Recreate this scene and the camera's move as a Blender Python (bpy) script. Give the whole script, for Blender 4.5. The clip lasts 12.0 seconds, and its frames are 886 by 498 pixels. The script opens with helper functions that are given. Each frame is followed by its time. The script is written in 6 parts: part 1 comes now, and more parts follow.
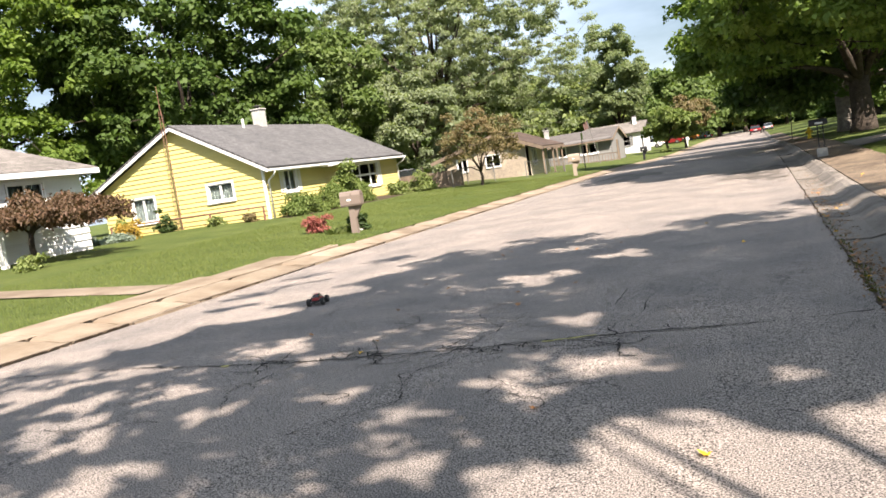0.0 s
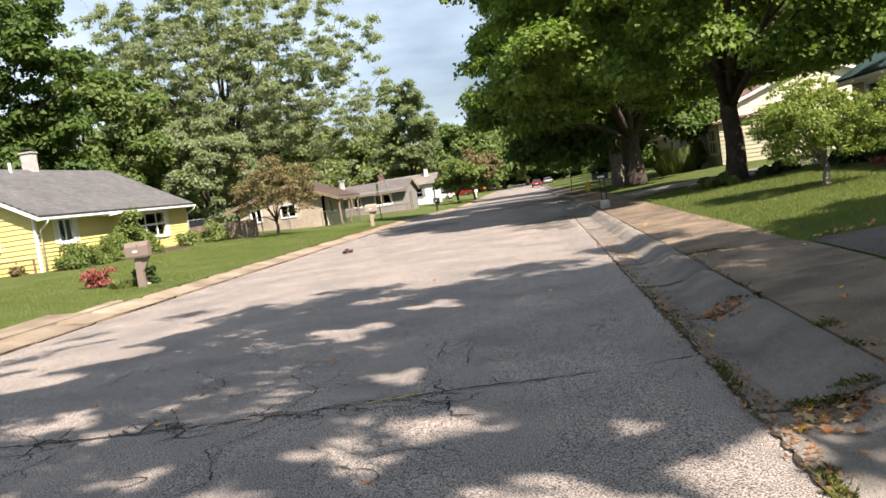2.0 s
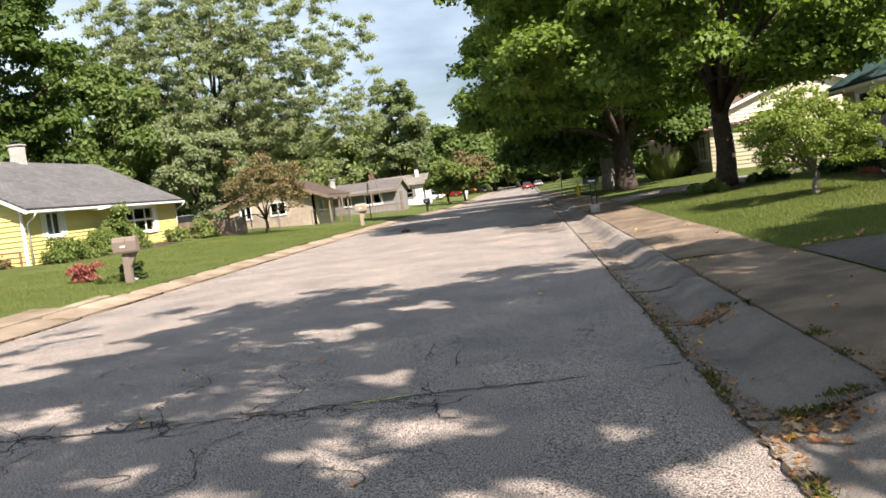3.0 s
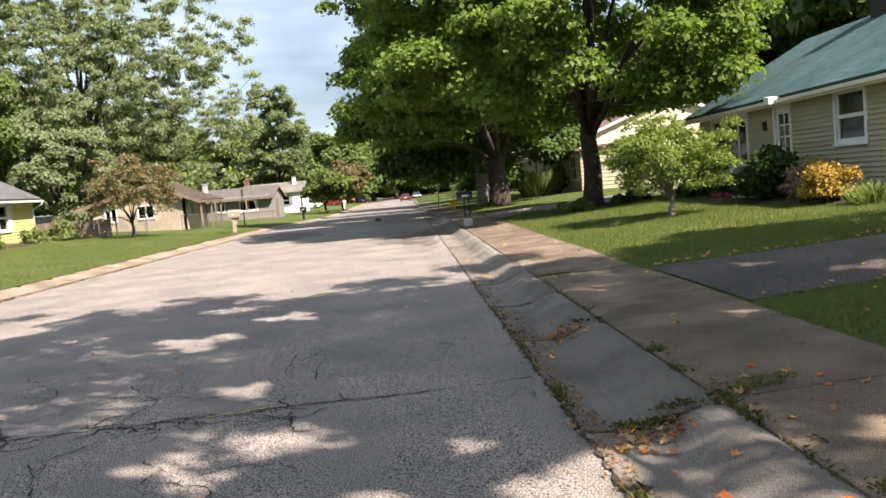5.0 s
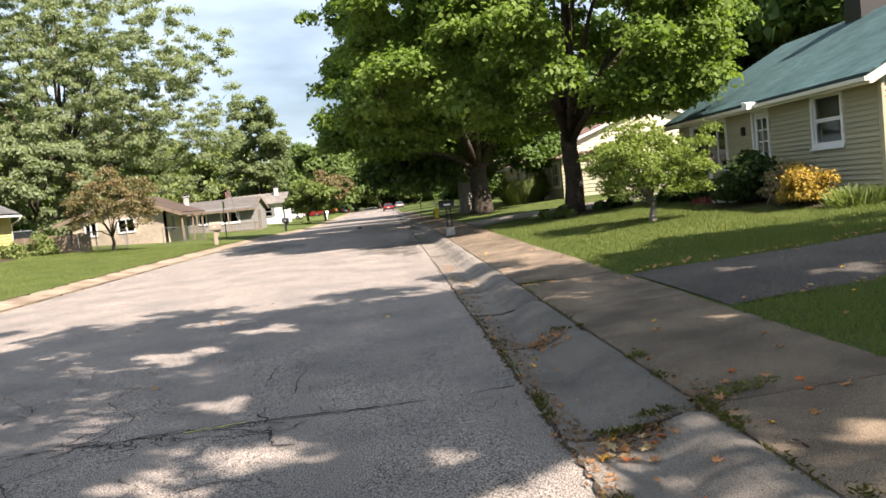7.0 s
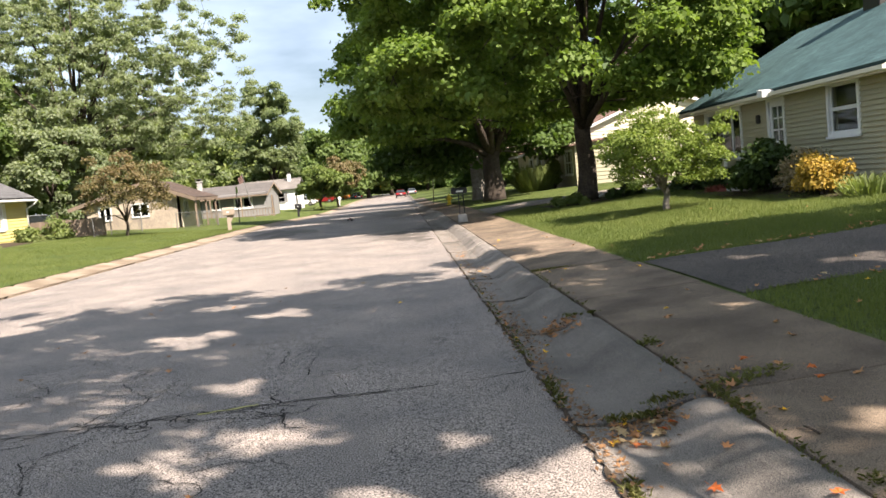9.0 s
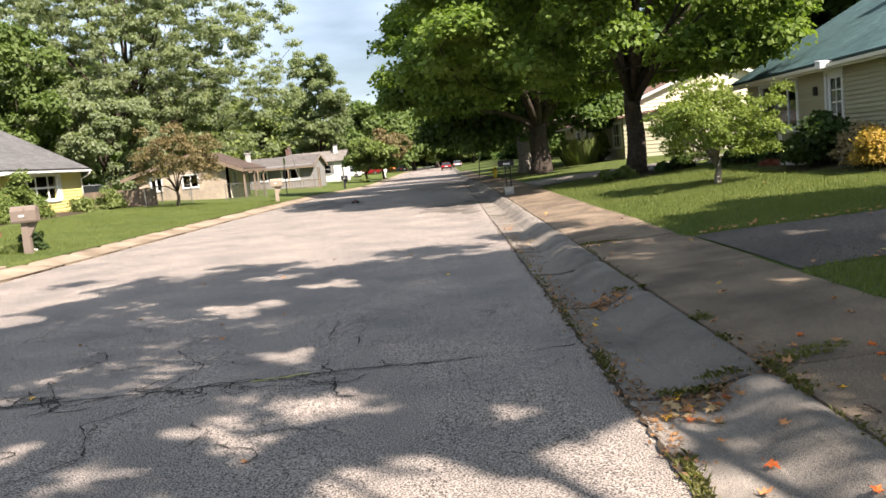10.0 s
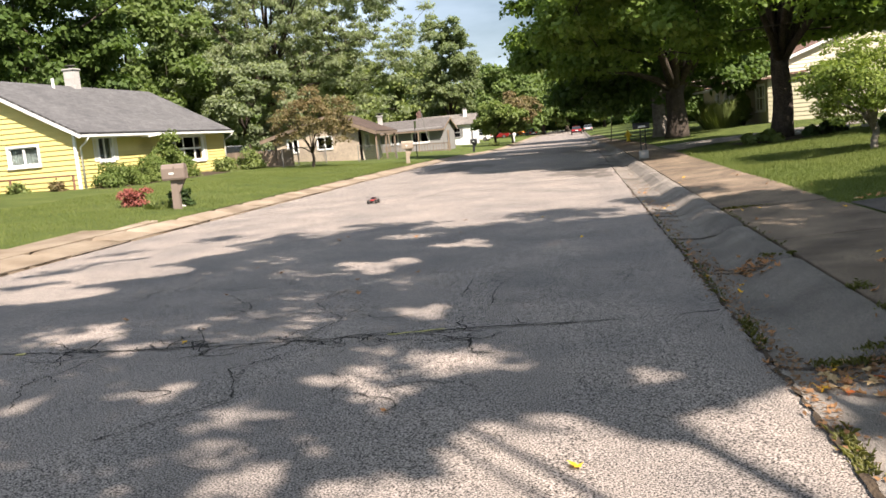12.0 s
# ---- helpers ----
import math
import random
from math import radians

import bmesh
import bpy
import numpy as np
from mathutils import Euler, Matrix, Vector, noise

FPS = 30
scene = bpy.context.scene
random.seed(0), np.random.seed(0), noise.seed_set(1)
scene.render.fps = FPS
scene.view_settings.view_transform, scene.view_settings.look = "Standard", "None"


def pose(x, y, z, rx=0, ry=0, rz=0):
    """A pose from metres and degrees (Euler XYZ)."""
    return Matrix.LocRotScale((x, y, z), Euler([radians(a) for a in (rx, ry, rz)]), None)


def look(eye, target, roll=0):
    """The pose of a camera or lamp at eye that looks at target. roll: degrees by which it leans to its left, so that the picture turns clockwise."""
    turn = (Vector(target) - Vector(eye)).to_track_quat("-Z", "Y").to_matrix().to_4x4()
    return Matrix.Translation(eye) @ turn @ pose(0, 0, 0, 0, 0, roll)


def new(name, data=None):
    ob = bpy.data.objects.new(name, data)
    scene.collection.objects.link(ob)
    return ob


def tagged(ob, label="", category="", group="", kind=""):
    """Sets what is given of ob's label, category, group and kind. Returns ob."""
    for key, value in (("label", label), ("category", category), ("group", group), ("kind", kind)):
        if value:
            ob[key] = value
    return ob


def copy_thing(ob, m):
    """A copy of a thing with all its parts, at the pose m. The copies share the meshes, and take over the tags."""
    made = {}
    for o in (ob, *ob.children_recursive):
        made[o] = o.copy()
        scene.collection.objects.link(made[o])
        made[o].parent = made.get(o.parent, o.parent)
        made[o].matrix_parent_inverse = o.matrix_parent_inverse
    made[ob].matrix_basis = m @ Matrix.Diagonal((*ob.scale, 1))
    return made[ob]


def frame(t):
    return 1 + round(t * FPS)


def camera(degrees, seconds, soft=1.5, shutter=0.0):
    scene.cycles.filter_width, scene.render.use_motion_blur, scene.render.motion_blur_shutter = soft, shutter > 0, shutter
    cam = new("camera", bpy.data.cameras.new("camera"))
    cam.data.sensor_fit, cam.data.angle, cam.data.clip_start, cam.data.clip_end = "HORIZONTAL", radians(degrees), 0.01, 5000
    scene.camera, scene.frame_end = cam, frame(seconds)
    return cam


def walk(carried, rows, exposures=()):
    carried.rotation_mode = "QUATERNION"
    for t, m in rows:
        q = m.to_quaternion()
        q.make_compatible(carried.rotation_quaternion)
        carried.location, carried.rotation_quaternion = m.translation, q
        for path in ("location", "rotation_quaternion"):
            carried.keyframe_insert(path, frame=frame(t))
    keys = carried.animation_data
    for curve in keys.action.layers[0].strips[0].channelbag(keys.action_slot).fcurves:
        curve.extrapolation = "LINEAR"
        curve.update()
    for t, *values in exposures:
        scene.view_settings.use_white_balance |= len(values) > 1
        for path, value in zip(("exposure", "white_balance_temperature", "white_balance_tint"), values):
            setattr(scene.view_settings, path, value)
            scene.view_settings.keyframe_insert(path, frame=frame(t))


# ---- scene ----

cam = camera(55.4, 12.0, 1.6)
# seconds, eye, yaw (to the left of +y), pitch, roll
ROWS = [
    (0.0, 0.234, -0.382, 1.580, 21.17, -5.33, -8.88), (0.5, 0.052, -0.216, 1.586, 16.13, -3.37, -8.88),
    (1.0, -0.073, 0.001, 1.611, 15.18, -1.83, -8.98), (1.5, -0.080, 0.042, 1.599, 10.14, -3.09, -8.54),
    (2.0, -0.096, 0.053, 1.588, 6.84, -4.06, -8.42), (2.5, -0.101, 0.078, 1.592, 6.63, -4.18, -7.66),
    (2.7, -0.111, 0.090, 1.590, 6.50, -4.13, -7.53), (4.3, -0.024, 0.010, 1.620, 1.46, -4.17, -6.36),
    (4.5, 0.004, 0.006, 1.615, 0.44, -4.07, -6.29), (5.0, 0.029, -0.002, 1.618, -2.24, -4.29, -5.13),
    (5.5, 0.054, 0.007, 1.614, -4.74, -4.49, -4.60), (6.0, 0.052, 0.008, 1.621, -5.49, -4.50, -5.01),
    (6.5, 0.057, 0.012, 1.618, -4.54, -4.23, -5.63), (7.0, 0.070, 0.038, 1.615, -3.40, -3.79, -5.91),
    (9.0, 0.064, 0.017, 1.605, -2.49, -4.59, -5.57), (9.5, 0.040, 0.025, 1.601, -1.00, -5.49, -5.19),
    (10.0, 0.014, 0.026, 1.600, 0.71, -6.14, -5.33), (10.5, -0.011, 0.042, 1.590, 2.86, -6.75, -5.34),
    (11.0, -0.030, 0.047, 1.577, 4.87, -7.08, -5.12), (11.5, -0.046, 0.047, 1.570, 6.60, -7.38, -5.14),
    (12.0, -0.080, 0.080, 1.546, 9.51, -7.76, -5.08)]


def aim(x, y, z, yaw, pitch, roll):
    return pose(x, y, z, 0, 0, yaw) @ pose(0, 0, 0, 90 + pitch) @ pose(0, 0, 0, 0, 0, roll)


EXPOSURES = [(0.0, 1.78), (0.9, 1.64), (2.0, 1.60), (4.5, 1.66), (7.0, 1.79), (9.0, 1.80), (12.0, 1.60)]
walk(cam, [(r[0], aim(*r[1:])) for r in ROWS], EXPOSURES)

# ---- sky and sun ----
SUN = Vector((0.70, -0.714, 1.035)).normalized()
world = bpy.data.worlds.new("sky")
scene.world = world
world.use_nodes = True
wn, wl = world.node_tree.nodes, world.node_tree.links
sky = wn.new("ShaderNodeTexSky")
sky.sky_type, sky.sun_disc = "NISHITA", False
sky.sun_elevation = math.asin(SUN.z)
sky.sun_rotation = math.atan2(SUN.x, SUN.y)
sky.air_density, sky.dust_density, sky.ozone_density = 1.0, 1.2, 1.0
# thin high cloud over the blue
geo_w = wn.new("ShaderNodeTexCoord")
stretch = wn.new("ShaderNodeMapping")
stretch.inputs["Scale"].default_value = (1.0, 1.6, 3.5)
wl.new(geo_w.outputs["Generated"], stretch.inputs["Vector"])
cloud = wn.new("ShaderNodeTexNoise")
cloud.inputs["Scale"].default_value, cloud.inputs["Detail"].default_value, cloud.inputs["Roughness"].default_value = 1.6, 6, 0.55
wl.new(stretch.outputs["Vector"], cloud.inputs["Vector"])
ramp_w = wn.new("ShaderNodeMapRange")
ramp_w.inputs["From Min"].default_value, ramp_w.inputs["From Max"].default_value = 0.30, 0.64
wl.new(cloud.outputs["Fac"], ramp_w.inputs["Value"])
mix_w = wn.new("ShaderNodeMix")
mix_w.data_type = "RGBA"
mix_w.inputs["B"].default_value = (12.0, 13.9, 16.6, 1)
wl.new(ramp_w.outputs["Result"], mix_w.inputs["Factor"])
wl.new(sky.outputs["Color"], mix_w.inputs["A"])
wl.new(mix_w.outputs["Result"], wn["Background"].inputs["Color"])
wn["Background"].inputs["Strength"].default_value = 0.031
sun = new("sun", bpy.data.lights.new("sun", "SUN"))
sun.data.energy, sun.data.angle, sun.data.color = 5.0, radians(0.55), (1.0, 0.88, 0.775)
sun.matrix_world = look(SUN * 50, (0, 0, 0))
scene.view_settings.exposure = 0.0

# ---- materials ----


def mat(name, c1, c2=None, rough=0.8, scale=3.0, fine=60.0, bump=0.2, metal=0.0, grain=0.25, depth=0.01, piece=0.0, spec=0.3, coat=0.0, space="Object", sharp=0.25, fine_detail=3):
    """Two colours mixed by broad noise, darkened and lightened by fine grain, with relief; piece: how far single pieces differ."""
    m = bpy.data.materials.new(name)
    m.use_nodes = True
    n, l = m.node_tree.nodes, m.node_tree.links
    p = n["Principled BSDF"]
    c2 = c2 or tuple(v * 0.75 for v in c1)
    if space == "Object":
        where = n.new("ShaderNodeTexCoord").outputs["Object"]
    else:
        where = n.new("ShaderNodeNewGeometry").outputs["Position"]
    big = n.new("ShaderNodeTexNoise")
    big.inputs["Scale"].default_value, big.inputs["Detail"].default_value = scale, 5
    small = n.new("ShaderNodeTexNoise")
    small.inputs["Scale"].default_value, small.inputs["Detail"].default_value = fine, fine_detail
    l.new(where, big.inputs["Vector"]), l.new(where, small.inputs["Vector"])
    spread = n.new("ShaderNodeMapRange")
    spread.inputs["From Min"].default_value, spread.inputs["From Max"].default_value = 0.3, 0.7
    l.new(big.outputs["Fac"], spread.inputs["Value"])
    mix = n.new("ShaderNodeMix")
    mix.data_type = "RGBA"
    mix.inputs["A"].default_value, mix.inputs["B"].default_value = (*c1, 1), (*c2, 1)
    l.new(spread.outputs["Result"], mix.inputs["Factor"])
    val = n.new("ShaderNodeMapRange")
    val.inputs["From Min"].default_value, val.inputs["From Max"].default_value = 0.5 - sharp, 0.5 + sharp
    val.inputs["To Min"].default_value, val.inputs["To Max"].default_value = 1 - grain, 1 + grain
    l.new(small.outputs["Fac"], val.inputs["Value"])
    hsv = n.new("ShaderNodeHueSaturation")
    l.new(mix.outputs["Result"], hsv.inputs["Color"])
    value = val.outputs["Result"]
    if piece:
        info = n.new("ShaderNodeObjectInfo")
        pv = n.new("ShaderNodeMapRange")
        pv.inputs["To Min"].default_value, pv.inputs["To Max"].default_value = 1 - piece, 1 + piece
        l.new(info.outputs["Random"], pv.inputs["Value"])
        mul = n.new("ShaderNodeMath")
        mul.operation = "MULTIPLY"
        l.new(value, mul.inputs[0]), l.new(pv.outputs["Result"], mul.inputs[1])
        value = mul.outputs["Value"]
    l.new(value, hsv.inputs["Value"])
    l.new(hsv.outputs["Color"], p.inputs["Base Color"])
    p.inputs["Roughness"].default_value, p.inputs["Metallic"].default_value = rough, metal
    p.inputs["Specular IOR Level"].default_value, p.inputs["Coat Weight"].default_value = spec, coat
    if bump:
        b = n.new("ShaderNodeBump")
        b.inputs["Strength"].default_value, b.inputs["Distance"].default_value = bump, depth
        l.new(small.outputs["Fac"], b.inputs["Height"])
        l.new(b.outputs["Normal"], p.inputs["Normal"])
    return m


def leaf_mat(name, c1, c2, through_light=0.35):
    m = bpy.data.materials.new(name)
    m.use_nodes = True
    n, l = m.node_tree.nodes, m.node_tree.links
    p = n["Principled BSDF"]
    g = n.new("ShaderNodeNewGeometry")
    where = n.new("ShaderNodeTexNoise")
    where.inputs["Scale"].default_value = 0.45
    l.new(g.outputs["Position"], where.inputs["Vector"])
    add = n.new("ShaderNodeMath")
    add.operation = "MULTIPLY_ADD"
    add.inputs[1].default_value, add.inputs[2].default_value = 0.55, -0.02
    l.new(g.outputs["Random Per Island"], add.inputs[0])
    add2 = n.new("ShaderNodeMath")
    add2.operation = "MULTIPLY_ADD"
    add2.inputs[1].default_value = 0.9
    l.new(where.outputs["Fac"], add2.inputs[0]), l.new(add.outputs[0], add2.inputs[2])
    mix = n.new("ShaderNodeMix")
    mix.data_type = "RGBA"
    mix.inputs["A"].default_value, mix.inputs["B"].default_value = (*c1, 1), (*c2, 1)
    l.new(add2.outputs[0], mix.inputs["Factor"])
    l.new(mix.outputs["Result"], p.inputs["Base Color"])
    p.inputs["Roughness"].default_value, p.inputs["Specular IOR Level"].default_value = 0.6, 0.2
    t = n.new("ShaderNodeBsdfTranslucent")
    warm = n.new("ShaderNodeMix")
    warm.data_type, warm.blend_type = "RGBA", "MULTIPLY"
    warm.inputs["Factor"].default_value, warm.inputs["B"].default_value = 1.0, (1.5, 1.6, 0.8, 1)
    l.new(mix.outputs["Result"], warm.inputs["A"]), l.new(warm.outputs["Result"], t.inputs["Color"])
    both = n.new("ShaderNodeMixShader")
    both.inputs[0].default_value = through_light
    l.new(p.outputs[0], both.inputs[1]), l.new(t.outputs[0], both.inputs[2])
    l.new(both.outputs[0], n["Material Output"].inputs["Surface"])
    return m


def plain(name, c, rough=0.5, metal=0.0, **kw):
    return mat(name, c, tuple(v * 0.9 for v in c), rough, 2.0, 40.0, 0.05, metal, 0.06, 0.003, **kw)


def asphalt(name, c1, c2, cracks=1.0, speck=88.0):
    """Worn chip-seal: aggregate, broad stains and a net of cracks in patches."""
    m = mat(name, c1, c2, 0.9, 0.8, speck, 1.0, 0.0, 1.0, 0.007, spec=0.2, space="World", sharp=0.14, fine_detail=6)
    n, l = m.node_tree.nodes, m.node_tree.links
    g = n.new("ShaderNodeNewGeometry")
    warp = n.new("ShaderNodeTexNoise")
    warp.inputs["Scale"].default_value, warp.inputs["Detail"].default_value = 3.0, 4
    l.new(g.outputs["Position"], warp.inputs["Vector"])
    shift = n.new("ShaderNodeVectorMath")
    shift.operation = "MULTIPLY_ADD"
    shift.inputs[1].default_value = (0.35, 0.35, 0.0)
    l.new(warp.outputs["Color"], shift.inputs[0]), l.new(g.outputs["Position"], shift.inputs[2])
    v = n.new("ShaderNodeTexVoronoi")
    v.feature = "DISTANCE_TO_EDGE"
    v.inputs["Scale"].default_value = 4.2
    l.new(shift.outputs[0], v.inputs["Vector"])
    line = n.new("ShaderNodeMapRange")
    line.inputs["From Min"].default_value, line.inputs["From Max"].default_value = 0.002, 0.016
    line.inputs["To Min"].default_value, line.inputs["To Max"].default_value = 1.0, 0.0
    l.new(v.outputs["Distance"], line.inputs["Value"])
    patch = n.new("ShaderNodeTexNoise")
    patch.inputs["Scale"].default_value = 0.9
    l.new(g.outputs["Position"], patch.inputs["Vector"])
    where = n.new("ShaderNodeMapRange")
    where.inputs["From Min"].default_value, where.inputs["From Max"].default_value = 0.50, 0.70
    where.inputs["To Max"].default_value = cracks
    l.new(patch.outputs["Fac"], where.inputs["Value"])
    mul = n.new("ShaderNodeMath")
    mul.operation = "MULTIPLY"
    l.new(line.outputs[0], mul.inputs[0]), l.new(where.outputs[0], mul.inputs[1])
    p = n["Principled BSDF"]
    was = p.inputs["Base Color"].links[0].from_socket
    dark = n.new("ShaderNodeMix")
    dark.data_type = "RGBA"
    dark.inputs["B"].default_value = (0.035, 0.034, 0.033, 1)
    l.new(mul.outputs[0], dark.inputs["Factor"]), l.new(was, dark.inputs["A"])
    l.new(dark.outputs["Result"], p.inputs["Base Color"])
    bump = n.new("ShaderNodeBump")
    bump.inputs["Strength"].default_value, bump.inputs["Distance"].default_value = 0.7, 0.02
    bump.invert = True
    l.new(mul.outputs[0], bump.inputs["Height"])
    old = p.inputs["Normal"].links[0].from_socket
    l.new(old, bump.inputs["Normal"]), l.new(bump.outputs[0], p.inputs["Normal"])
    return m


def shingle_mat(name, c1, c2):
    """Roof shingles: courses that step, tabs of uneven tone. The pattern lies in the roof's own UV, in metres."""
    m = mat(name, c1, c2, 0.9, 0.8, 90.0, 0.3, 0.0, 0.2, 0.004, spec=0.15)
    n, l = m.node_tree.nodes, m.node_tree.links
    uv = n.new("ShaderNodeUVMap")
    uv.uv_map = "metres"
    br = n.new("ShaderNodeTexBrick")
    br.inputs["Scale"].default_value = 1.0
    br.inputs["Brick Width"].default_value, br.inputs["Row Height"].default_value = 0.34, 0.15
    br.inputs["Mortar Size"].default_value, br.inputs["Bias"].default_value = 0.008, 0.0
    br.inputs["Color1"].default_value, br.inputs["Color2"].default_value = (0.82, 0.82, 0.82, 1), (1.14, 1.14, 1.14, 1)
    br.inputs["Mortar"].default_value = (0.55, 0.55, 0.55, 1)
    l.new(uv.outputs["UV"], br.inputs["Vector"])
    p = n["Principled BSDF"]
    was = p.inputs["Base Color"].links[0].from_socket
    mul = n.new("ShaderNodeMix")
    mul.data_type, mul.blend_type = "RGBA", "MULTIPLY"
    mul.inputs["Factor"].default_value = 1.0
    l.new(was, mul.inputs["A"]), l.new(br.outputs["Color"], mul.inputs["B"])
    l.new(mul.outputs["Result"], p.inputs["Base Color"])
    bump = n.new("ShaderNodeBump")
    bump.inputs["Strength"].default_value, bump.inputs["Distance"].default_value = 0.6, 0.01
    l.new(br.outputs["Color"], bump.inputs["Height"]), l.new(bump.outputs[0], p.inputs["Normal"])
    return m


M = {}
M["road"] = asphalt("worn_asphalt", (0.240, 0.205, 0.180), (0.150, 0.134, 0.125), 0.8, 100.0)
M["drive"] = asphalt("dark_asphalt", (0.088, 0.074, 0.063), (0.046, 0.040, 0.036), 0.8, 60.0)
M["concrete"] = mat("old_concrete", (0.205, 0.180, 0.157), (0.100, 0.088, 0.077), 0.9, 1.3, 190.0, 0.9, grain=0.8, depth=0.006, piece=0.12, spec=0.2, space="World", sharp=0.16)
M["slab"] = mat("brown_stained_concrete", (0.200, 0.152, 0.108), (0.082, 0.062, 0.046), 0.9, 1.5, 170.0, 1.0, grain=0.8, depth=0.005, piece=0.10, spec=0.2, space="World", sharp=0.16)
M["walk_l"] = mat("pale_concrete", (0.265, 0.215, 0.16), (0.145, 0.108, 0.075), 0.9, 1.2, 100.0, 0.4, grain=0.25, depth=0.006, piece=0.16, spec=0.2, space="World")
M["lawn"] = mat("mown_grass", (0.100, 0.120, 0.034), (0.060, 0.084, 0.022), 0.95, 0.7, 45.0, 1.0, grain=0.5, depth=0.05, spec=0.1, space="World")
M["blade"] = leaf_mat("grass_blade", (0.056, 0.092, 0.018), (0.138, 0.160, 0.045), 0.3)
M["weed"] = leaf_mat("weed", (0.065, 0.085, 0.022), (0.16, 0.15, 0.055), 0.3)
M["soil"] = mat("soil", (0.075, 0.055, 0.038), (0.045, 0.035, 0.026), 1.0, 6.0, 60.0, 0.8, depth=0.02, spec=0.1, space="World")
M["crack"] = mat("crack", (0.030, 0.028, 0.026), (0.05, 0.045, 0.04), 1.0, 8.0, 90.0, 0.4, spec=0.1)
M["tar"] = mat("tar_stain", (0.07, 0.062, 0.055), (0.15, 0.13, 0.115), 0.85, 1.2, 90.0, 0.4, grain=0.35, spec=0.2, space="World")
M["bark"] = mat("bark", (0.075, 0.06, 0.048), (0.038, 0.031, 0.026), 0.95, 5.0, 22.0, 1.0, grain=0.45, depth=0.05, spec=0.1)
M["bark_pale"] = mat("pale_bark", (0.24, 0.215, 0.18), (0.13, 0.115, 0.10), 0.95, 5.0, 22.0, 0.9, grain=0.4, depth=0.04, spec=0.1)
M["maple"] = leaf_mat("maple_leaf", (0.050, 0.100, 0.018), (0.145, 0.200, 0.042), 0.40)
M["dogwood"] = leaf_mat("dogwood_leaf", (0.060, 0.105, 0.020), (0.185, 0.225, 0.050), 0.34)
M["maple_dark"] = leaf_mat("dark_maple_leaf", (0.030, 0.062, 0.016), (0.075, 0.115, 0.026), 0.3)
M["silver"] = leaf_mat("silver_maple_leaf", (0.098, 0.134, 0.063), (0.240, 0.272, 0.168), 0.46)
M["far_leaf"] = leaf_mat("far_leaf", (0.058, 0.096, 0.028), (0.128, 0.172, 0.055), 0.38)
M["young_leaf"] = leaf_mat("grey_green_leaf", (0.075, 0.112, 0.048), (0.185, 0.218, 0.110), 0.4)
M["pale_leaf"] = leaf_mat("pale_leaf", (0.070, 0.110, 0.030), (0.175, 0.205, 0.070), 0.3)
M["rust_leaf"] = leaf_mat("rust_leaf", (0.085, 0.105, 0.042), (0.17, 0.125, 0.065), 0.3)
M["bronze_leaf"] = leaf_mat("bronze_leaf", (0.058, 0.050, 0.028), (0.115, 0.066, 0.042), 0.25)
M["shrub"] = leaf_mat("shrub_leaf", (0.055, 0.098, 0.022), (0.150, 0.185, 0.055), 0.3)
M["dark_shrub"] = leaf_mat("dark_shrub_leaf", (0.020, 0.040, 0.012), (0.045, 0.070, 0.020), 0.25)
M["yellow_shrub"] = leaf_mat("yellow_shrub_leaf", (0.14, 0.12, 0.03), (0.38, 0.24, 0.04), 0.25)
M["dry_shrub"] = leaf_mat("dry_flower_leaf", (0.12, 0.10, 0.055), (0.27, 0.21, 0.13), 0.25)
M["red_shrub"] = leaf_mat("red_shrub_leaf", (0.17, 0.055, 0.045), (0.30, 0.10, 0.085), 0.25)
M["blue_shrub"] = leaf_mat("blue_green_leaf", (0.10, 0.14, 0.11), (0.19, 0.23, 0.18), 0.2)
M["fallen"] = leaf_mat("fallen_leaf", (0.22, 0.085, 0.030), (0.46, 0.24, 0.11), 0.15)
M["litter"] = leaf_mat("leaf_litter", (0.085, 0.045, 0.022), (0.24, 0.13, 0.06), 0.1)
M["fallen_t"] = leaf_mat("pale_fallen_leaf", (0.38, 0.25, 0.13), (0.50, 0.37, 0.20), 0.15)
M["fallen_y"] = leaf_mat("yellow_fallen_leaf", (0.70, 0.38, 0.02), (0.78, 0.46, 0.03), 0.15)
M["fallen_r"] = leaf_mat("red_fallen_leaf", (0.42, 0.085, 0.025), (0.48, 0.14, 0.03), 0.15)
M["yellow"] = mat("yellow_siding", (0.585, 0.495, 0.19), (0.53, 0.45, 0.165), 0.6, 1.0, 30.0, 0.1, grain=0.07, depth=0.003, piece=0.05)
M["white"] = mat("white_paint", (0.66, 0.66, 0.65), (0.58, 0.58, 0.57), 0.6, 1.5, 30.0, 0.1, grain=0.06, depth=0.003, piece=0.04)
# white eave trim of the sage house, its shade put in as beige
M["shaded_trim"] = mat("shade_toned_white_trim", (0.60, 0.57, 0.48), (0.52, 0.49, 0.41), 0.6, 1.5, 30.0, 0.1, grain=0.06, depth=0.003)
M["green_side"] = mat("sage_siding", (0.34, 0.315, 0.215), (0.30, 0.28, 0.19), 0.65, 1.0, 30.0, 0.1, grain=0.07, depth=0.003, piece=0.05)
M["grey_side"] = mat("grey_siding", (0.22, 0.215, 0.21), (0.18, 0.175, 0.17), 0.7, 1.0, 30.0, 0.1, grain=0.07, piece=0.05)
M["cream"] = mat("cream_siding", (0.60, 0.54, 0.42), (0.52, 0.47, 0.37), 0.7, 1.0, 30.0, 0.1, grain=0.07, piece=0.05)
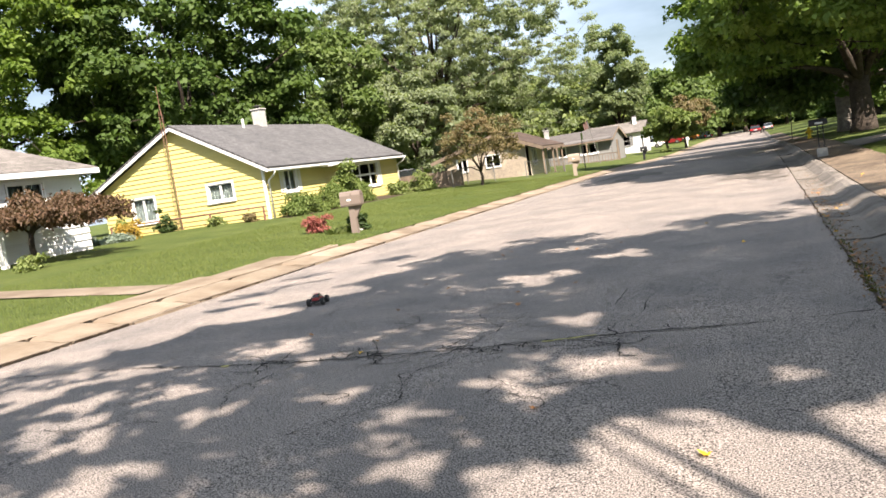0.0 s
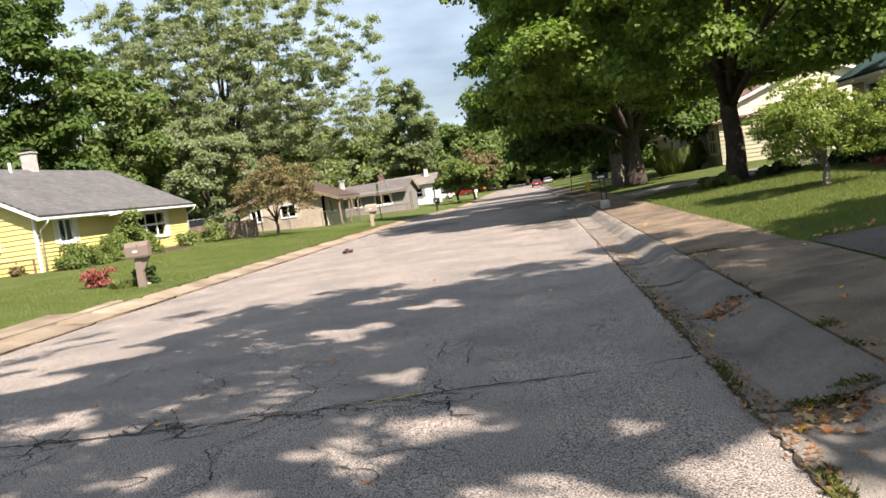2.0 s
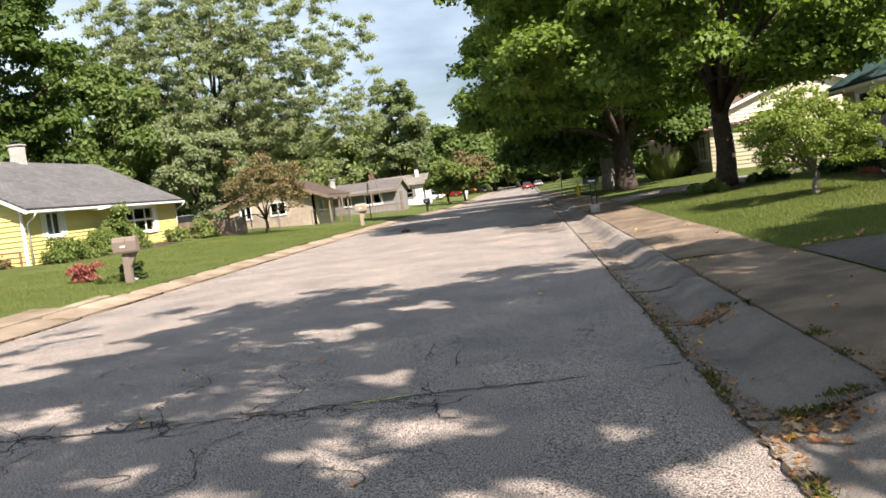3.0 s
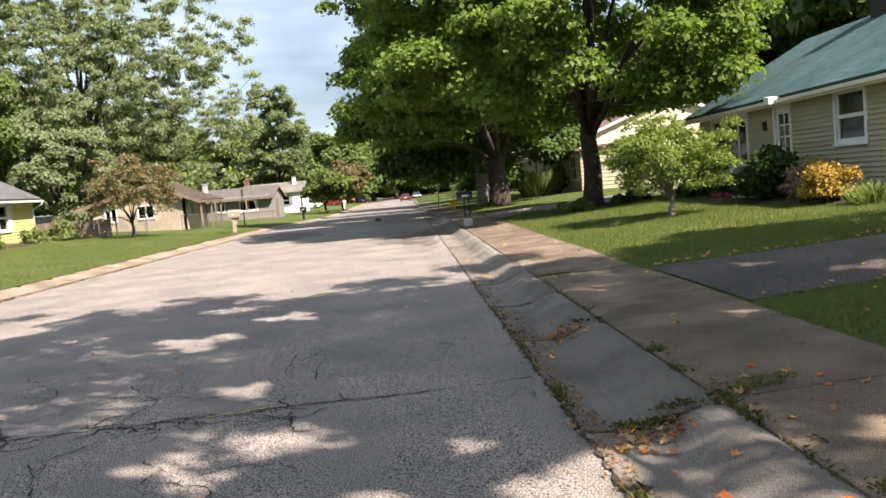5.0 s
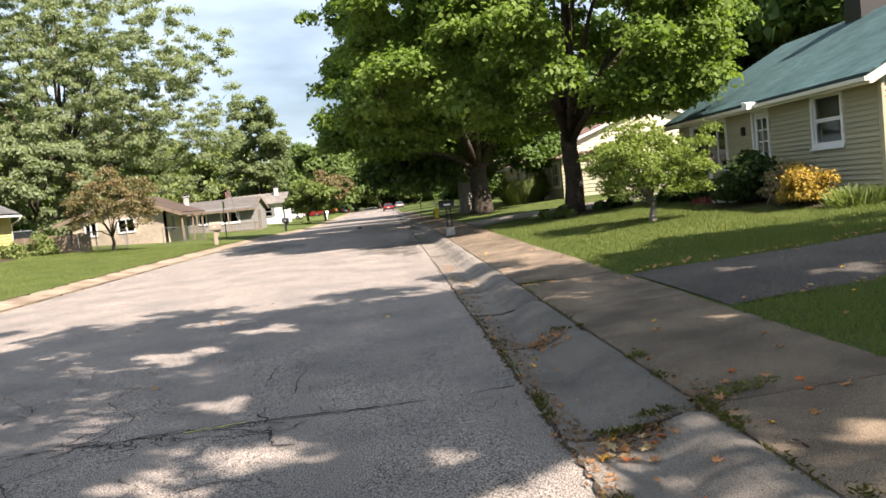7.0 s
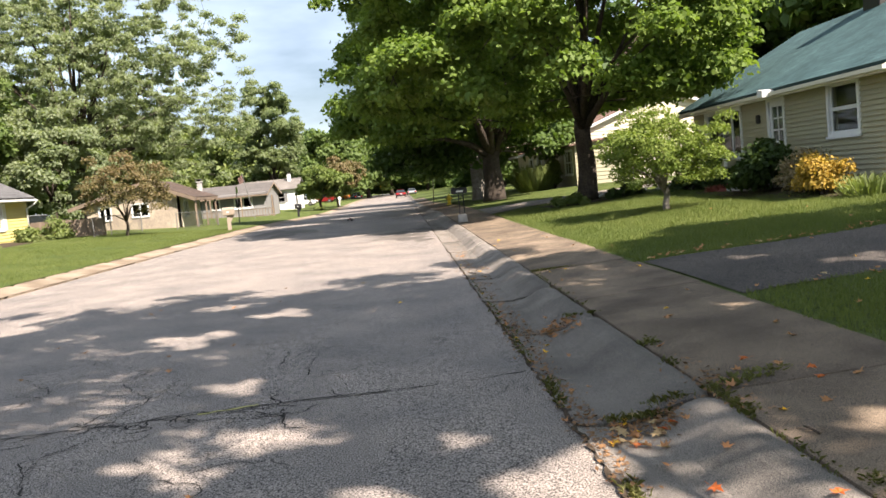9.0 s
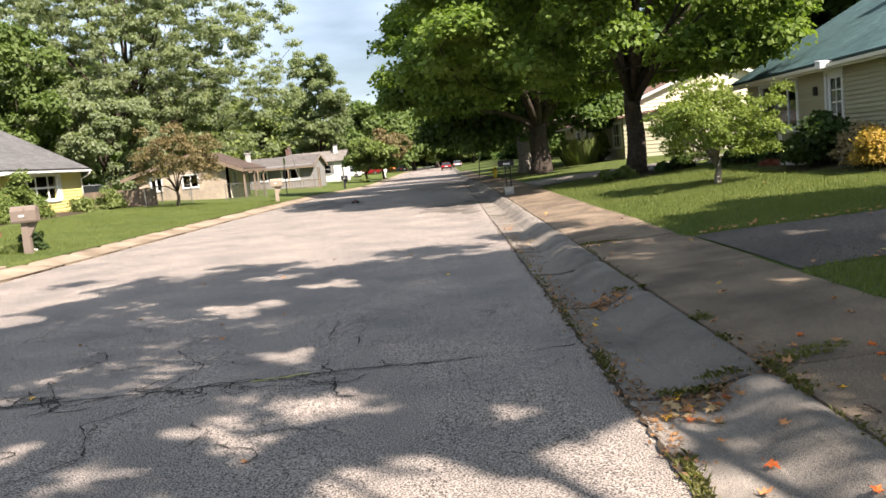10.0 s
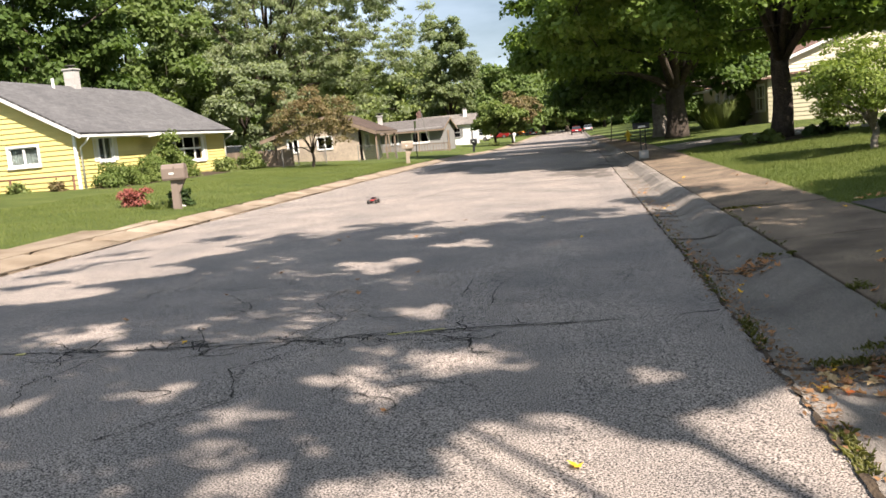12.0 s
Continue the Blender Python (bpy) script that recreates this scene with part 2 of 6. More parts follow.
M["stone"] = mat("tan_stone", (0.36, 0.30, 0.23), (0.24, 0.20, 0.16), 0.9, 1.6, 14.0, 0.6, grain=0.2, depth=0.02, piece=0.2)
M["roof_grey"] = shingle_mat("grey_shingle", (0.116, 0.113, 0.114), (0.090, 0.088, 0.090))
M["roof_teal"] = shingle_mat("teal_shingle", (0.060, 0.108, 0.112), (0.036, 0.068, 0.072))
M["roof_brown"] = shingle_mat("brown_shingle", (0.095, 0.068, 0.056), (0.062, 0.047, 0.04))
M["roof_rust"] = shingle_mat("russet_shingle", (0.22, 0.14, 0.11), (0.16, 0.10, 0.085))
M["roof_slate"] = shingle_mat("slate_grey_shingle", (0.125, 0.112, 0.105), (0.095, 0.086, 0.08))
M["roof_pale"] = shingle_mat("weathered_shingle", (0.20, 0.18, 0.165), (0.12, 0.11, 0.10))
M["blind"] = mat("blind", (0.15, 0.17, 0.16), (0.11, 0.125, 0.12), 0.8, 2.0, 20.0, 0.1)
# near-black in place of the shade inside rooms
M["unlit_room"] = mat("unlit_room", (0.04, 0.038, 0.035), (0.03, 0.028, 0.026), 0.9)
M["brown_mail"] = mat("taupe_plastic", (0.185, 0.145, 0.12), (0.15, 0.118, 0.098), 0.6, 2.0, 40.0, 0.1, grain=0.08)
M["tan_mail"] = mat("tan_plastic", (0.29, 0.235, 0.18), (0.24, 0.195, 0.15), 0.6, 2.0, 40.0, 0.1, grain=0.08)
M["black"] = plain("black_metal", (0.018, 0.018, 0.019), 0.45)
M["dark_iron"] = plain("dark_iron", (0.035, 0.032, 0.03), 0.6)
M["hydrant"] = plain("yellow_enamel", (0.72, 0.48, 0.03), 0.4)
M["steel"] = plain("galvanised_steel", (0.20, 0.195, 0.185), 0.6, 0.6)
M["rust"] = mat("rusty_iron", (0.20, 0.10, 0.065), (0.12, 0.07, 0.05), 0.85, 6.0, 50.0, 0.3)
M["wood"] = mat("weathered_wood", (0.22, 0.165, 0.12), (0.14, 0.11, 0.085), 0.85, 3.0, 40.0, 0.4, piece=0.2)
M["brick"] = mat("red_brick", (0.36, 0.16, 0.09), (0.28, 0.12, 0.075), 0.9, 6.0, 40.0, 0.4)
M["block"] = mat("concrete_block", (0.40, 0.39, 0.37), (0.31, 0.30, 0.285), 0.9, 4.0, 70.0, 0.4)
M["rubber"] = mat("black_rubber", (0.020, 0.020, 0.020), (0.032, 0.030, 0.028), 0.85, 20.0, 150.0, 0.3)
M["red_shell"] = plain("red_plastic", (0.34, 0.035, 0.03), 0.35)
M["car_red"] = plain("red_car_paint", (0.19, 0.014, 0.016), 0.25, coat=0.6)
M["car_orange"] = plain("orange_paint", (0.62, 0.22, 0.03), 0.4)
M["car_white"] = plain("white_car_paint", (0.70, 0.70, 0.70), 0.25, coat=0.6)
M["car_black"] = plain("black_car_paint", (0.02, 0.02, 0.024), 0.25, coat=0.6)
M["car_silver"] = plain("silver_car_paint", (0.42, 0.43, 0.44), 0.3, 0.5, coat=0.6)
M["car_glass"] = plain("tinted_glass", (0.015, 0.018, 0.02), 0.06, spec=0.8)
M["lamp_red"] = plain("red_lens", (0.5, 0.02, 0.02), 0.2)
M["chrome"] = plain("chrome", (0.7, 0.7, 0.7), 0.2, 1.0)
M["paint_y"] = plain("faded_yellow_paint", (0.40, 0.36, 0.12), 0.8)
M["sign_y"] = plain("yellow_sign", (0.70, 0.42, 0.03), 0.5)
M["flag"] = plain("faded_red_cloth", (0.13, 0.08, 0.07), 0.9)
M["plaque"] = plain("pale_plate", (0.62, 0.62, 0.60), 0.5)

glass = bpy.data.materials.new("window_glass")
glass.use_nodes = True
gp = glass.node_tree.nodes["Principled BSDF"]
gp.inputs["Base Color"].default_value = (0.75, 0.80, 0.80, 1)
gp.inputs["Roughness"].default_value, gp.inputs["Transmission Weight"].default_value, gp.inputs["IOR"].default_value = 0.02, 1.0, 1.2
M["glass"] = glass

# ---- building helpers ----


def box(bm, x0, x1, y0, y1, z0, z1, bevel=0.0):
    vs = [bm.verts.new((x, y, z)) for x in (x0, x1) for y in (y0, y1) for z in (z0, z1)]
    fs = [bm.faces.new([vs[i] for i in q]) for q in ((0, 1, 3, 2), (4, 6, 7, 5), (0, 4, 5, 1), (2, 3, 7, 6), (0, 2, 6, 4), (1, 5, 7, 3))]
    if bevel:
        bmesh.ops.bevel(bm, geom=list({e for f in fs for e in f.edges}), offset=bevel, segments=2, affect="EDGES")


def solid(bm, ring_a, ring_b):
    """A closed solid between two rings of equal length."""
    a, b = [bm.verts.new(p) for p in ring_a], [bm.verts.new(p) for p in ring_b]
    k = len(a)
    bm.faces.new(a[::-1]), bm.faces.new(b)
    for i in range(k):
        bm.faces.new((a[i], a[(i + 1) % k], b[(i + 1) % k], b[i]))


def tube(bm, points, radii, n=10, caps=True):
    """A tube along points with a radius at each."""
    rings = []
    pts = [Vector(p) for p in points]
    for i, p in enumerate(pts):
        way = (pts[min(i + 1, len(pts) - 1)] - pts[max(i - 1, 0)]).normalized()
        side = way.cross(Vector((0.31, 0.95, 0.07))).normalized()
        other = way.cross(side)
        rings.append([bm.verts.new(p + radii[i] * (math.cos(a) * side + math.sin(a) * other)) for a in (2 * math.pi * k / n for k in range(n))])
    for a, b in zip(rings, rings[1:]):
        for k in range(n):
            bm.faces.new((a[k], a[(k + 1) % n], b[(k + 1) % n], b[k]))
    if caps:
        bm.faces.new(rings[0][::-1]), bm.faces.new(rings[-1])


def mesh_of(name, bm, material, smooth=False):
    bmesh.ops.recalc_face_normals(bm, faces=bm.faces)
    me = bpy.data.meshes.new(name)
    bm.to_mesh(me)
    bm.free()
    me.materials.append(material)
    if smooth:
        for p in me.polygons:
            p.use_smooth = True
    return me


def part(name, bm, material, parent, label="", smooth=False):
    ob = new(name, mesh_of(name, bm, material, smooth))
    ob.parent = parent
    return tagged(ob, label) if label else ob


def thing(name, m, label, category, group="", kind=""):
    ob = new(name)
    ob.matrix_basis = m
    return tagged(ob, label, category, group, kind)


def box_part(name, dims, material, parent, label="", bevel=0.0):
    bm = bmesh.new()
    box(bm, *dims, bevel)
    return part(name, bm, material, parent, label)


def raw_mesh(name, verts, faces, material):
    """A mesh of quads from arrays."""
    me = bpy.data.meshes.new(name)
    nv, nf = len(verts), len(faces)
    k = faces.shape[1]
    me.vertices.add(nv), me.loops.add(nf * k), me.polygons.add(nf)
    me.vertices.foreach_set("co", np.asarray(verts, np.float32).ravel())
    me.loops.foreach_set("vertex_index", np.asarray(faces, np.int32).ravel())
    me.polygons.foreach_set("loop_start", np.arange(0, nf * k, k, dtype=np.int32))
    me.update(calc_edges=True)
    me.materials.append(material)
    return me


# ---- lie of the land ----
ROAD_L, ROAD_R = -8.9, 1.02


def dip(y):
    """The street falls gently away past forty metres."""
    k = min(max((y - 38) / 62, 0), 1)
    return -0.7 * k * k * (3 - 2 * k)


def inward(y):
    """How far the left side of the street draws in as it goes on."""
    return 1.25 * min(max((y - 15) / 28, 0), 1)


def verge(y):
    """The left lawn's edge: behind a strip of concrete at first, then right behind the gutter."""
    k = min(max((y - 14.5) / 5, 0), 1)
    return -10.9 + k * k * (3 - 2 * k) * 1.12 + inward(y)


def land(x, y):
    """Height of the ground away from the road."""
    if x > 1.8:
        return 0.125 + 0.05 * min(max(x - 1.8, 0), 9.5) + dip(y)
    if x < -7.8:
        return 0.10 + 0.052 * min(max(verge(y) + 0.5 - x, 0), 12.0) + dip(y)
    return -0.12 + dip(y)


def grid_sheet(name, xs, ys, height, material):
    verts = np.array([height(x, y) for y in ys for x in xs])
    k = len(xs)
    faces = np.array([(j * k + i, j * k + i + 1, (j + 1) * k + i + 1, (j + 1) * k + i) for j in range(len(ys) - 1) for i in range(k - 1)])
    return new(name, raw_mesh(name, verts, faces, material))

# ---- ground, road, kerbs ----
xs = sorted(set([-600, -300, -150, -90, -60, -45, -36, -30, -26, -22.4, -20, -18, -16, -14, -12, -11, -10.92, -10.85, -9.1, -5, -1, 1.5, 3.26, 3.31, 4, 5, 6, 8, 10, 11.3, 14, 18, 25, 40, 60, 100, 200, 400, 700]))
ys = [-400, -150, -60, -30, -15, -8, -4, 0, 3, 6, 9, 12, 14, 15, 16, 17, 18, 19, 20, 21, 24, 27, 30, 34, 38, 42, 46, 50, 55, 60, 70, 80, 90, 100, 115, 130, 150, 180, 220, 300, 450, 800]


def lawn_z(x, y):
    rough = 0.02 * math.sin(x * 1.3 + y * 0.7) * math.cos(y * 0.9 - x * 0.4) if abs(x) < 40 and (x > 3.4 or x < verge(y) - 0.2) else 0
    return (land(x, y) if x > 3.24 or x < verge(y) else dip(y) - 0.12) + rough


def lawn_at(x, y):
    """The sheet's columns beside the street follow the lawn's edge."""
    if -16 <= x < -5:
        x += (verge(y) + 10.9) * min(1, (x + 16) / 5.0)
    return (x, y, lawn_z(x, y))


tagged(grid_sheet("ground", xs, ys, lawn_at, M["lawn"]), "mown green lawn with worn patches on both sides of the street", "lawn", kind="structure")

road_xs = [ROAD_L - 0.3, ROAD_L, -7, -5, -3.9, -3, -1, 0, 0.6, ROAD_R, ROAD_R + 0.2]
road_ys = [-40, -20, -10, -5] + list(range(-3, 60, 3)) + list(range(60, 261, 10))


def road_z(x, y):
    crown = 0.05 * (1 - ((x + 3.9) / 5.2) ** 2)
    if x > 1.03:
        return dip(y) - 0.07
    return crown - 0.03 + 0.03 * min(max((x - 0.3) / 0.7, 0), 1) + 0.004 * math.sin(x * 2.1 + y * 1.3) + dip(y)


def road_at(x, y):
    x += inward(y) if x < -8 else 0
    return (x, y, road_z(x, y))


tagged(grid_sheet("road", road_xs, road_ys, road_at, M["road"]), "pale worn asphalt street crazed with cracks, dappled by tree shade", "road", kind="structure")

# right kerb: rolled concrete gutter in cast lengths, heaved at the joints
KERB = [(1.0, -0.12), (1.0, 0.012), (1.12, 0.002), (1.36, -0.008), (1.46, 0.012), (1.57, 0.075), (1.66, 0.128), (1.75, 0.152), (1.83, 0.146), (1.88, 0.126), (1.88, -0.12)]


def kerb_piece(parent, profile, y0, y1, material, shift=0.0, rise=0.0):
    bm = bmesh.new()
    rows = []
    n = max(2, int((y1 - y0) / 0.5))
    for s in [0, 0.03 / (y1 - y0), 0.08 / (y1 - y0), 0.16 / (y1 - y0)] + [i / n for i in range(1, n)] + [1 - 0.16 / (y1 - y0), 1 - 0.08 / (y1 - y0), 1 - 0.03 / (y1 - y0), 1]:
        y = y0 + (y1 - y0) * s
        end = min(s, 1 - s) * (y1 - y0)
        drop = 0.055 * max(0, 1 - end / 0.16) ** 2
        wob = 0.0015 * math.sin(y * 2.3) + shift + (inward(y) if profile[0][0] < 0 else 0)
        rows.append([bm.verts.new((x + wob, y, z - (drop if z > 0.03 else 0) + rise * (z > -0.1) + dip(y))) for x, z in profile])
    for a, b in zip(rows, rows[1:]):
        for k in range(len(profile) - 1):
            bm.faces.new((a[k], a[k + 1], b[k + 1], b[k]))
    bm.faces.new(rows[0]), bm.faces.new(rows[-1][::-1])
    return part("kerb_stone", bm, material, parent)


kerb_right = thing("kerb", pose(0, 0, 0), "rolled grey concrete kerb and gutter, cracked and heaved at its joints", "kerb", kind="structure")
KERB_JOINTS = [-14, -10, -6, -2, 1.6, 5.13, 8.3, 10.7, 13.2, 15.6, 18.7, 21.8, 24.9, 28, 31.1, 34.2, 37.3, 40.4, 43.5, 46.6, 49.7, 56, 64, 74, 88, 110, 150, 230]
random.seed(4)
for a, b in zip(KERB_JOINTS, KERB_JOINTS[1:]):
    kerb_piece(kerb_right, KERB, a + 0.035, b - 0.035, M["concrete"], random.uniform(-0.012, 0.012), random.uniform(-0.007, 0.008))

pavement_right = thing("pavement", pose(0, 0, 0), "old grey concrete pavement slabs with weedy joints", "pavement", kind="structure")


def slab(parent, x0, x1, y0, y1, material, tilt=0.0):
    bm = bmesh.new()
    b = 0.012
    outer = [(x0, y0), (x1, y0), (x1, y1), (x0, y1)]
    inner = [(x0 + b, y0 + b), (x1 - b, y0 + b), (x1 - b, y1 - b), (x0 + b, y1 - b)]
    top = lambda x, y: land(x, y) + 0.006 + tilt * (y - y0) if x > -5 else land(x, y) + 0.012 + tilt * (y - y0)
    low = [bm.verts.new((x, y, land(x, y) - 0.1)) for x, y in outer]
    mid = [bm.verts.new((x, y, top(x, y) - 0.008)) for x, y in outer]
    up = [bm.verts.new((x, y, top(x, y))) for x, y in inner]
    bm.faces.new(up)
    for k in range(4):
        j = (k + 1) % 4
        bm.faces.new((low[k], low[j], mid[j], mid[k])), bm.faces.new((mid[k], mid[j], up[j], up[k]))
    return part("paving_slab", bm, material, parent)


WALK_JOINTS = [-8, -5, -2, 1.4, 5.1, 9.3, 12.35, 14.1, 17.4, 20.7, 24.0, 27.3, 30.6, 33.9, 37.2, 40.5, 43.8, 47.1, 50.4, 56, 62, 68, 76, 86, 100, 120]
for a, b in zip(WALK_JOINTS, WALK_JOINTS[1:]):
    slab(pavement_right, 1.90, 3.32 + random.uniform(-0.03, 0.03), a + 0.012, b - 0.012, M["slab"], random.uniform(-0.003, 0.003))

# left gutter and walk
kerb_left = thing("kerb", pose(0, 0, 0), "pale low concrete gutter broken by crooked cracks", "kerb", kind="structure")
KERB_L = [(-8.9, -0.12), (-8.9, 0.004), (-9.15, -0.004), (-9.35, 0.03), (-9.55, 0.085), (-9.75, 0.10), (-9.75, -0.12)]
y = -6.0
while y < 200:
    step = random.uniform(1.0, 2.2) * (1 if y < 60 else 4)
    kerb_piece(kerb_left, KERB_L[::-1], y + 0.03, y + step - 0.03, M["walk_l"], random.uniform(-0.03, 0.03), random.uniform(-0.01, 0.012))
    y += step
pavement_left = thing("pavement", pose(0, 0, 0), "tan sun-bleached concrete strip beside the grass", "pavement", kind="structure")
y = -6.0
while y < 18:
    step = random.uniform(1.3, 2.6)
    y1 = min(y + step, 18.4)
    slab(pavement_left, verge((y + y1) / 2) + random.uniform(-0.06, 0.06), -9.80, y + 0.02, y1 - 0.02, M["walk_l"], random.uniform(-0.004, 0.004))
    y += step

# asphalt drive on the right, between two lawns
drive_xs = [3.36, 3.9, 5, 6.5, 8, 10, 13, 17, 22, 30]


def edge_near(x):
    return 8.15 + 0.10 * math.sin(x * 2.0) + 0.08 * (x - 3.3)


def edge_far(x):
    return 11.65 + 0.10 * math.sin(x * 1.7 + 1) + 0.02 * (x - 3.3)


dv, df = [], []
for i, x in enumerate(drive_xs):
    for k in range(6):
        s = k / 5
        yy = edge_near(x) * (1 - s) + edge_far(x) * s
        dv.append((x, yy, land(x, yy) + 0.006 + 0.012 * math.sin(math.pi * s)))
for i in range(len(drive_xs) - 1):
    for k in range(5):
        df.append((i * 6 + k, (i + 1) * 6 + k, (i + 1) * 6 + k + 1, i * 6 + k + 1))
tagged(new("driveway", raw_mesh("driveway", np.array(dv), np.array(df), M["drive"])), "dark worn asphalt driveway crossing the lawn", "driveway", kind="structure")

# ---- plants ----


def leaves(centres, radii, count, size, seed, flat=0.75, hang=0.0, shell=0.55, narrow=0.6):
    """Leaf blades scattered on the skins of many clumps: arrays of vertices and quads."""
    r = np.random.default_rng(seed)
    c, q = np.asarray(centres, float), np.asarray(radii, float)
    share = q ** 2 / (q ** 2).sum()
    which = r.choice(len(c), count, p=share)
    d = r.normal(size=(count, 3))
    d /= np.linalg.norm(d, axis=1, keepdims=True)
    d[:, 2] = np.where(d[:, 2] < -0.35, -d[:, 2] * 0.6, d[:, 2])
    far = shell + (1.08 - shell) * r.random(count) ** 0.7
    far *= 1 + 0.22 * r.normal(size=count) * (r.random(count) < 0.3)
    p = c[which] + d * (q[which] * far)[:, None] * [1, 1, flat]
    nrm = 0.55 * d + [0, 0, 0.45] + 0.55 * r.normal(size=(count, 3))
    nrm /= np.linalg.norm(nrm, axis=1, keepdims=True)
    a = np.cross(nrm, r.normal(size=(count, 3)))
    a /= np.linalg.norm(a, axis=1, keepdims=True)
    b = np.cross(nrm, a)
    s = size * (0.55 + 0.9 * r.random(count))[:, None]
    tip = p + a * s - [0, 0, 1] * s * (0.25 + hang)
    v = np.stack([p - a * s * 0.6, p + b * s * narrow + nrm * s * 0.12, tip, p - b * s * narrow + nrm * s * 0.12], 1).reshape(-1, 3)
    f = np.arange(count * 4).reshape(-1, 4)
    return v, f


def clumps(rx, ry, rz, n, rad, seed, low=-1.0, core=0.55, dome=False):
    """Centres and radii of leaf clumps filling an uneven crown about the origin: rounded, or a dome widest near its foot."""
    r = np.random.default_rng(seed)
    out = []
    while dome and len(out) < n:
        h, a = r.random() ** 1.15, r.random() * 2 * math.pi
        wide = 0.78 + 0.22 * h / 0.08 if h < 0.08 else (1.01 - ((h - 0.08) / 0.92) ** 1.6) ** 0.8
        k = wide * (core + (1 - core) * r.random() ** 0.4) * (1 + 0.12 * math.sin(3 * a + seed) + 0.07 * math.sin(7 * a + 9 * h) + 0.05 * r.normal())
        out.append((math.cos(a) * rx * k, math.sin(a) * ry * k, rz * (2 * h - 1)))
    while len(out) < n:
        d = r.normal(size=3)
        d /= np.linalg.norm(d)
        if d[2] < low:
            continue
        k = (core + (1 - core) * r.random() ** 0.5) * (1 + 0.14 * math.sin(3 * math.atan2(d[1], d[0]) + seed) + 0.08 * r.normal())
        out.append((d[0] * rx * k, d[1] * ry * k, d[2] * rz * k))
    return np.array(out), rad * (0.65 + 0.7 * r.random(n))


def tree(name, x, y, z, trunk_h, trunk_r, crown, leaf, bark, count, size, seed, label, category="tree", limbs=7, n_clumps=70, clump=1.1, lean=(0, 0), low=-0.75, hang=0.0, core=0.5, shell=0.5, group="", dome=False, gaps=()):
    """crown: (dx, dy, centre height, rx, ry, rz)."""
    t = thing(name, pose(x, y, z), label, category, group)
    r = random.Random(seed)
    dx, dy, ch, rx, ry, rz = crown
    bm = bmesh.new()
    top = Vector((lean[0], lean[1], trunk_h))
    pts, rad = [], []
    for i in range(7):
        s = i / 6
        pts.append(Vector((lean[0] * s + 0.04 * math.sin(s * 7 + seed), lean[1] * s, -0.15 + (trunk_h + 0.15) * s)))
        rad.append(trunk_r * (1.42 - 1.2 * s)  if s < 0.2 else trunk_r * (1.2 - 0.3 * s))
    tube(bm, pts, rad, 14)
    c, q = clumps(rx, ry, rz, n_clumps, clump, seed, low, core, dome)
    c += [dx, dy, ch]
    picks = r.sample(range(n_clumps), min(limbs, n_clumps))
    for j in picks:
        goal = Vector(c[j])
        mid = top.lerp(goal, 0.45) + Vector((r.uniform(-.3, .3), r.uniform(-.3, .3), r.uniform(0, .5)))
        start = top - Vector((0, 0, r.uniform(0.05, 0.25) * trunk_h))
        tube(bm, [start, start.lerp(mid, 0.5) + Vector((0, 0, 0.15)), mid, goal], [trunk_r * 0.48, trunk_r * 0.36, trunk_r * 0.22, trunk_r * 0.06], 7)
    # twigs: each clump hangs on the nearest one that lies closer to the fork
    order = np.argsort(np.linalg.norm(c - np.array(top), axis=1))
    for rank in range(1, n_clumps):
        j = order[rank]
        inner = order[:rank]
        k = inner[np.argmin(((c[inner] - c[j]) ** 2).sum(1))]
        a, g = Vector(c[k]), Vector(c[j])
        stout = min(trunk_r * 0.09, 0.035) * (1 - 0.6 * rank / n_clumps)
        tube(bm, [a, a.lerp(g, 0.5) + Vector((0, 0, 0.08)), g], [stout, stout * 0.8, stout * 0.5], 4, False)
    part("trunk", bm, bark, t, smooth=True)
    v, f = leaves(c, q, count, size, seed, 0.8, hang, shell)
    if gaps:
        quad = v.reshape(-1, 4, 3)
        fall = quad.mean(1) + [x, y, z]
        gx, gy = fall[:, 0] - fall[:, 2] * SUN.x / SUN.z, fall[:, 1] - fall[:, 2] * SUN.y / SUN.z
        keep = np.ones(len(quad), bool)
        for ox, oy, orad in gaps:
            turn = np.arctan2(gy - oy, gx - ox)
            keep &= np.hypot(gx - ox, gy - oy) > orad * (1.0 + 0.3 * np.sin(3 * turn + 5 * ox) + 0.25 * np.sin(5 * turn + 7 * oy))
        v = quad[keep].reshape(-1, 3)
        f = np.arange(len(v)).reshape(-1, 4)
    ob = new("crown", raw_mesh("crown", v, f, leaf))
    ob.parent = t
    return t


def shrub(name, x, y, z, rx, ry, rz, leaf, count, size, seed, label, n=14, category="shrub", group="", hang=0.0):
    t = thing(name, pose(x, y, z), label, category, group)
    c, q = clumps(rx * 0.75, ry * 0.75, rz * 0.8, n, min(rx, ry, rz) * 0.45, seed, -0.3, 0.3)
    c[:, 2] = np.abs(c[:, 2]) * 0.9 + rz * 0.18
    v, f = leaves(c, q, count, size, seed, 0.9, hang, 0.35)
    v[:, 2] = np.maximum(v[:, 2], 0.0)
    ob = new("foliage", raw_mesh("foliage", v, f, leaf))
    ob.parent = t
    bm = bmesh.new()
    r = random.Random(seed)
    for j in range(min(n, 8)):
        tube(bm, [(r.uniform(-.06, .06), r.uniform(-.06, .06), -0.08), Vector(c[j]) * 0.5, c[j]], [0.025, 0.018, 0.006], 5, False)
    part("stems", bm, M["bark"], t)
    return t


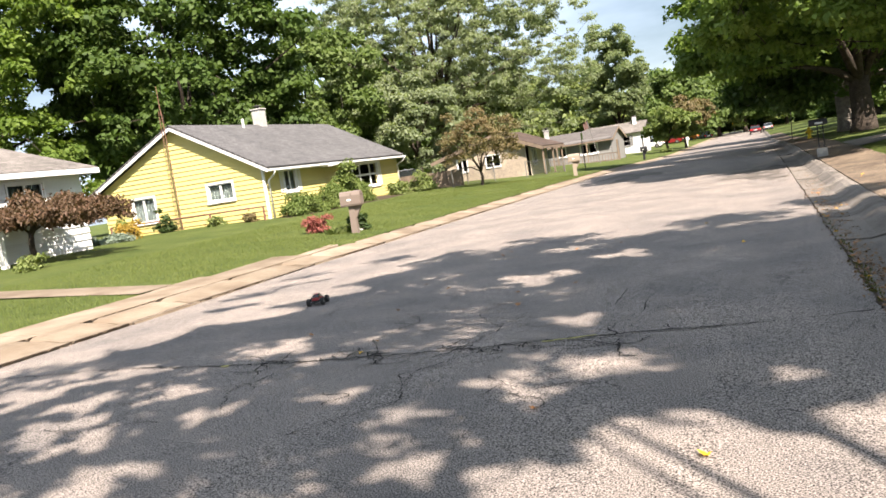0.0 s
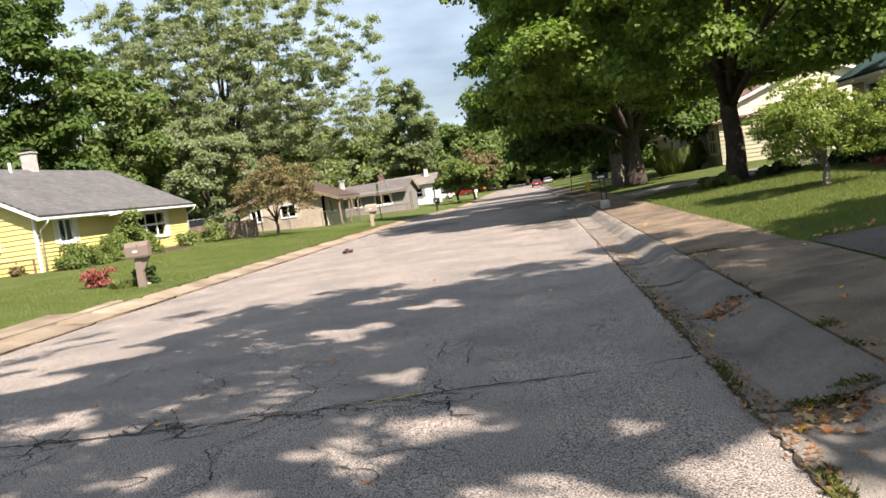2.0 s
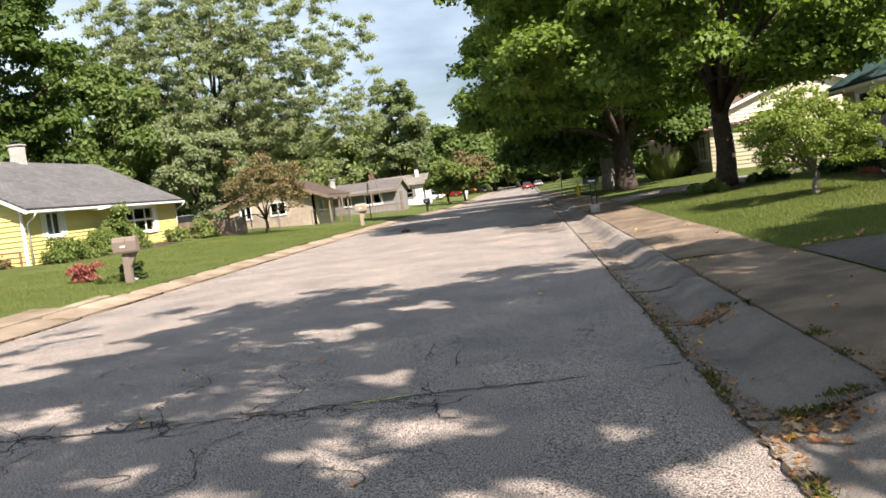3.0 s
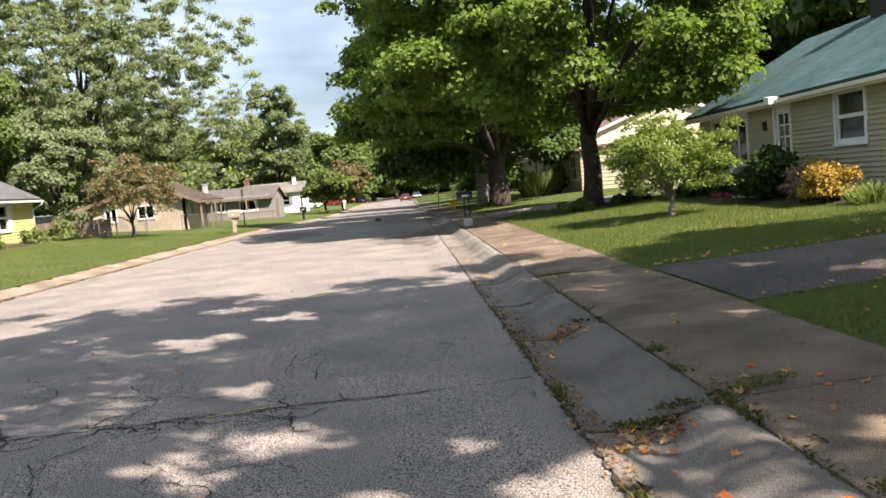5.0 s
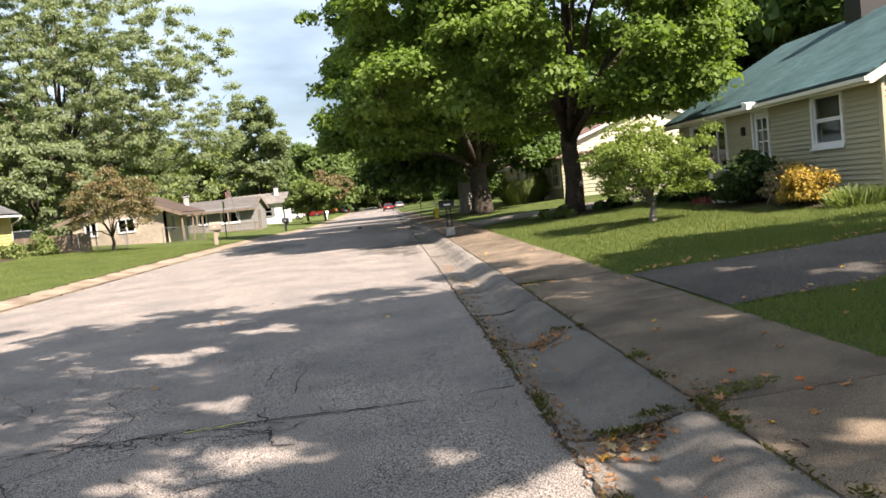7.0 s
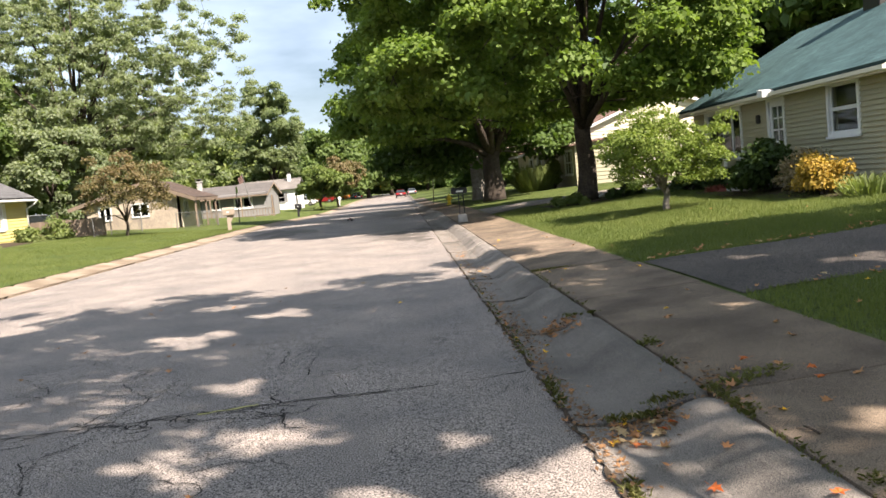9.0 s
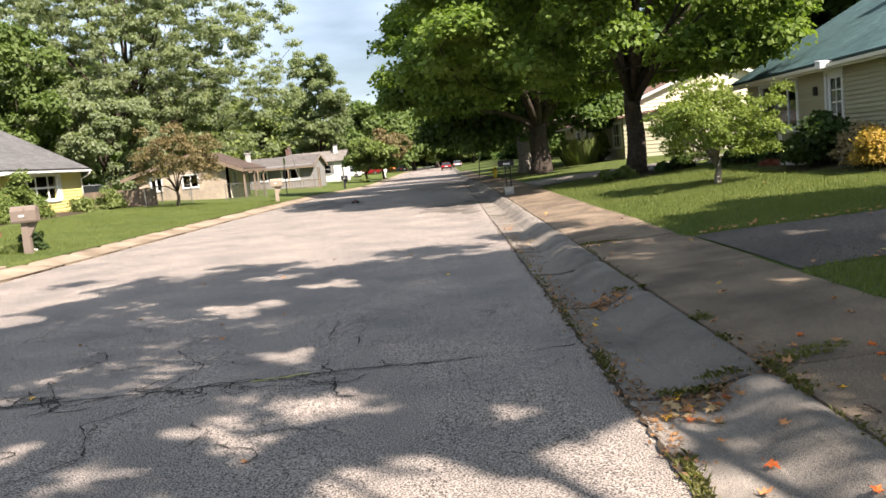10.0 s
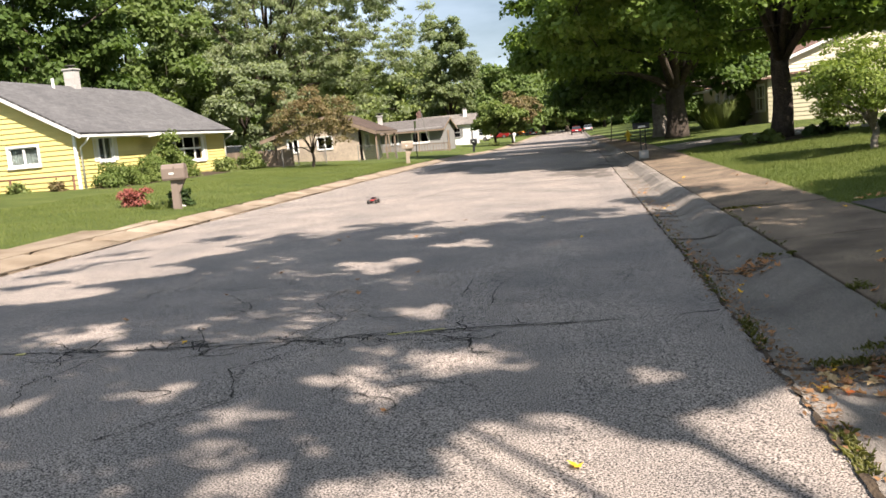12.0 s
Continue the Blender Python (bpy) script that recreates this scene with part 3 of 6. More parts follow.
# trees on the right
tree("maple_tree", 6.75, 30.0, land(6.75, 30), 2.9, 0.30, (-0.8, 0.0, 10.2, 6.4, 6.4, 6.9), M["maple"], M["bark"], 200000, 0.115, 11, "large green maple with a forked dark trunk on the lawn", limbs=14, n_clumps=480, clump=0.82, core=0.5, shell=0.35, dome=True)
tree("maple_tree", 5.25, 46.8, land(5.4, 46), 2.7, 0.50, (-1.3, 0.0, 12.2, 7.0, 7.6, 8.5), M["maple"], M["bark"], 150000, 0.15, 12, "old broad maple with a thick dark trunk", limbs=12, n_clumps=420, clump=0.95, core=0.5, shell=0.35, dome=True)
tree("maple_tree", 5.2, 55.5, land(5, 55), 3.2, 0.40, (0.0, 1.0, 8.6, 6.5, 7.5, 6.4), M["maple_dark"], M["bark_pale"], 45000, 0.23, 13, "old maple with a pale rough trunk beside the street", limbs=8, n_clumps=120, clump=1.4, dome=True)
tree("maple_tree", 7.0, 74.0, land(7, 74), 3.2, 0.42, (0.0, 1.0, 7.5, 6.5, 7.5, 6.4), M["far_leaf"], M["bark"], 40000, 0.25, 17, "green maple on the verge", limbs=8, n_clumps=120, clump=1.3, low=-0.8)
tree("maple_tree", 9.0, 98.0, land(9, 98), 3.2, 0.42, (-1.0, 1.0, 8.0, 8, 8, 7), M["maple_dark"], M["bark"], 34000, 0.30, 18, "dark maple on the verge", limbs=8, n_clumps=120, clump=1.5, low=-0.8)
# unseen trees, added to shade the street beside and behind the viewer
# sun patches on the ground (x, y, radius): leaves that would shade them are cut
SUN_GAPS = [(-4.5, 7.0, 0.32), (-2.9, 5.1, 0.22), (-2.2, 4.6, 0.24), (-1.7, 3.65, 0.22), (-3.8, 3.6, 0.28), (-3.9, 4.8, 0.25), (-4.7, 5.5, 0.28), (-5.2, 4.6, 0.35), (-6.6, 5.7, 0.4), (-3.8, 6.4, 0.22), (-2.6, 10.1, 0.5), (-1.5, 7.3, 0.28), (-1.7, 5.3, 0.24), (-1.3, 4.9, 0.24), (0.3, 5.1, 0.2), (-1.7, 11.6, 0.4), (0.2, 3.3, 0.95), (0.75, 4.0, 0.65), (-0.6, 3.5, 0.65), (2.5, 4.2, 0.35), (2.9, 7.8, 0.25), (4.9, 9.4, 0.4), (6.4, 10.1, 0.4), (4.2, 10.7, 0.3), (7.6, 9.1, 0.4), (-7.4, 9.2, 1.2), (-6.8, 11.2, 1.2), (-6.6, 13.0, 1.2), (-8.0, 7.8, 0.6), (-6.0, 6.4, 0.35), (-5.6, 5.3, 0.3), (-4.6, 4.2, 0.3)]
tree("maple_tree", 5.5, -2.9, land(5, -3), 5.0, 0.15, (-1.6, 4.6, 9.3, 5.7, 6.1, 4.1), M["maple"], M["bark"], 48000, 0.112, 58, "tall maple whose crown dapples the street with shade", limbs=4, n_clumps=340, clump=0.6, low=-0.6, core=0.12, shell=0.1, gaps=SUN_GAPS)
tree("maple_tree", 13.2, 2.6, land(12, 1), 4.6, 0.36, (-1.2, -0.3, 8.6, 7.4, 5.9, 4.6), M["maple"], M["bark"], 80000, 0.15, 15, "maple that shades the lawn and the driveway", limbs=9, n_clumps=260, clump=0.75, low=-0.6, core=0.12, shell=0.1, gaps=SUN_GAPS)
tree("maple_tree", 11.6, -7.2, land(11.6, -7), 4.6, 0.30, (-0.2, 5.9, 9.0, 3.3, 3.1, 3.3), M["maple"], M["bark"], 24000, 0.125, 16, "unseen maple added to shade the near pavement", limbs=7, n_clumps=140, clump=0.62, low=-0.6, core=0.12, shell=0.1, gaps=SUN_GAPS)
# small tree on the right lawn
tree("dogwood_tree", 6.55, 20.4, land(6.55, 20.4), 0.55, 0.075, (-0.1, 0.0, 1.42, 1.55, 1.5, 0.95), M["dogwood"], M["bark_pale"], 26000, 0.040, 21, "small dogwood with a pale bent trunk on the lawn", limbs=9, n_clumps=150, clump=0.25, low=-0.85, lean=(-0.05, 0.0), core=0.3)
# left side
tree("maple_tree", -35.0, 47.0, 0.7, 5.0, 0.5, (0, 0, 11.5, 8.6, 8.5, 10.0), M["maple_dark"], M["bark"], 80000, 0.21, 31, "tall dense dark green maple behind the yellow house", limbs=8, n_clumps=400, clump=1.0, low=-0.95)
# the lighter leaf colour stands in for sun on this crown and its copy
dark = tree("maple_tree", -44.0, 38.0, 0.7, 5.0, 0.5, (0, 0, 11.0, 9.0, 8.5, 10.0), M["maple"], M["bark"], 75000, 0.2, 32, "tall dense maple behind the houses, leaves toned lighter as if sunlit", limbs=8, n_clumps=400, clump=1.0, low=-0.95)
copy_thing(dark, pose(-48, 25, 0.7, 0, 0, 130))
tree("maple_tree", -25.0, 69.0, 0.4, 6.0, 0.55, (-0.3, 0, 11.6, 12.8, 9.5, 11.0), M["silver"], M["bark"], 240000, 0.108, 33, "very tall airy silver maple with grey-brown branches", limbs=26, n_clumps=1500, clump=0.6, low=-0.9, core=0.22, shell=0.05, hang=0.3)
tree("maple_tree", -31.5, 58.0, 0.6, 4.0, 0.4, (0, 0, 7.0, 5.5, 6.0, 6.0), M["far_leaf"], M["bark"], 42000, 0.2, 34, "green maple behind the yellow house", limbs=8, n_clumps=150, clump=0.95, low=-0.9)
tree("maple_tree", -24.0, 60.0, 0.5, 2.5, 0.25, (0, 0, 4.6, 4.8, 4.0, 3.8), M["silver"], M["bark"], 45000, 0.13, 35, "leafy young maple behind the tan house", limbs=8, n_clumps=130, clump=0.65, low=-0.9)
tree("crape_myrtle", -13.9, 43.6, land(-13.9, 43), 0.8, 0.075, (0.3, 0, 2.5, 2.3, 2.2, 1.6), M["rust_leaf"], M["bark"], 9000, 0.07, 41, "small spreading tree with thin rust-tinged leaves", limbs=12, n_clumps=110, clump=0.34, low=-0.8, core=0.3)
tree("maple_tree", -17.9, 124.0, -0.2, 4.0, 0.4, (0, 0, 9.8, 4.9, 4.8, 8.0), M["young_leaf"], M["bark"], 50000, 0.22, 42, "tall narrow maple beyond the white house", limbs=8, n_clumps=190, clump=0.95, low=-0.9, core=0.25, shell=0.15)
tree("maple_tree", -9.8, 104.0, land(-9.8, 104), 1.3, 0.14, (0.6, 0, 3.0, 3.0, 3.0, 2.3), M["shrub"], M["bark"], 12000, 0.22, 43, "small round green tree on the verge", limbs=8, n_clumps=50, clump=0.7, low=-0.8)
tree("maple_tree", -8.6, 116.0, land(-9.8, 116), 1.6, 0.14, (0.9, 0, 3.9, 3.0, 3.0, 2.2), M["rust_leaf"], M["bark"], 10000, 0.24, 44, "small maple turning rust red", limbs=8, n_clumps=50, clump=0.7, low=-0.8)
# far trees closing the street
far_a = tree("far_tree", -14.0, 168.0, -0.4, 4.0, 0.4, (0, 0, 7.4, 7.0, 6.5, 6.4), M["far_leaf"], M["bark"], 15000, 0.45, 51, "green tree at the far end of the street", limbs=6, n_clumps=60, clump=1.9, low=-0.95, group="far trees")
far_b = tree("far_tree", -2.0, 205.0, -0.4, 4.0, 0.4, (0, 0, 8.5, 7.5, 6.5, 7.5), M["maple_dark"], M["bark"], 15000, 0.45, 52, "dark green tree at the far end of the street", limbs=6, n_clumps=60, clump=1.9, low=-0.95, group="far trees")
far_c = tree("far_tree", -27.0, 150.0, -0.4, 4.0, 0.4, (0, 0, 7.4, 6.6, 6.5, 6.5), M["pale_leaf"], M["bark"], 15000, 0.45, 53, "light green tree at the far end of the street", limbs=6, n_clumps=60, clump=1.9, low=-0.95, group="far trees")
random.seed(8)
for n, (fx, fy, fs) in enumerate([(-7, 188, 1.0), (-18, 195, 1.15), (7, 212, 1.05), (13, 190, 1.0), (14, 150, 0.95), (-22, 215, 1.2), (-36, 180, 1.2), (-46, 150, 1.1),
                                  (22, 170, 1.1), (15, 122, 0.9), (24, 135, 1.1), (-34, 118, 1.0), (-40, 92, 1.1), (-52, 112, 1.2), (30, 100, 1.1), (27, 78, 1.1), (-62, 80, 1.2), (-11, 235, 1.3), (2, 240, 1.2), (-1, 225, 1.0)]):
    copy_thing((far_a, far_b, far_c)[n % 3], pose(fx, fy, -0.4 if fy > 70 else 0.4, 0, 0, random.uniform(0, 360)) @ Matrix.Scale(fs * (0.88 if fy > 145 else 1.0), 4))
for fx, fy, fs in [(34, 80, 1.2), (38, 64, 1.3), (45, 62, 1.4), (24, 78, 1.2), (53, 60, 1.5), (41, 76, 1.4)]:
    copy_thing(far_b, pose(fx, fy, 0.4, 0, 0, random.uniform(0, 360)) @ Matrix.Scale(fs, 4))

hedge = shrub("far_bush", -20.0, 222.0, -0.5, 4.0, 3.0, 3.4, M["maple_dark"], 2600, 0.45, 60, "dark bushes closing the far end of the street", 16, "bush", "far bushes")
for k, (bx, by) in enumerate([(-13, 224), (-6, 228), (0, 226), (6, 224), (12, 220), (18, 200), (-27, 210), (-32, 195), (15, 180), (20, 150)]):
    copy_thing(hedge, pose(bx, by, -0.5, 0, 0, 50 * k))

# ---- houses ----


class Face:
    """One upright face of a house: along it, out from it, up."""

    def __init__(self, axis, fixed, out):
        self.axis, self.fixed, self.out = axis, fixed, out

    def at(self, a, d, z):
        v = self.fixed + self.out * d
        return (v, a, z) if self.axis == "x" else (a, v, z)

    def box(self, bm, a0, a1, d0, d1, z0, z1, bevel=0.0):
        p, q = self.at(a0, d0, z0), self.at(a1, d1, z1)
        box(bm, *(w for k in range(3) for w in sorted((p[k], q[k]))), bevel)


BOARD = {}


def board_mesh(material, high):
    """A clapboard one metre long: thin at its top, proud at its bottom edge."""
    key = (material.name, high)
    if key not in BOARD:
        bm = bmesh.new()
        prof = [(0.0, 0.0), (0.046, 0.0), (0.044, 0.012), (0.006, high + 0.004), (0.0, high + 0.004)]
        solid(bm, [(0, d, z) for d, z in prof], [(1, d, z) for d, z in prof])
        BOARD[key] = mesh_of("board", bm, material)
    return BOARD[key]


def clad(wall, face, a0, a1, z0, z1, holes, material, high=0.2, gable=None):
    """Clapboards over a face, stopped at its openings. gable: (ridge along the face, ridge height, slope)."""
    me = board_mesh(material, high)
    n = Vector(face.at(0, 1, 0)) - Vector(face.at(0, 0, 0))
    u = n.cross(Vector((0, 0, 1)))
    ahead = u[1] if face.axis == "x" else u[0]
    z = z0
    while z < (gable[1] if gable else z1) - 0.05:
        lo, hi = a0, a1
        if gable and z + high > z1:
            reach = (gable[1] - z - high * 0.5) / gable[2]
            lo, hi = max(a0, gable[0] - reach), min(a1, gable[0] + reach)
        cuts = sorted((max(h[0], lo), min(h[1], hi)) for h in holes if h[2] < z + high * 0.6 and h[3] > z + high * 0.4 and h[1] > lo and h[0] < hi)
        x = lo
        for c0, c1 in cuts + [(hi, hi)]:
            if c0 - x > 0.06:
                ob = new("board", me)
                start = Vector(face.at(x if ahead > 0 else c0, 0.0, z))
                ob.matrix_basis = Matrix(((u[0] * (c0 - x), n[0], 0, start[0]), (u[1] * (c0 - x), n[1], 0, start[1]), (u[2], n[2], 1, start[2]), (0, 0, 0, 1)))
                ob.parent = wall
            x = max(x, c1)
        z += high


def plate(bm, face, us, zs, keep, d0, d1):
    """One connected plate in a face, cut by the cells that keep() leaves out."""
    seen = {}

    def vert(a, d, z):
        k = (round(a, 4), round(d, 4), round(z, 4))
        if k not in seen:
            seen[k] = bm.verts.new(face.at(a, d, z))
        return seen[k]

    us, zs = sorted(set(us)), sorted(set(zs))
    full = {(i, j) for i in range(len(us) - 1) for j in range(len(zs) - 1) if keep((us[i] + us[i + 1]) / 2, (zs[j] + zs[j + 1]) / 2)}
    for i, j in full:
        u0, u1, z0, z1 = us[i], us[i + 1], zs[j], zs[j + 1]
        for d in (d0, d1):
            bm.faces.new((vert(u0, d, z0), vert(u1, d, z0), vert(u1, d, z1), vert(u0, d, z1)))
        for other, e in (((i - 1, j), ((u0, z0), (u0, z1))), ((i + 1, j), ((u1, z0), (u1, z1))), ((i, j - 1), ((u0, z0), (u1, z0))), ((i, j + 1), ((u0, z1), (u1, z1)))):
            if other not in full:
                (a, za), (b, zb) = e
                bm.faces.new((vert(a, d0, za), vert(b, d0, zb), vert(b, d1, zb), vert(a, d1, za)))


def wall_on(house, face, a0, a1, z0, z1, holes, material, gable=None, name="wall", thick=0.16):
    """A thick wall with real openings, and its gable."""
    bm = bmesh.new()
    us = [a0, a1, *(h[k] for h in holes for k in (0, 1))]
    zs = [z0, z1, *(h[k] for h in holes for k in (2, 3))]
    plate(bm, face, us, zs, lambda a, z: not any(h[0] < a < h[1] and h[2] < z < h[3] for h in holes), -thick, 0)
    if gable:
        ridge, top, slope = gable
        solid(bm, [face.at(a, -thick, z) for a, z in ((a0, z1), (a1, z1), (ridge, top))], [face.at(a, 0, z) for a, z in ((a0, z1), (a1, z1), (ridge, top))])
    return part(name, bm, material, house)


def roof_plane(house, corners, material, thick=0.10, name="roof"):
    """A roof slope as a slab; first two corners along the eave."""
    me_bm = bmesh.new()
    c = [Vector(p) for p in corners]
    nrm = (c[1] - c[0]).cross(c[-1] - c[0]).normalized()
    if nrm.z < 0:
        nrm = -nrm
    low = [p - nrm * thick for p in c]
    solid(me_bm, low, c)
    me = mesh_of(name, me_bm, material)
    u = (c[1] - c[0]).normalized()
    v = nrm.cross(u)
    layer = me.uv_layers.new(name="metres")
    for lp in me.loops:
        p = me.vertices[lp.vertex_index].co - c[0]
        layer.data[lp.index].uv = (p.dot(u), p.dot(v))
    ob = new(name, me)
    ob.parent = house
    return ob


def window(house, face, a0, a1, z0, z1, trim=0.09, bars="slide", shutters=0.0, blind=0.0, sill=True, mat_trim="white"):
    """Trim, sashes, panes, and a blind or the dark room behind."""
    bm = bmesh.new()
    plate(bm, face, [a0 - trim, a0, a1, a1 + trim], [z0 - trim, z0, z1, z1 + trim], lambda a, z: not (a0 < a < a1 and z0 < z < z1), -0.04, 0.06)
    w = part("window", bm, M[mat_trim], house)
    bm = bmesh.new()
    s = 0.045
    splits = {"slide": [0.5], "triple": [0.3, 0.7], "hung": [], "picture": [0.27], "one": []}[bars]
    edges = [a0] + [a0 + (a1 - a0) * k for k in splits] + [a1]
    rows = [z0, (z0 + z1) / 2, z1] if bars in ("hung", "triple") else [z0, z1]
    us = [v for e in edges for v in (e - s, e + s) if a0 <= v <= a1] + [a0, a1]
    zs = [v for r in rows for v in (r - s, r + s) if z0 <= v <= z1] + [z0, z1]
    plate(bm, face, us, zs, lambda a, z: any(abs(a - e) < s for e in edges) or any(abs(z - r) < s for r in rows), -0.05, 0.0)
    part("sash", bm, M[mat_trim], w)
    for e0, e1 in zip(edges, edges[1:]):
        for r0, r1 in zip(rows, rows[1:]):
            bm = bmesh.new()
            face.box(bm, e0 + s, e1 - s, -0.03, -0.022, r0 + s, r1 - s)
            pane = part("pane", bm, M["glass"], w)
            pane.visible_shadow = False
    if blind:
        bm = bmesh.new()
        n = int((a1 - a0) / 0.07)
        lo = z1 - (z1 - z0) * blind
        line = [(a0 + (a1 - a0) * k / n, -0.11 - 0.02 * (k % 2)) for k in range(n + 1)]
        solid(bm, [face.at(a, d, lo) for a, d in line] + [face.at(a, d - 0.01, lo) for a, d in line[::-1]], [face.at(a, d, z1) for a, d in line] + [face.at(a, d - 0.01, z1) for a, d in line[::-1]])
        part("blind", bm, M["blind"], w, "grey closed blind")
    if sill:
        bm = bmesh.new()
        face.box(bm, a0 - trim - 0.03, a1 + trim + 0.03, 0.06, 0.10, z0 - trim - 0.03, z0 - trim + 0.02)
        part("sill", bm, M[mat_trim], w)
    if shutters:
        for s0 in (a0 - trim - shutters - 0.01, a1 + trim + 0.01):
            bm = bmesh.new()
            lou = [z0 - 0.05, z1 + 0.05] + [z0 + 0.02 + 0.08 * k + h for k in range(int((z1 - z0 - 0.04) / 0.08)) for h in (0.0, 0.03)]
            plate(bm, face, [s0, s0 + 0.04, s0 + shutters - 0.04, s0 + shutters], lou, lambda a, z, s0=s0: not (s0 + 0.04 < a < s0 + shutters - 0.04 and z0 + 0.02 < z < z1 - 0.06 and ((z - z0 - 0.02) % 0.08) < 0.03), 0.036, 0.06)
            part("shutter", bm, M[mat_trim], w, "white louvred shutter")
    return w


def bar(house, name, p, q, size, material, label=""):
    """A board or gutter between two points."""
    bm = bmesh.new()
    a, b = Vector(p), Vector(q)
    way = (b - a).normalized()
    side = way.cross(Vector((0, 0, 1))).normalized() * size[0] / 2
    up = side.cross(way).normalized() * size[1] / 2
    solid(bm, [a - side - up, a + side - up, a + side + up, a - side + up], [b - side - up, b + side - up, b + side + up, b - side + up])
    return part(name, bm, material, house, label)


def spout(house, points):
    bm = bmesh.new()
    tube(bm, points, [0.045] * len(points), 8)
    part("downspout", bm, M["white"], house, smooth=True)


def shell(house, x0, x1, y0, y1, z0, z1, faces, dark=True):
    """A near-black block inside the walls: its colour stands in for unlit rooms, and hides the far side from the
    windows.
    """
    bm = bmesh.new()
    box(bm, x0 + 0.9, x1 - 0.9, y0 + 0.9, y1 - 0.9, z0 + 0.05, z1 - 0.05)
    part("unlit_room_block", bm, M["unlit_room"], house)


def gable_roof_y(house, x0, x1, y0, y1, eave_z, ridge_x, ridge_z, over, end, roof, trim, slim=1.0):
    """Two slopes with the ridge along y, white rakes, fascias and gutters."""
    for xe, s in ((x0, -1), (x1, 1)):
        slope = (ridge_z - eave_z) / abs(ridge_x - xe)
        xo, zo = xe + s * over, eave_z - slope * over
        roof_plane(house, [(xo, y0 - end, zo + 0.14), (xo, y1 + end, zo + 0.14), (ridge_x, y1 + end, ridge_z + 0.14), (ridge_x, y0 - end, ridge_z + 0.14)], roof)
        bar(house, "fascia", (xo - s * 0.02, y0 - end, zo - 0.02), (xo - s * 0.02, y1 + end, zo - 0.02), (0.03, 0.16 * slim), trim)
        bar(house, "gutter", (xo + s * 0.05, y0 - end, zo + 0.0), (xo + s * 0.05, y1 + end, zo + 0.0), (0.10, 0.09), trim, "white metal gutter")
        bm = bmesh.new()
        a, b = sorted((xo, xe))
        box(bm, a + 0.03, b, y0 - 0.05, y1 + 0.05, zo - 0.06, zo - 0.04)
        part("soffit", bm, trim, house)
        for ye in (y0 - end + 0.015, y1 + end - 0.015):
            bar(house, "rake", (xo, ye, zo - 0.03), (ridge_x, ye, ridge_z - 0.03), (0.035, 0.19 * slim), trim)


def chimney(house, x, y, z0, z1, w, material, cap):
    bm = bmesh.new()
    box(bm, x - w / 2, x + w / 2, y - w / 2, y + w / 2, z0, z1, 0.02)
    c = part("chimney", bm, material, house)
    bm = bmesh.new()
    box(bm, x - w / 2 - 0.05, x + w / 2 + 0.05, y - w / 2 - 0.05, y + w / 2 + 0.05, z1, z1 + 0.08, 0.015)
    part("chimney_cap", bm, cap, c)
    bm = bmesh.new()
    tube(bm, [(x, y, z1 + 0.08), (x, y, z1 + 0.2)], [0.1, 0.1], 10)
    tube(bm, [(x, y, z1 + 0.2), (x, y, z1 + 0.24)], [0.26, 0.22], 12)
    part("flue", bm, M["dark_iron"], c)


# yellow house
yh = thing("house", pose(0, 0, 0), "yellow clapboard bungalow with white trim and a grey shingle roof", "house")
f_front, f_end = Face("x", -19.2, 1), Face("y", 30.4, -1)
holes = [(32.0, 33.0, 1.70, 2.62), (38.75, 41.75, 1.35, 2.52)]
w = wall_on(yh, f_front, 30.4, 44.6, 0.25, 2.88, holes, M["yellow"])
clad(w, f_front, 30.4, 44.6, 0.42, 2.78, [(a - .1, b + .1, c - .1, d + .1) for a, b, c, d in holes], M["yellow"], 0.16)
holes2 = [(-26.15, -24.95, 1.28, 2.32), (-22.02, -20.78, 1.74, 2.44)]
g = (-23.25, 5.1, 0.56)
w = wall_on(yh, f_end, -27.75, -19.2, 0.25, 2.88, holes2, M["yellow"], g)
clad(w, f_end, -27.75, -19.2, 0.42, 2.88, [(a - .1, b + .1, c - .1, d + .1) for a, b, c, d in holes2], M["yellow"], 0.20, g)
wall_on(yh, Face("x", -27.75, -1), 30.4, 44.6, 0.25, 2.88, [], M["yellow"])
wall_on(yh, Face("y", 44.6, 1), -27.75, -19.2, 0.25, 2.88, [], M["yellow"], g)
shell(yh, -27.75, -19.2, 30.4, 44.6, 0.25, 2.8, None)
gable_roof_y(yh, -27.75, -19.2, 30.4, 44.3, 2.94, -23.25, 5.13, 0.5, 0.35, M["roof_grey"], M["white"], 0.7)
for a, b, c, d in holes2:
    window(yh, f_end, a, b, c, d, bars="slide", blind=1.0)
window(yh, f_front, *holes[0], bars="slide", blind=1.0, shutters=0.30)
window(yh, f_front, *holes[1], bars="triple", shutters=0.30)
chimney(yh, -23.25, 37.4, 4.7, 6.0, 0.52, M["block"], M["block"])
spout(yh, [(-18.62, 30.45, 2.62), (-18.75, 30.5, 2.45), (-19.1, 30.62, 2.25), (-19.1, 30.62, 0.6)])
spout(yh, [(-18.62, 44.5, 2.62), (-18.75, 44.45, 2.45), (-19.1, 44.4, 2.25), (-19.1, 44.4, 0.6)])
bar(yh, "corner_trim", (-19.17, 30.37, 0.4), (-19.17, 30.371, 2.8), (0.1, 0.1), M["white"])
box_part("side_chimney", (-29.2, -28.6, 33.0, 33.6, 0.6, 3.5), M["brick"], yh, "small brick chimney", 0.02)
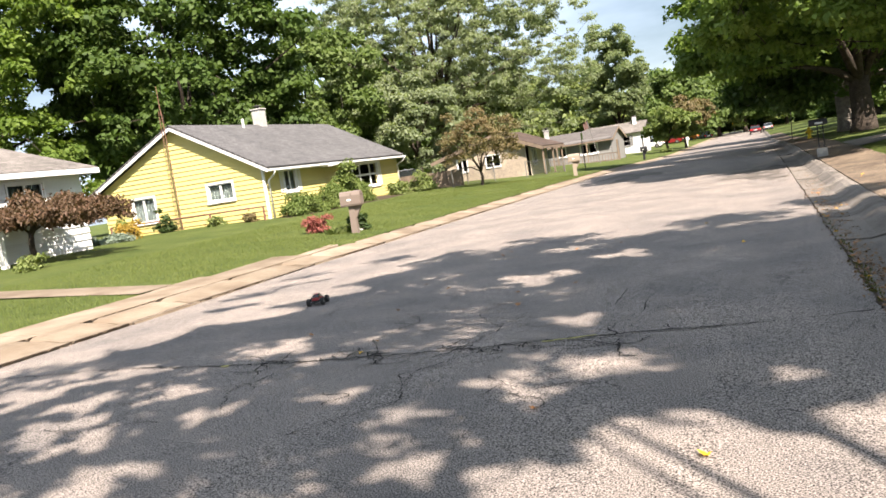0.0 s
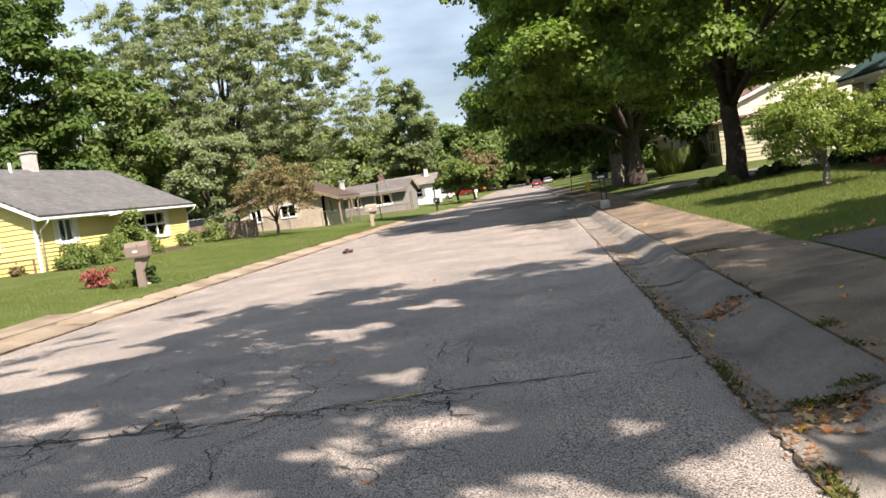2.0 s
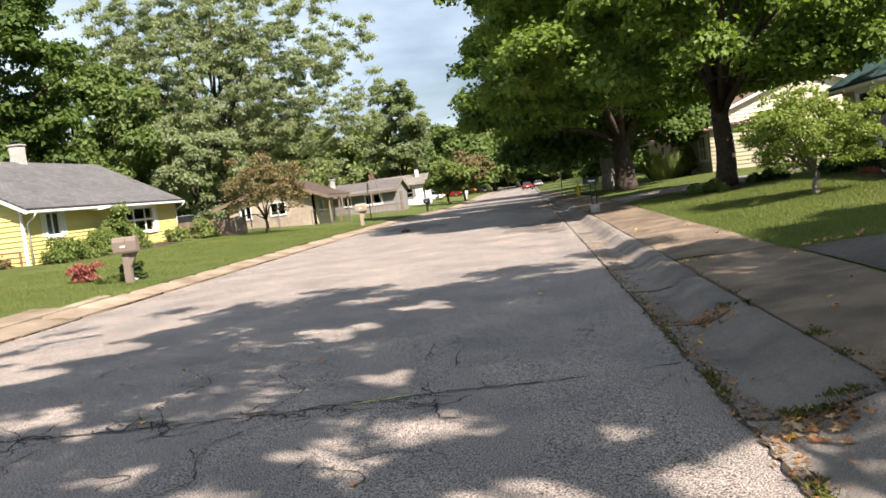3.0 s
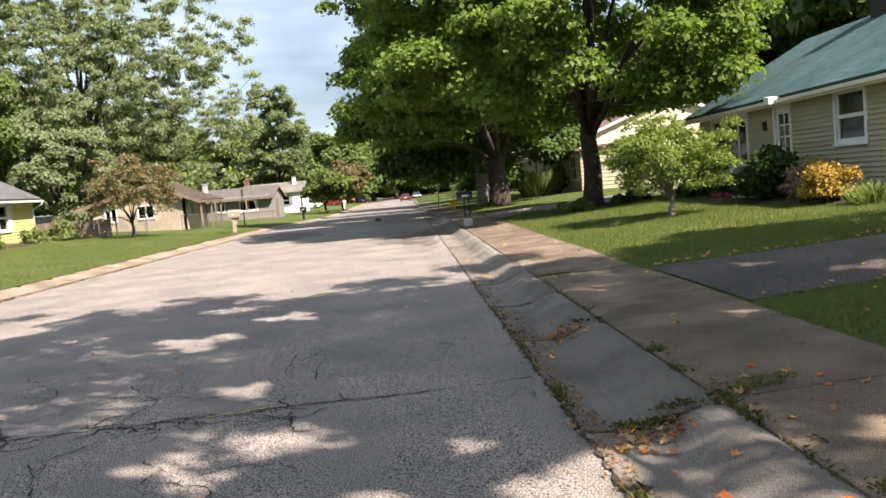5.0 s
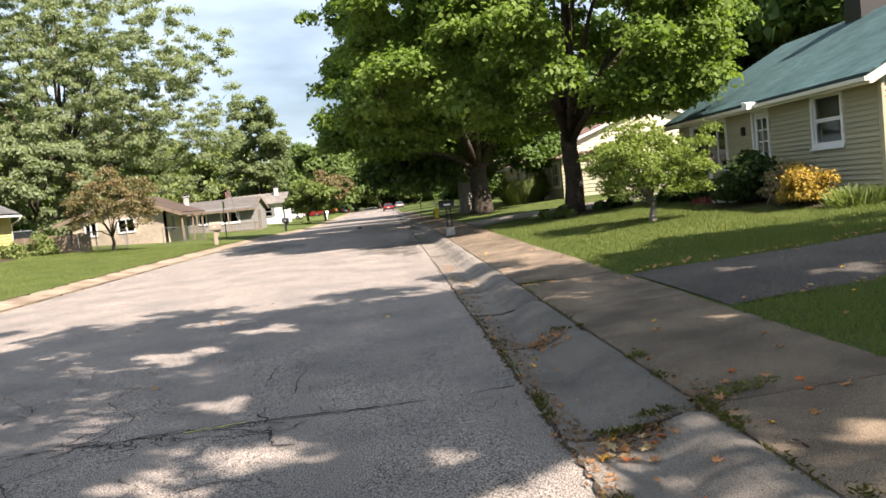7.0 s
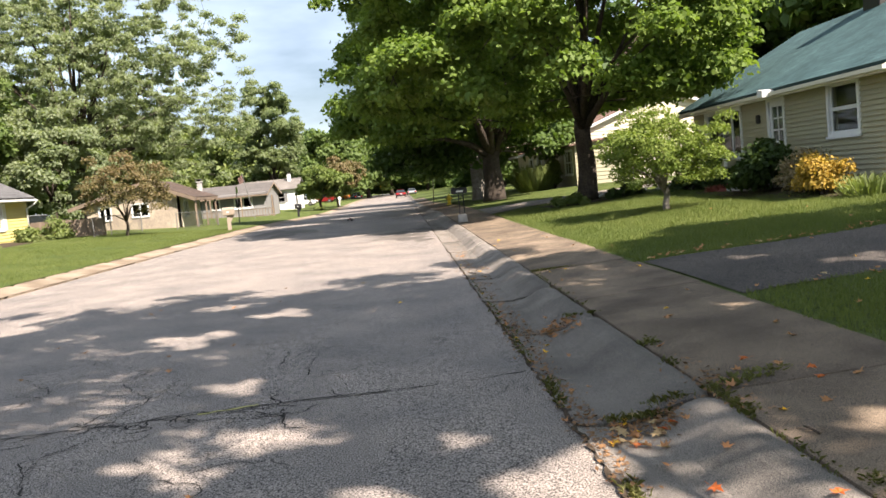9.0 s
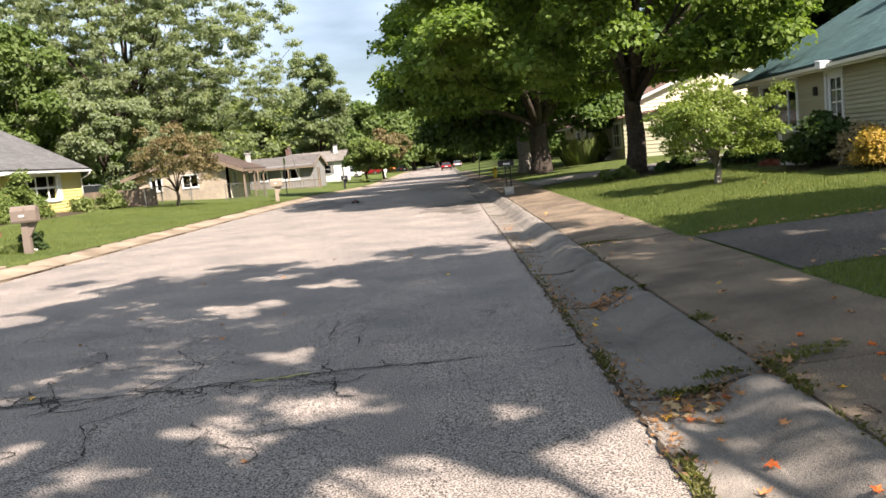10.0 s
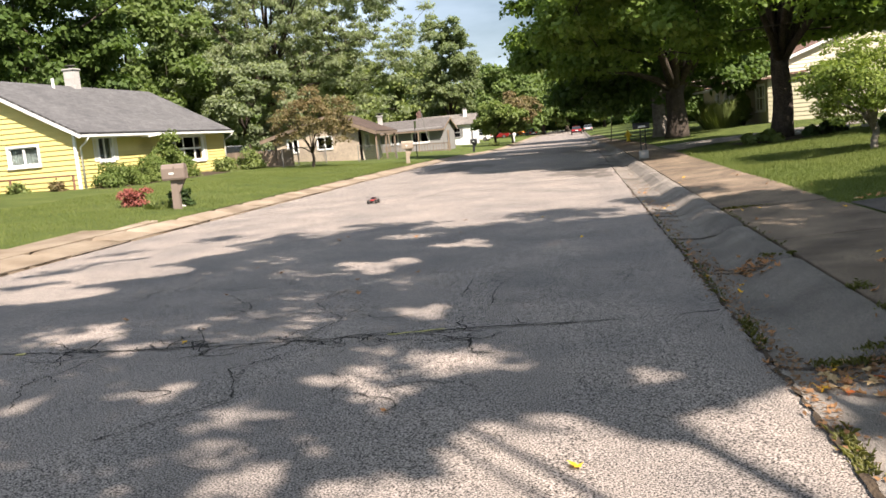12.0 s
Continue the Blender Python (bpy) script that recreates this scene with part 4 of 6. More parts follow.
bar(yh, "vent_pipe", (-22.9, 35.3, 5.0), (-22.9, 35.301, 5.5), (0.09, 0.09), M["white"])
bar(yh, "canopy", (-18.75, 35.2, 2.60), (-18.75, 36.0, 2.66), (0.5, 0.12), M["white"])

# antenna mast beside the yellow house
mast = thing("antenna_mast", pose(-23.45, 29.95, 0.5), "tall thin rusty antenna mast against the gable", "antenna")
for dx, dy in ((-0.09, 0), (0.09, 0), (0, 0.14)):
    bm = bmesh.new()
    tube(bm, [(dx, dy, -0.1), (dx * 0.7, dy * 0.7, 5.4)], [0.016, 0.014], 6)
    part("leg", bm, M["rust"], mast)
for k in range(17):
    bm = bmesh.new()
    z, q = 0.2 + k * 0.3, 1 - 0.018 * k
    tube(bm, [(-0.09 * q, 0, z), (0.09 * q, 0, z + 0.15)], [0.007] * 2, 4)
    tube(bm, [(0.09 * q, 0, z + 0.15), (0, 0.14 * q, z + 0.3)], [0.007] * 2, 4)
    part("brace", bm, M["rust"], mast)
bm = bmesh.new()
tube(bm, [(0, 0.05, 5.2), (0, 0.05, 6.5)], [0.02, 0.014], 6)
part("pole", bm, M["rust"], mast)

# sage green house
gh = thing("house", pose(0, 0, 0), "sage green clapboard house with a teal shingle roof", "house")
f_front, f_end = Face("x", 10.5, -1), Face("y", 17.1, -1)
holes = [(18.65, 19.9, 1.83, 2.96), (22.35, 23.25, 0.80, 2.90), (25.2, 28.0, 1.52, 2.90)]
w = wall_on(gh, f_front, 17.1, 29.2, 0.30, 3.25, holes, M["green_side"])
clad(w, f_front, 17.1, 29.2, 0.50, 3.2, [(a - .1, b + .1, c - .1, d + .1) for a, b, c, d in holes], M["green_side"], 0.115)
g = (14.6, 5.42, 0.53)
w = wall_on(gh, f_end, 10.5, 18.7, 0.30, 3.25, [], M["green_side"], g)
clad(w, f_end, 10.5, 18.7, 0.50, 3.25, [], M["green_side"], 0.115, g)
wall_on(gh, Face("x", 18.7, 1), 17.1, 29.2, 0.30, 3.25, [], M["green_side"])
wall_on(gh, Face("y", 29.2, 1), 10.5, 18.7, 0.30, 3.25, [], M["green_side"], g)
shell(gh, 10.5, 18.7, 17.1, 29.2, 0.3, 3.2, None)
gable_roof_y(gh, 10.5, 18.7, 17.1, 29.2, 3.28, 14.6, 5.45, 0.45, 0.35, M["roof_teal"], M["shaded_trim"])
window(gh, f_front, *holes[0], trim=0.10, bars="hung")
window(gh, f_front, *holes[2], trim=0.10, bars="picture")
d0, d1, dz0, dz1 = holes[1]
bm = bmesh.new()
f_front.box(bm, d0 - 0.09, d0, -0.05, 0.05, dz0, dz1 + 0.09), f_front.box(bm, d1, d1 + 0.09, -0.05, 0.05, dz0, dz1 + 0.09), f_front.box(bm, d0, d1, -0.05, 0.05, dz1, dz1 + 0.09)
door = part("door", bm, M["white"], gh, "white glazed storm door")
bm = bmesh.new()
f_front.box(bm, d0, d0 + 0.14, -0.06, -0.01, dz0, dz1), f_front.box(bm, d1 - 0.14, d1, -0.06, -0.01, dz0, dz1)
f_front.box(bm, d0 + 0.14, d1 - 0.14, -0.06, -0.01, dz1 - 0.16, dz1), f_front.box(bm, d0 + 0.14, d1 - 0.14, -0.06, -0.01, dz0, dz0 + 0.35)
for k in range(1, 5):
    z = dz0 + 0.35 + k * 0.32
    f_front.box(bm, d0 + 0.14, d1 - 0.14, -0.05, -0.02, z - 0.02, z + 0.02)
f_front.box(bm, (d0 + d1) / 2 - 0.02, (d0 + d1) / 2 + 0.02, -0.05, -0.02, dz0 + 0.35, dz1 - 0.16)
part("door_leaf", bm, M["white"], door)
bm = bmesh.new()
f_front.box(bm, d0 + 0.14, d1 - 0.14, -0.04, -0.03, dz0 + 0.35, dz1 - 0.16)
part("pane", bm, M["glass"], door).visible_shadow = False
bm = bmesh.new()
f_front.box(bm, d0 + 0.10, d1 - 0.10, -0.09, -0.08, dz0 + 0.3, dz1 - 0.1)
part("curtain", bm, M["blind"], door)
bm = bmesh.new()
tube(bm, [f_front.at(d0 + 0.08, 0.0, dz0 + 1.0), f_front.at(d0 + 0.08, 0.06, dz0 + 1.0), f_front.at(d0 + 0.2, 0.06, dz0 + 1.0)], [0.018] * 3, 6)
part("door_handle", bm, M["steel"], door)
bm = bmesh.new()
f_front.box(bm, 23.75, 23.9, 0.03, 0.13, 2.35, 2.6, 0.02)
part("porch_lamp", bm, M["dark_iron"], gh)
bm = bmesh.new()
f_front.box(bm, 22.0, 23.7, 0.03, 1.2, 0.30, 0.66, 0.02)
part("doorstep", bm, M["block"], gh)
bar(gh, "eave_return", (9.93, 22.0, 3.06), (9.93, 22.3, 3.10), (0.32, 0.18), M["white"])
bar(gh, "downspout", (10.44, 16.98, 0.5), (10.44, 16.981, 3.0), (0.07, 0.09), M["green_side"])
bar(gh, "corner_trim", (10.47, 17.07, 0.4), (10.47, 17.071, 3.2), (0.1, 0.1), M["green_side"])
chimney(gh, 14.6, 24.3, 5.1, 6.6, 0.85, M["dark_iron"], M["dark_iron"])

# white house beyond the yellow one's side yard
wh = thing("house", pose(0, 0, 0), "white clapboard house with a weathered hipped shingle roof", "house")
f_front = Face("x", -22.0, 1)
holes = [(19.95, 21.4, 2.45, 3.2), (13.0, 14.6, 1.6, 3.1)]
w = wall_on(wh, f_front, 9.0, 23.1, 0.35, 3.50, holes, M["white"])
clad(w, f_front, 9.0, 23.1, 0.60, 3.48, [(a - .1, b + .1, c - .1, d + .1) for a, b, c, d in holes], M["white"], 0.24)
wall_on(wh, Face("y", 23.1, 1), -30.0, -22.0, 0.35, 3.5, [], M["white"])
wall_on(wh, Face("y", 9.0, -1), -30.0, -22.0, 0.35, 3.5, [], M["white"])
wall_on(wh, Face("x", -30.0, -1), 9.0, 23.1, 0.35, 3.5, [], M["white"])
shell(wh, -30, -22, 9, 23.1, 0.35, 3.5, None)
for a, b, c, d in holes:
    window(wh, f_front, a, b, c, d, trim=0.06, bars="slide", blind=0.5)
e, r = 3.55, 5.75
roof_plane(wh, [(-21.5, 8.5, e), (-21.5, 23.6, e), (-26, 19.3, r), (-26, 12.8, r)], M["roof_pale"])
roof_plane(wh, [(-30.5, 8.5, e), (-30.5, 23.6, e), (-26, 19.3, r), (-26, 12.8, r)], M["roof_pale"])
roof_plane(wh, [(-21.5, 23.6, e), (-30.5, 23.6, e), (-26, 19.3, r)], M["roof_pale"])
roof_plane(wh, [(-21.5, 8.5, e), (-30.5, 8.5, e), (-26, 12.8, r)], M["roof_pale"])
bar(wh, "fascia", (-21.52, 8.5, 3.44), (-21.52, 23.6, 3.44), (0.05, 0.18), M["white"])
bar(wh, "fascia", (-30.5, 23.58, 3.44), (-21.55, 23.58, 3.44), (0.05, 0.18), M["white"])
bar(wh, "porch_post", (-20.6, 18.1, 0.5), (-20.6, 18.101, 3.4), (0.16, 0.16), M["white"])

# tan stone house
th = thing("house", pose(0, 0, 0), "tan stone house with a low brown shingle roof", "house")
f_front, f_end = Face("x", -14.0, 1), Face("y", 54.6, -1)
holes = [(-19.05, -18.35, 1.15, 2.0), (-17.0, -16.0, 1.2, 2.0)]
g = (-16.0, 3.15, 0.34)
w = wall_on(th, f_end, -20.0, -14.0, -0.1, 2.35, holes, M["stone"], g)
for a, b, c, d in holes:
    window(th, f_end, a, b, c, d, trim=0.05, bars="slide", sill=False)
holes2 = [(55.6, 56.6, 1.0, 2.0), (58.4, 59.3, 0.1, 2.05)]
wall_on(th, f_front, 54.6, 60.2, -0.2, 2.35, holes2, M["cream"])
window(th, f_front, *holes2[0], bars="slide")
bm = bmesh.new()
f_front.box(bm, 58.4, 59.3, -0.08, -0.03, 0.1, 2.05)
part("door", bm, M["dark_iron"], th, "dark front door")
wall_on(th, Face("x", -20.0, -1), 54.6, 60.2, -0.2, 2.35, [], M["stone"])
wall_on(th, Face("y", 60.2, 1), -20.0, -14.0, -0.2, 2.35, [], M["stone"], g)
shell(th, -20.0, -14.0, 54.6, 60.2, -0.1, 2.3, None)
roof_plane(th, [(-12.85, 54.1, 2.12), (-12.85, 60.8, 2.12), (-16.0, 60.8, 3.42), (-16.0, 54.1, 3.42)], M["roof_brown"])
roof_plane(th, [(-20.8, 54.1, 2.12), (-20.8, 60.8, 2.12), (-16.0, 60.8, 3.42), (-16.0, 54.1, 3.42)], M["roof_brown"])
bar(th, "rake", (-12.85, 54.12, 1.98), (-16.0, 54.12, 3.28), (0.05, 0.22), M["wood"])
bar(th, "rake", (-20.8, 54.12, 1.98), (-16.0, 54.12, 3.28), (0.05, 0.22), M["wood"])
bar(th, "fascia", (-12.87, 54.1, 2.0), (-12.87, 60.8, 2.0), (0.05, 0.16), M["wood"])
for k in range(3):
    bar(th, "porch_post", (-13.0, 54.6 + 2.9 * k, -0.2), (-13.0, 54.601 + 2.9 * k, 2.0), (0.10, 0.10), M["wood"])
bm = bmesh.new()
box(bm, -13.95, -12.9, 54.7, 60.4, -0.2, 0.12, 0.01)
part("porch_floor", bm, M["block"], th)
chimney(th, -14.0, 60.6, 2.3, 3.15, 0.32, M["block"], M["block"])

# grey house with its gable to the street
rh = thing("house", pose(0, 0, 0), "low grey clapboard house with a grey-brown roof and street gable", "house")
X0, X1, Y0, Y1, B, E1, R1 = -23.0, -14.0, 89.4, 98.6, -0.5, 2.15, 3.2
f_s, f_e = Face("y", Y0, -1), Face("x", X1, 1)
holes = [(-17.25, -15.55, 0.85, 1.85), (-19.6, -18.9, 0.9, 1.85), (-21.6, -20.7, -0.1, 1.9)]
w = wall_on(rh, f_s, X0, X1, B, E1, holes, M["grey_side"])
clad(w, f_s, X0, X1, B + 0.2, E1, [(a - .1, b + .1, c - .1, d + .1) for a, b, c, d in holes], M["grey_side"], 0.24)
window(rh, f_s, *holes[0], trim=0.13, bars="slide")
window(rh, f_s, *holes[1], trim=0.1, bars="one")
bm = bmesh.new()
f_s.box(bm, -21.6, -20.7, -0.08, -0.03, -0.1, 1.9)
part("door", bm, M["blind"], rh, "grey front door")
g = (94.0, R1, 0.23)
holes = [(92.6, 94.6, -0.1, 1.85)]
wall_on(rh, f_e, Y0, Y1, B, E1, holes, M["grey_side"], g)
# a near-black panel paints the shade inside the open doorway
bm = bmesh.new()
f_e.box(bm, 92.6, 94.6, -0.1, -0.04, -0.1, 1.85)
part("door", bm, M["dark_iron"], rh, "near-black panel in place of a shaded open doorway")
wall_on(rh, Face("y", Y1, 1), X0, X1, B, E1, [], M["grey_side"])
wall_on(rh, Face("x", X0, -1), Y0, Y1, B, E1, [], M["grey_side"], g)
shell(rh, X0, X1, Y0, Y1, B, E1, None)
roof_plane(rh, [(X0 - 0.4, Y0 - 0.7, 2.1), (X1 + 0.3, Y0 - 0.7, 2.1), (X1 + 0.3, 94, R1 + 0.15), (X0 - 0.4, 94, R1 + 0.15)], M["roof_slate"])
roof_plane(rh, [(X0 - 0.4, Y1 + 0.7, 2.1), (X1 + 0.3, Y1 + 0.7, 2.1), (X1 + 0.3, 94, R1 + 0.15), (X0 - 0.4, 94, R1 + 0.15)], M["roof_slate"])
bar(rh, "rake", (X1 + 0.28, Y0 - 0.7, 1.98), (X1 + 0.28, 94, R1 + 0.02), (0.05, 0.22), M["wood"])
bar(rh, "rake", (X1 + 0.28, Y1 + 0.7, 1.98), (X1 + 0.28, 94, R1 + 0.02), (0.05, 0.22), M["wood"])
bar(rh, "fascia", (X0 - 0.4, Y0 - 0.68, 2.0), (X1 + 0.25, Y0 - 0.68, 2.0), (0.05, 0.16), M["wood"])

# white house past it
wh2 = thing("house", pose(0, 0, 0), "small bright white house with a pale gabled roof and chimney", "house")
X0, X1, Y0, Y1, B, E1, R1 = -22.0, -14.0, 116.0, 124.0, -0.7, 2.5, 3.9
f_s, f_e = Face("y", Y0, -1), Face("x", X1, 1)
holes = [(-16.6, -15.7, 0.9, 2.1), (-19.4, -18.4, 0.9, 2.1)]
w = wall_on(wh2, f_s, X0, X1, B, E1, holes, M["white"])
for a, b, c, d in holes:
    window(wh2, f_s, a, b, c, d, trim=0.1, bars="hung", shutters=0.3, mat_trim="grey_side")
g = (120.0, R1, 0.37)
wall_on(wh2, f_e, Y0, Y1, B, E1, [], M["white"], g)
wall_on(wh2, Face("y", Y1, 1), X0, X1, B, E1, [], M["white"])
wall_on(wh2, Face("x", X0, -1), Y0, Y1, B, E1, [], M["white"], g)
shell(wh2, X0, X1, Y0, Y1, B, E1, None)
roof_plane(wh2, [(X0 - 0.3, Y0 - 0.4, 2.55), (X1 + 0.4, Y0 - 0.4, 2.55), (X1 + 0.4, 120, R1 + 0.15), (X0 - 0.3, 120, R1 + 0.15)], M["roof_pale"])
roof_plane(wh2, [(X0 - 0.3, Y1 + 0.4, 2.55), (X1 + 0.4, Y1 + 0.4, 2.55), (X1 + 0.4, 120, R1 + 0.15), (X0 - 0.3, 120, R1 + 0.15)], M["roof_pale"])
chimney(wh2, -15.2, 119.0, 3.3, 4.6, 0.5, M["white"], M["block"])

# cream house with a russet roof
ch = thing("house", pose(0, 0, 0), "cream house with a russet shingle roof behind the maples", "house")
f_front, f_end = Face("x", 10.6, -1), Face("y", 60.0, -1)
holes = [(62.0, 63.4, 1.2, 2.6), (66.0, 67.4, 1.2, 2.6)]
wall_on(ch, f_front, 60.0, 74.0, 0.0, 3.1, holes, M["cream"])
for a, b, c, d in holes:
    window(ch, f_front, a, b, c, d, bars="hung", shutters=0.35)
g = (19.4, 6.5, 0.37)
w = wall_on(ch, f_end, 10.6, 28.2, 0.0, 3.25, [], M["cream"], g)
clad(w, f_end, 10.6, 28.2, 0.2, 3.25, [], M["cream"], 0.24, g)
wall_on(ch, Face("x", 28.2, 1), 60.0, 74.0, 0.0, 3.1, [], M["cream"])
wall_on(ch, Face("y", 74.0, 1), 10.6, 28.2, 0.0, 3.25, [], M["cream"], g)
shell(ch, 10.6, 28.2, 60, 74, 0.0, 3.1, None)
gable_roof_y(ch, 10.6, 28.2, 60.0, 74.0, 3.25, 19.4, 6.5, 0.7, 0.4, M["roof_rust"], M["white"])
spout(ch, [(9.98, 59.8, 2.8), (10.1, 59.85, 2.6), (10.5, 59.9, 2.4), (10.5, 59.9, 0.4)])
f_s, f_w = Face("y", 51.5, -1), Face("x", 10.9, -1)
holes = [(52.2, 54.6, 1.25, 2.7)]
w = wall_on(ch, f_w, 51.5, 59.8, 0.1, 3.0, holes, M["green_side"])
window(ch, f_w, *holes[0], bars="triple")
w = wall_on(ch, f_s, 10.9, 14.2, 0.1, 3.0, [], M["green_side"])
clad(w, f_s, 10.9, 14.2, 0.3, 3.0, [], M["green_side"], 0.24)
wall_on(ch, Face("x", 14.2, 1), 51.5, 59.8, 0.1, 3.0, [], M["green_side"])
roof_plane(ch, [(10.5, 51.1, 3.05), (10.5, 59.9, 3.05), (14.6, 59.9, 3.5), (14.6, 51.1, 3.5)], M["roof_rust"])

# ---- street furniture and small things ----


def post_mailbox(x, y, z, material, label, turn=0.0, tall=1.25):
    """Moulded box on a moulded post with a bracket, a door, a flag and a number plate turned into a bar."""
    t = thing("mailbox", pose(x, y, z, 0, 0, turn), label, "mailbox")
    bm = bmesh.new()
    h = tall - 0.42
    solid(bm, [(-0.10, -0.085, -0.1), (0.10, -0.085, -0.1), (0.10, 0.085, -0.1), (-0.10, 0.085, -0.1)], [(-0.085, -0.075, h), (0.085, -0.075, h), (0.085, 0.075, h), (-0.085, 0.075, h)])
    part("post", bm, material, t)
    bm = bmesh.new()
    solid(bm, [(0.08, -0.05, h - 0.35), (0.12, -0.05, h - 0.33), (0.30, -0.05, h), (0.08, -0.05, h)], [(0.08, 0.05, h - 0.35), (0.12, 0.05, h - 0.33), (0.30, 0.05, h), (0.08, 0.05, h)])
    part("bracket", bm, material, t)
    bm = bmesh.new()
    ring = [(-0.155, h), (0.155, h), (0.175, h + 0.05), (0.175, h + 0.30), (0.13, h + 0.385), (0.05, h + 0.42), (-0.05, h + 0.42), (-0.13, h + 0.385), (-0.175, h + 0.30), (-0.175, h + 0.05)]
    solid(bm, [(-0.27, a, b) for a, b in ring], [(0.30, a, b) for a, b in ring])
    body = part("box", bm, material, t)
    bm = bmesh.new()
    solid(bm, [(0.302, a * 0.93, h + 0.02 + (b - h) * 0.93) for a, b in ring], [(0.325, a * 0.9, h + 0.02 + (b - h) * 0.92) for a, b in ring])
    door_ = part("door", bm, material, body)
    bm = bmesh.new()
    box(bm, 0.325, 0.345, -0.04, 0.04, h + 0.30, h + 0.33, 0.005)
    part("handle", bm, material, body)
    bm = bmesh.new()
    box(bm, -0.07, 0.08, -0.182, -0.176, h + 0.15, h + 0.20)
    part("plate", bm, M["plaque"], body, "pale number plate")
    bm = bmesh.new()
    box(bm, 0.06, 0.09, -0.19, -0.178, h + 0.12, h + 0.36, 0.003)
    part("flag", bm, material, body)
    return t


post_mailbox(-10.62, 21.1, 0.13, M["brown_mail"], "taupe moulded plastic mailbox on its post at the kerb", 8)
post_mailbox(-8.95, 44.4, land(-8.95, 44.4), M["tan_mail"], "tan moulded plastic mailbox on a thick post", 8, 1.2)
post_mailbox(-9.0, 74.5, land(-9.0, 74.5), M["black"], "black mailbox on a thin dark post", 5, 1.15)
post_mailbox(-9.1, 126.0, land(-9.1, 126), M["white"], "white mailbox on a white post far along the street", 5, 1.3)

# black wrought stand with mailbox on a white block
st = thing("mailbox", pose(2.1, 28.9, land(2.1, 28.9)), "black metal mailbox on twin iron rods set in a white block", "mailbox")
box_part("block", (-0.15, 0.15, -0.15, 0.15, -0.02, 0.27), M["block"], st, "white concrete block", 0.02)
for dx in (-0.08, 0.08):
    bm = bmesh.new()
    tube(bm, [(dx, 0, 0.25), (dx, 0, 1.0)], [0.018, 0.018], 6)
    part("rod", bm, M["black"], st)
bm = bmesh.new()
tube(bm, [(0.02 + 0.07 * math.cos(k * 0.5), 0, 0.62 + 0.03 * k + 0.04 * math.sin(k * 0.5)) for k in range(12)], [0.008] * 12, 5)
part("scroll", bm, M["black"], st)
bm = bmesh.new()
ring = [(-0.09, 0.98), (0.09, 0.98), (0.09, 1.10)] + [(0.09 * math.cos(a), 1.10 + 0.09 * math.sin(a)) for a in (0.5, 1.05, 1.57, 2.1, 2.64)] + [(-0.09, 1.10)]
solid(bm, [(-0.32, a, b) for a, b in ring], [(0.22, a, b) for a, b in ring])
mb = part("box", bm, M["black"], st)
bm = bmesh.new()
box(bm, -0.15, 0.08, -0.10, -0.092, 1.03, 1.09)
part("plate", bm, M["plaque"], mb, "pale number plate")

# fire hydrant
fh = thing("fire_hydrant", pose(3.05, 53.0, land(3.05, 53)), "yellow iron fire hydrant in the grass verge", "fire hydrant")
bm = bmesh.new()
tube(bm, [(0, 0, -0.05), (0, 0, 0.04), (0, 0, 0.041), (0, 0, 0.45), (0, 0, 0.46), (0, 0, 0.5)], [0.15, 0.15, 0.105, 0.10, 0.13, 0.13], 14)
part("barrel", bm, M["hydrant"], fh)
bm = bmesh.new()
tube(bm, [(0, 0, 0.5), (0, 0, 0.58), (0, 0, 0.63), (0, 0, 0.64), (0, 0, 0.70)], [0.12, 0.10, 0.05, 0.03, 0.03], 12)
part("bonnet", bm, M["hydrant"], fh)
for dx, dy in ((-1, 0), (1, 0), (0, -1)):
    bm = bmesh.new()
    tube(bm, [(dx * 0.08, dy * 0.08, 0.38), (dx * 0.16, dy * 0.16, 0.38), (dx * 0.161, dy * 0.161, 0.38), (dx * 0.2, dy * 0.2, 0.38)], [0.05, 0.05, 0.065, 0.065], 10)
    part("nozzle", bm, M["hydrant"], fh)

# posts and signs along the street


def post_with_plate(name, x, y, tall, plate, mat_plate, label, category, turn=0.0, lean=0.0, mat_post="dark_iron", shape="box"):
    t = thing(name, pose(x, y, land(x, y), 0, lean, turn), label, category)
    bm = bmesh.new()
    tube(bm, [(0, 0, -0.2), (0, 0, tall)], [0.035, 0.03], 8)
    part("post", bm, M[mat_post], t)
    if plate:
        bm = bmesh.new()
        w, h = plate
        if shape == "diamond":
            solid(bm, [(0, -0.05, tall - h), (w / 2, -0.05, tall - h / 2), (0, -0.05, tall), (-w / 2, -0.05, tall - h / 2)], [(0, -0.04, tall - h), (w / 2, -0.04, tall - h / 2), (0, -0.04, tall), (-w / 2, -0.04, tall - h / 2)])
        else:
            box(bm, -w / 2, w / 2, -0.05, -0.035, tall - h, tall, 0.004)
        part("sign_plate", bm, M[mat_plate], t)
    return t


post_with_plate("sign_post", -11.1, 58.5, 2.5, (0.30, 0.45), "dark_shrub", "thin dark sign post with a small green plate", "sign post", 80)
post_with_plate("utility_post", 2.6, 67.0, 2.0, None, None, "weathered grey post on the verge", "post", 0, 3, "wood")
post_with_plate("road_sign", 2.6, 190.0, 2.6, (0.8, 0.8), "sign_y", "yellow diamond warning sign at the street's end", "sign", 0, 0, "steel", "diamond").location.x = -4.0
fp = post_with_plate("flagpole", -13.0, 75.7, 4.2, None, None, "leaning grey flagpole with a furled faded flag", "flagpole", 0, -10, "steel")
bm = bmesh.new()
prof = [(0.03 + 0.42 * k / 8, 0.05 * math.sin(k * 1.3)) for k in range(9)]
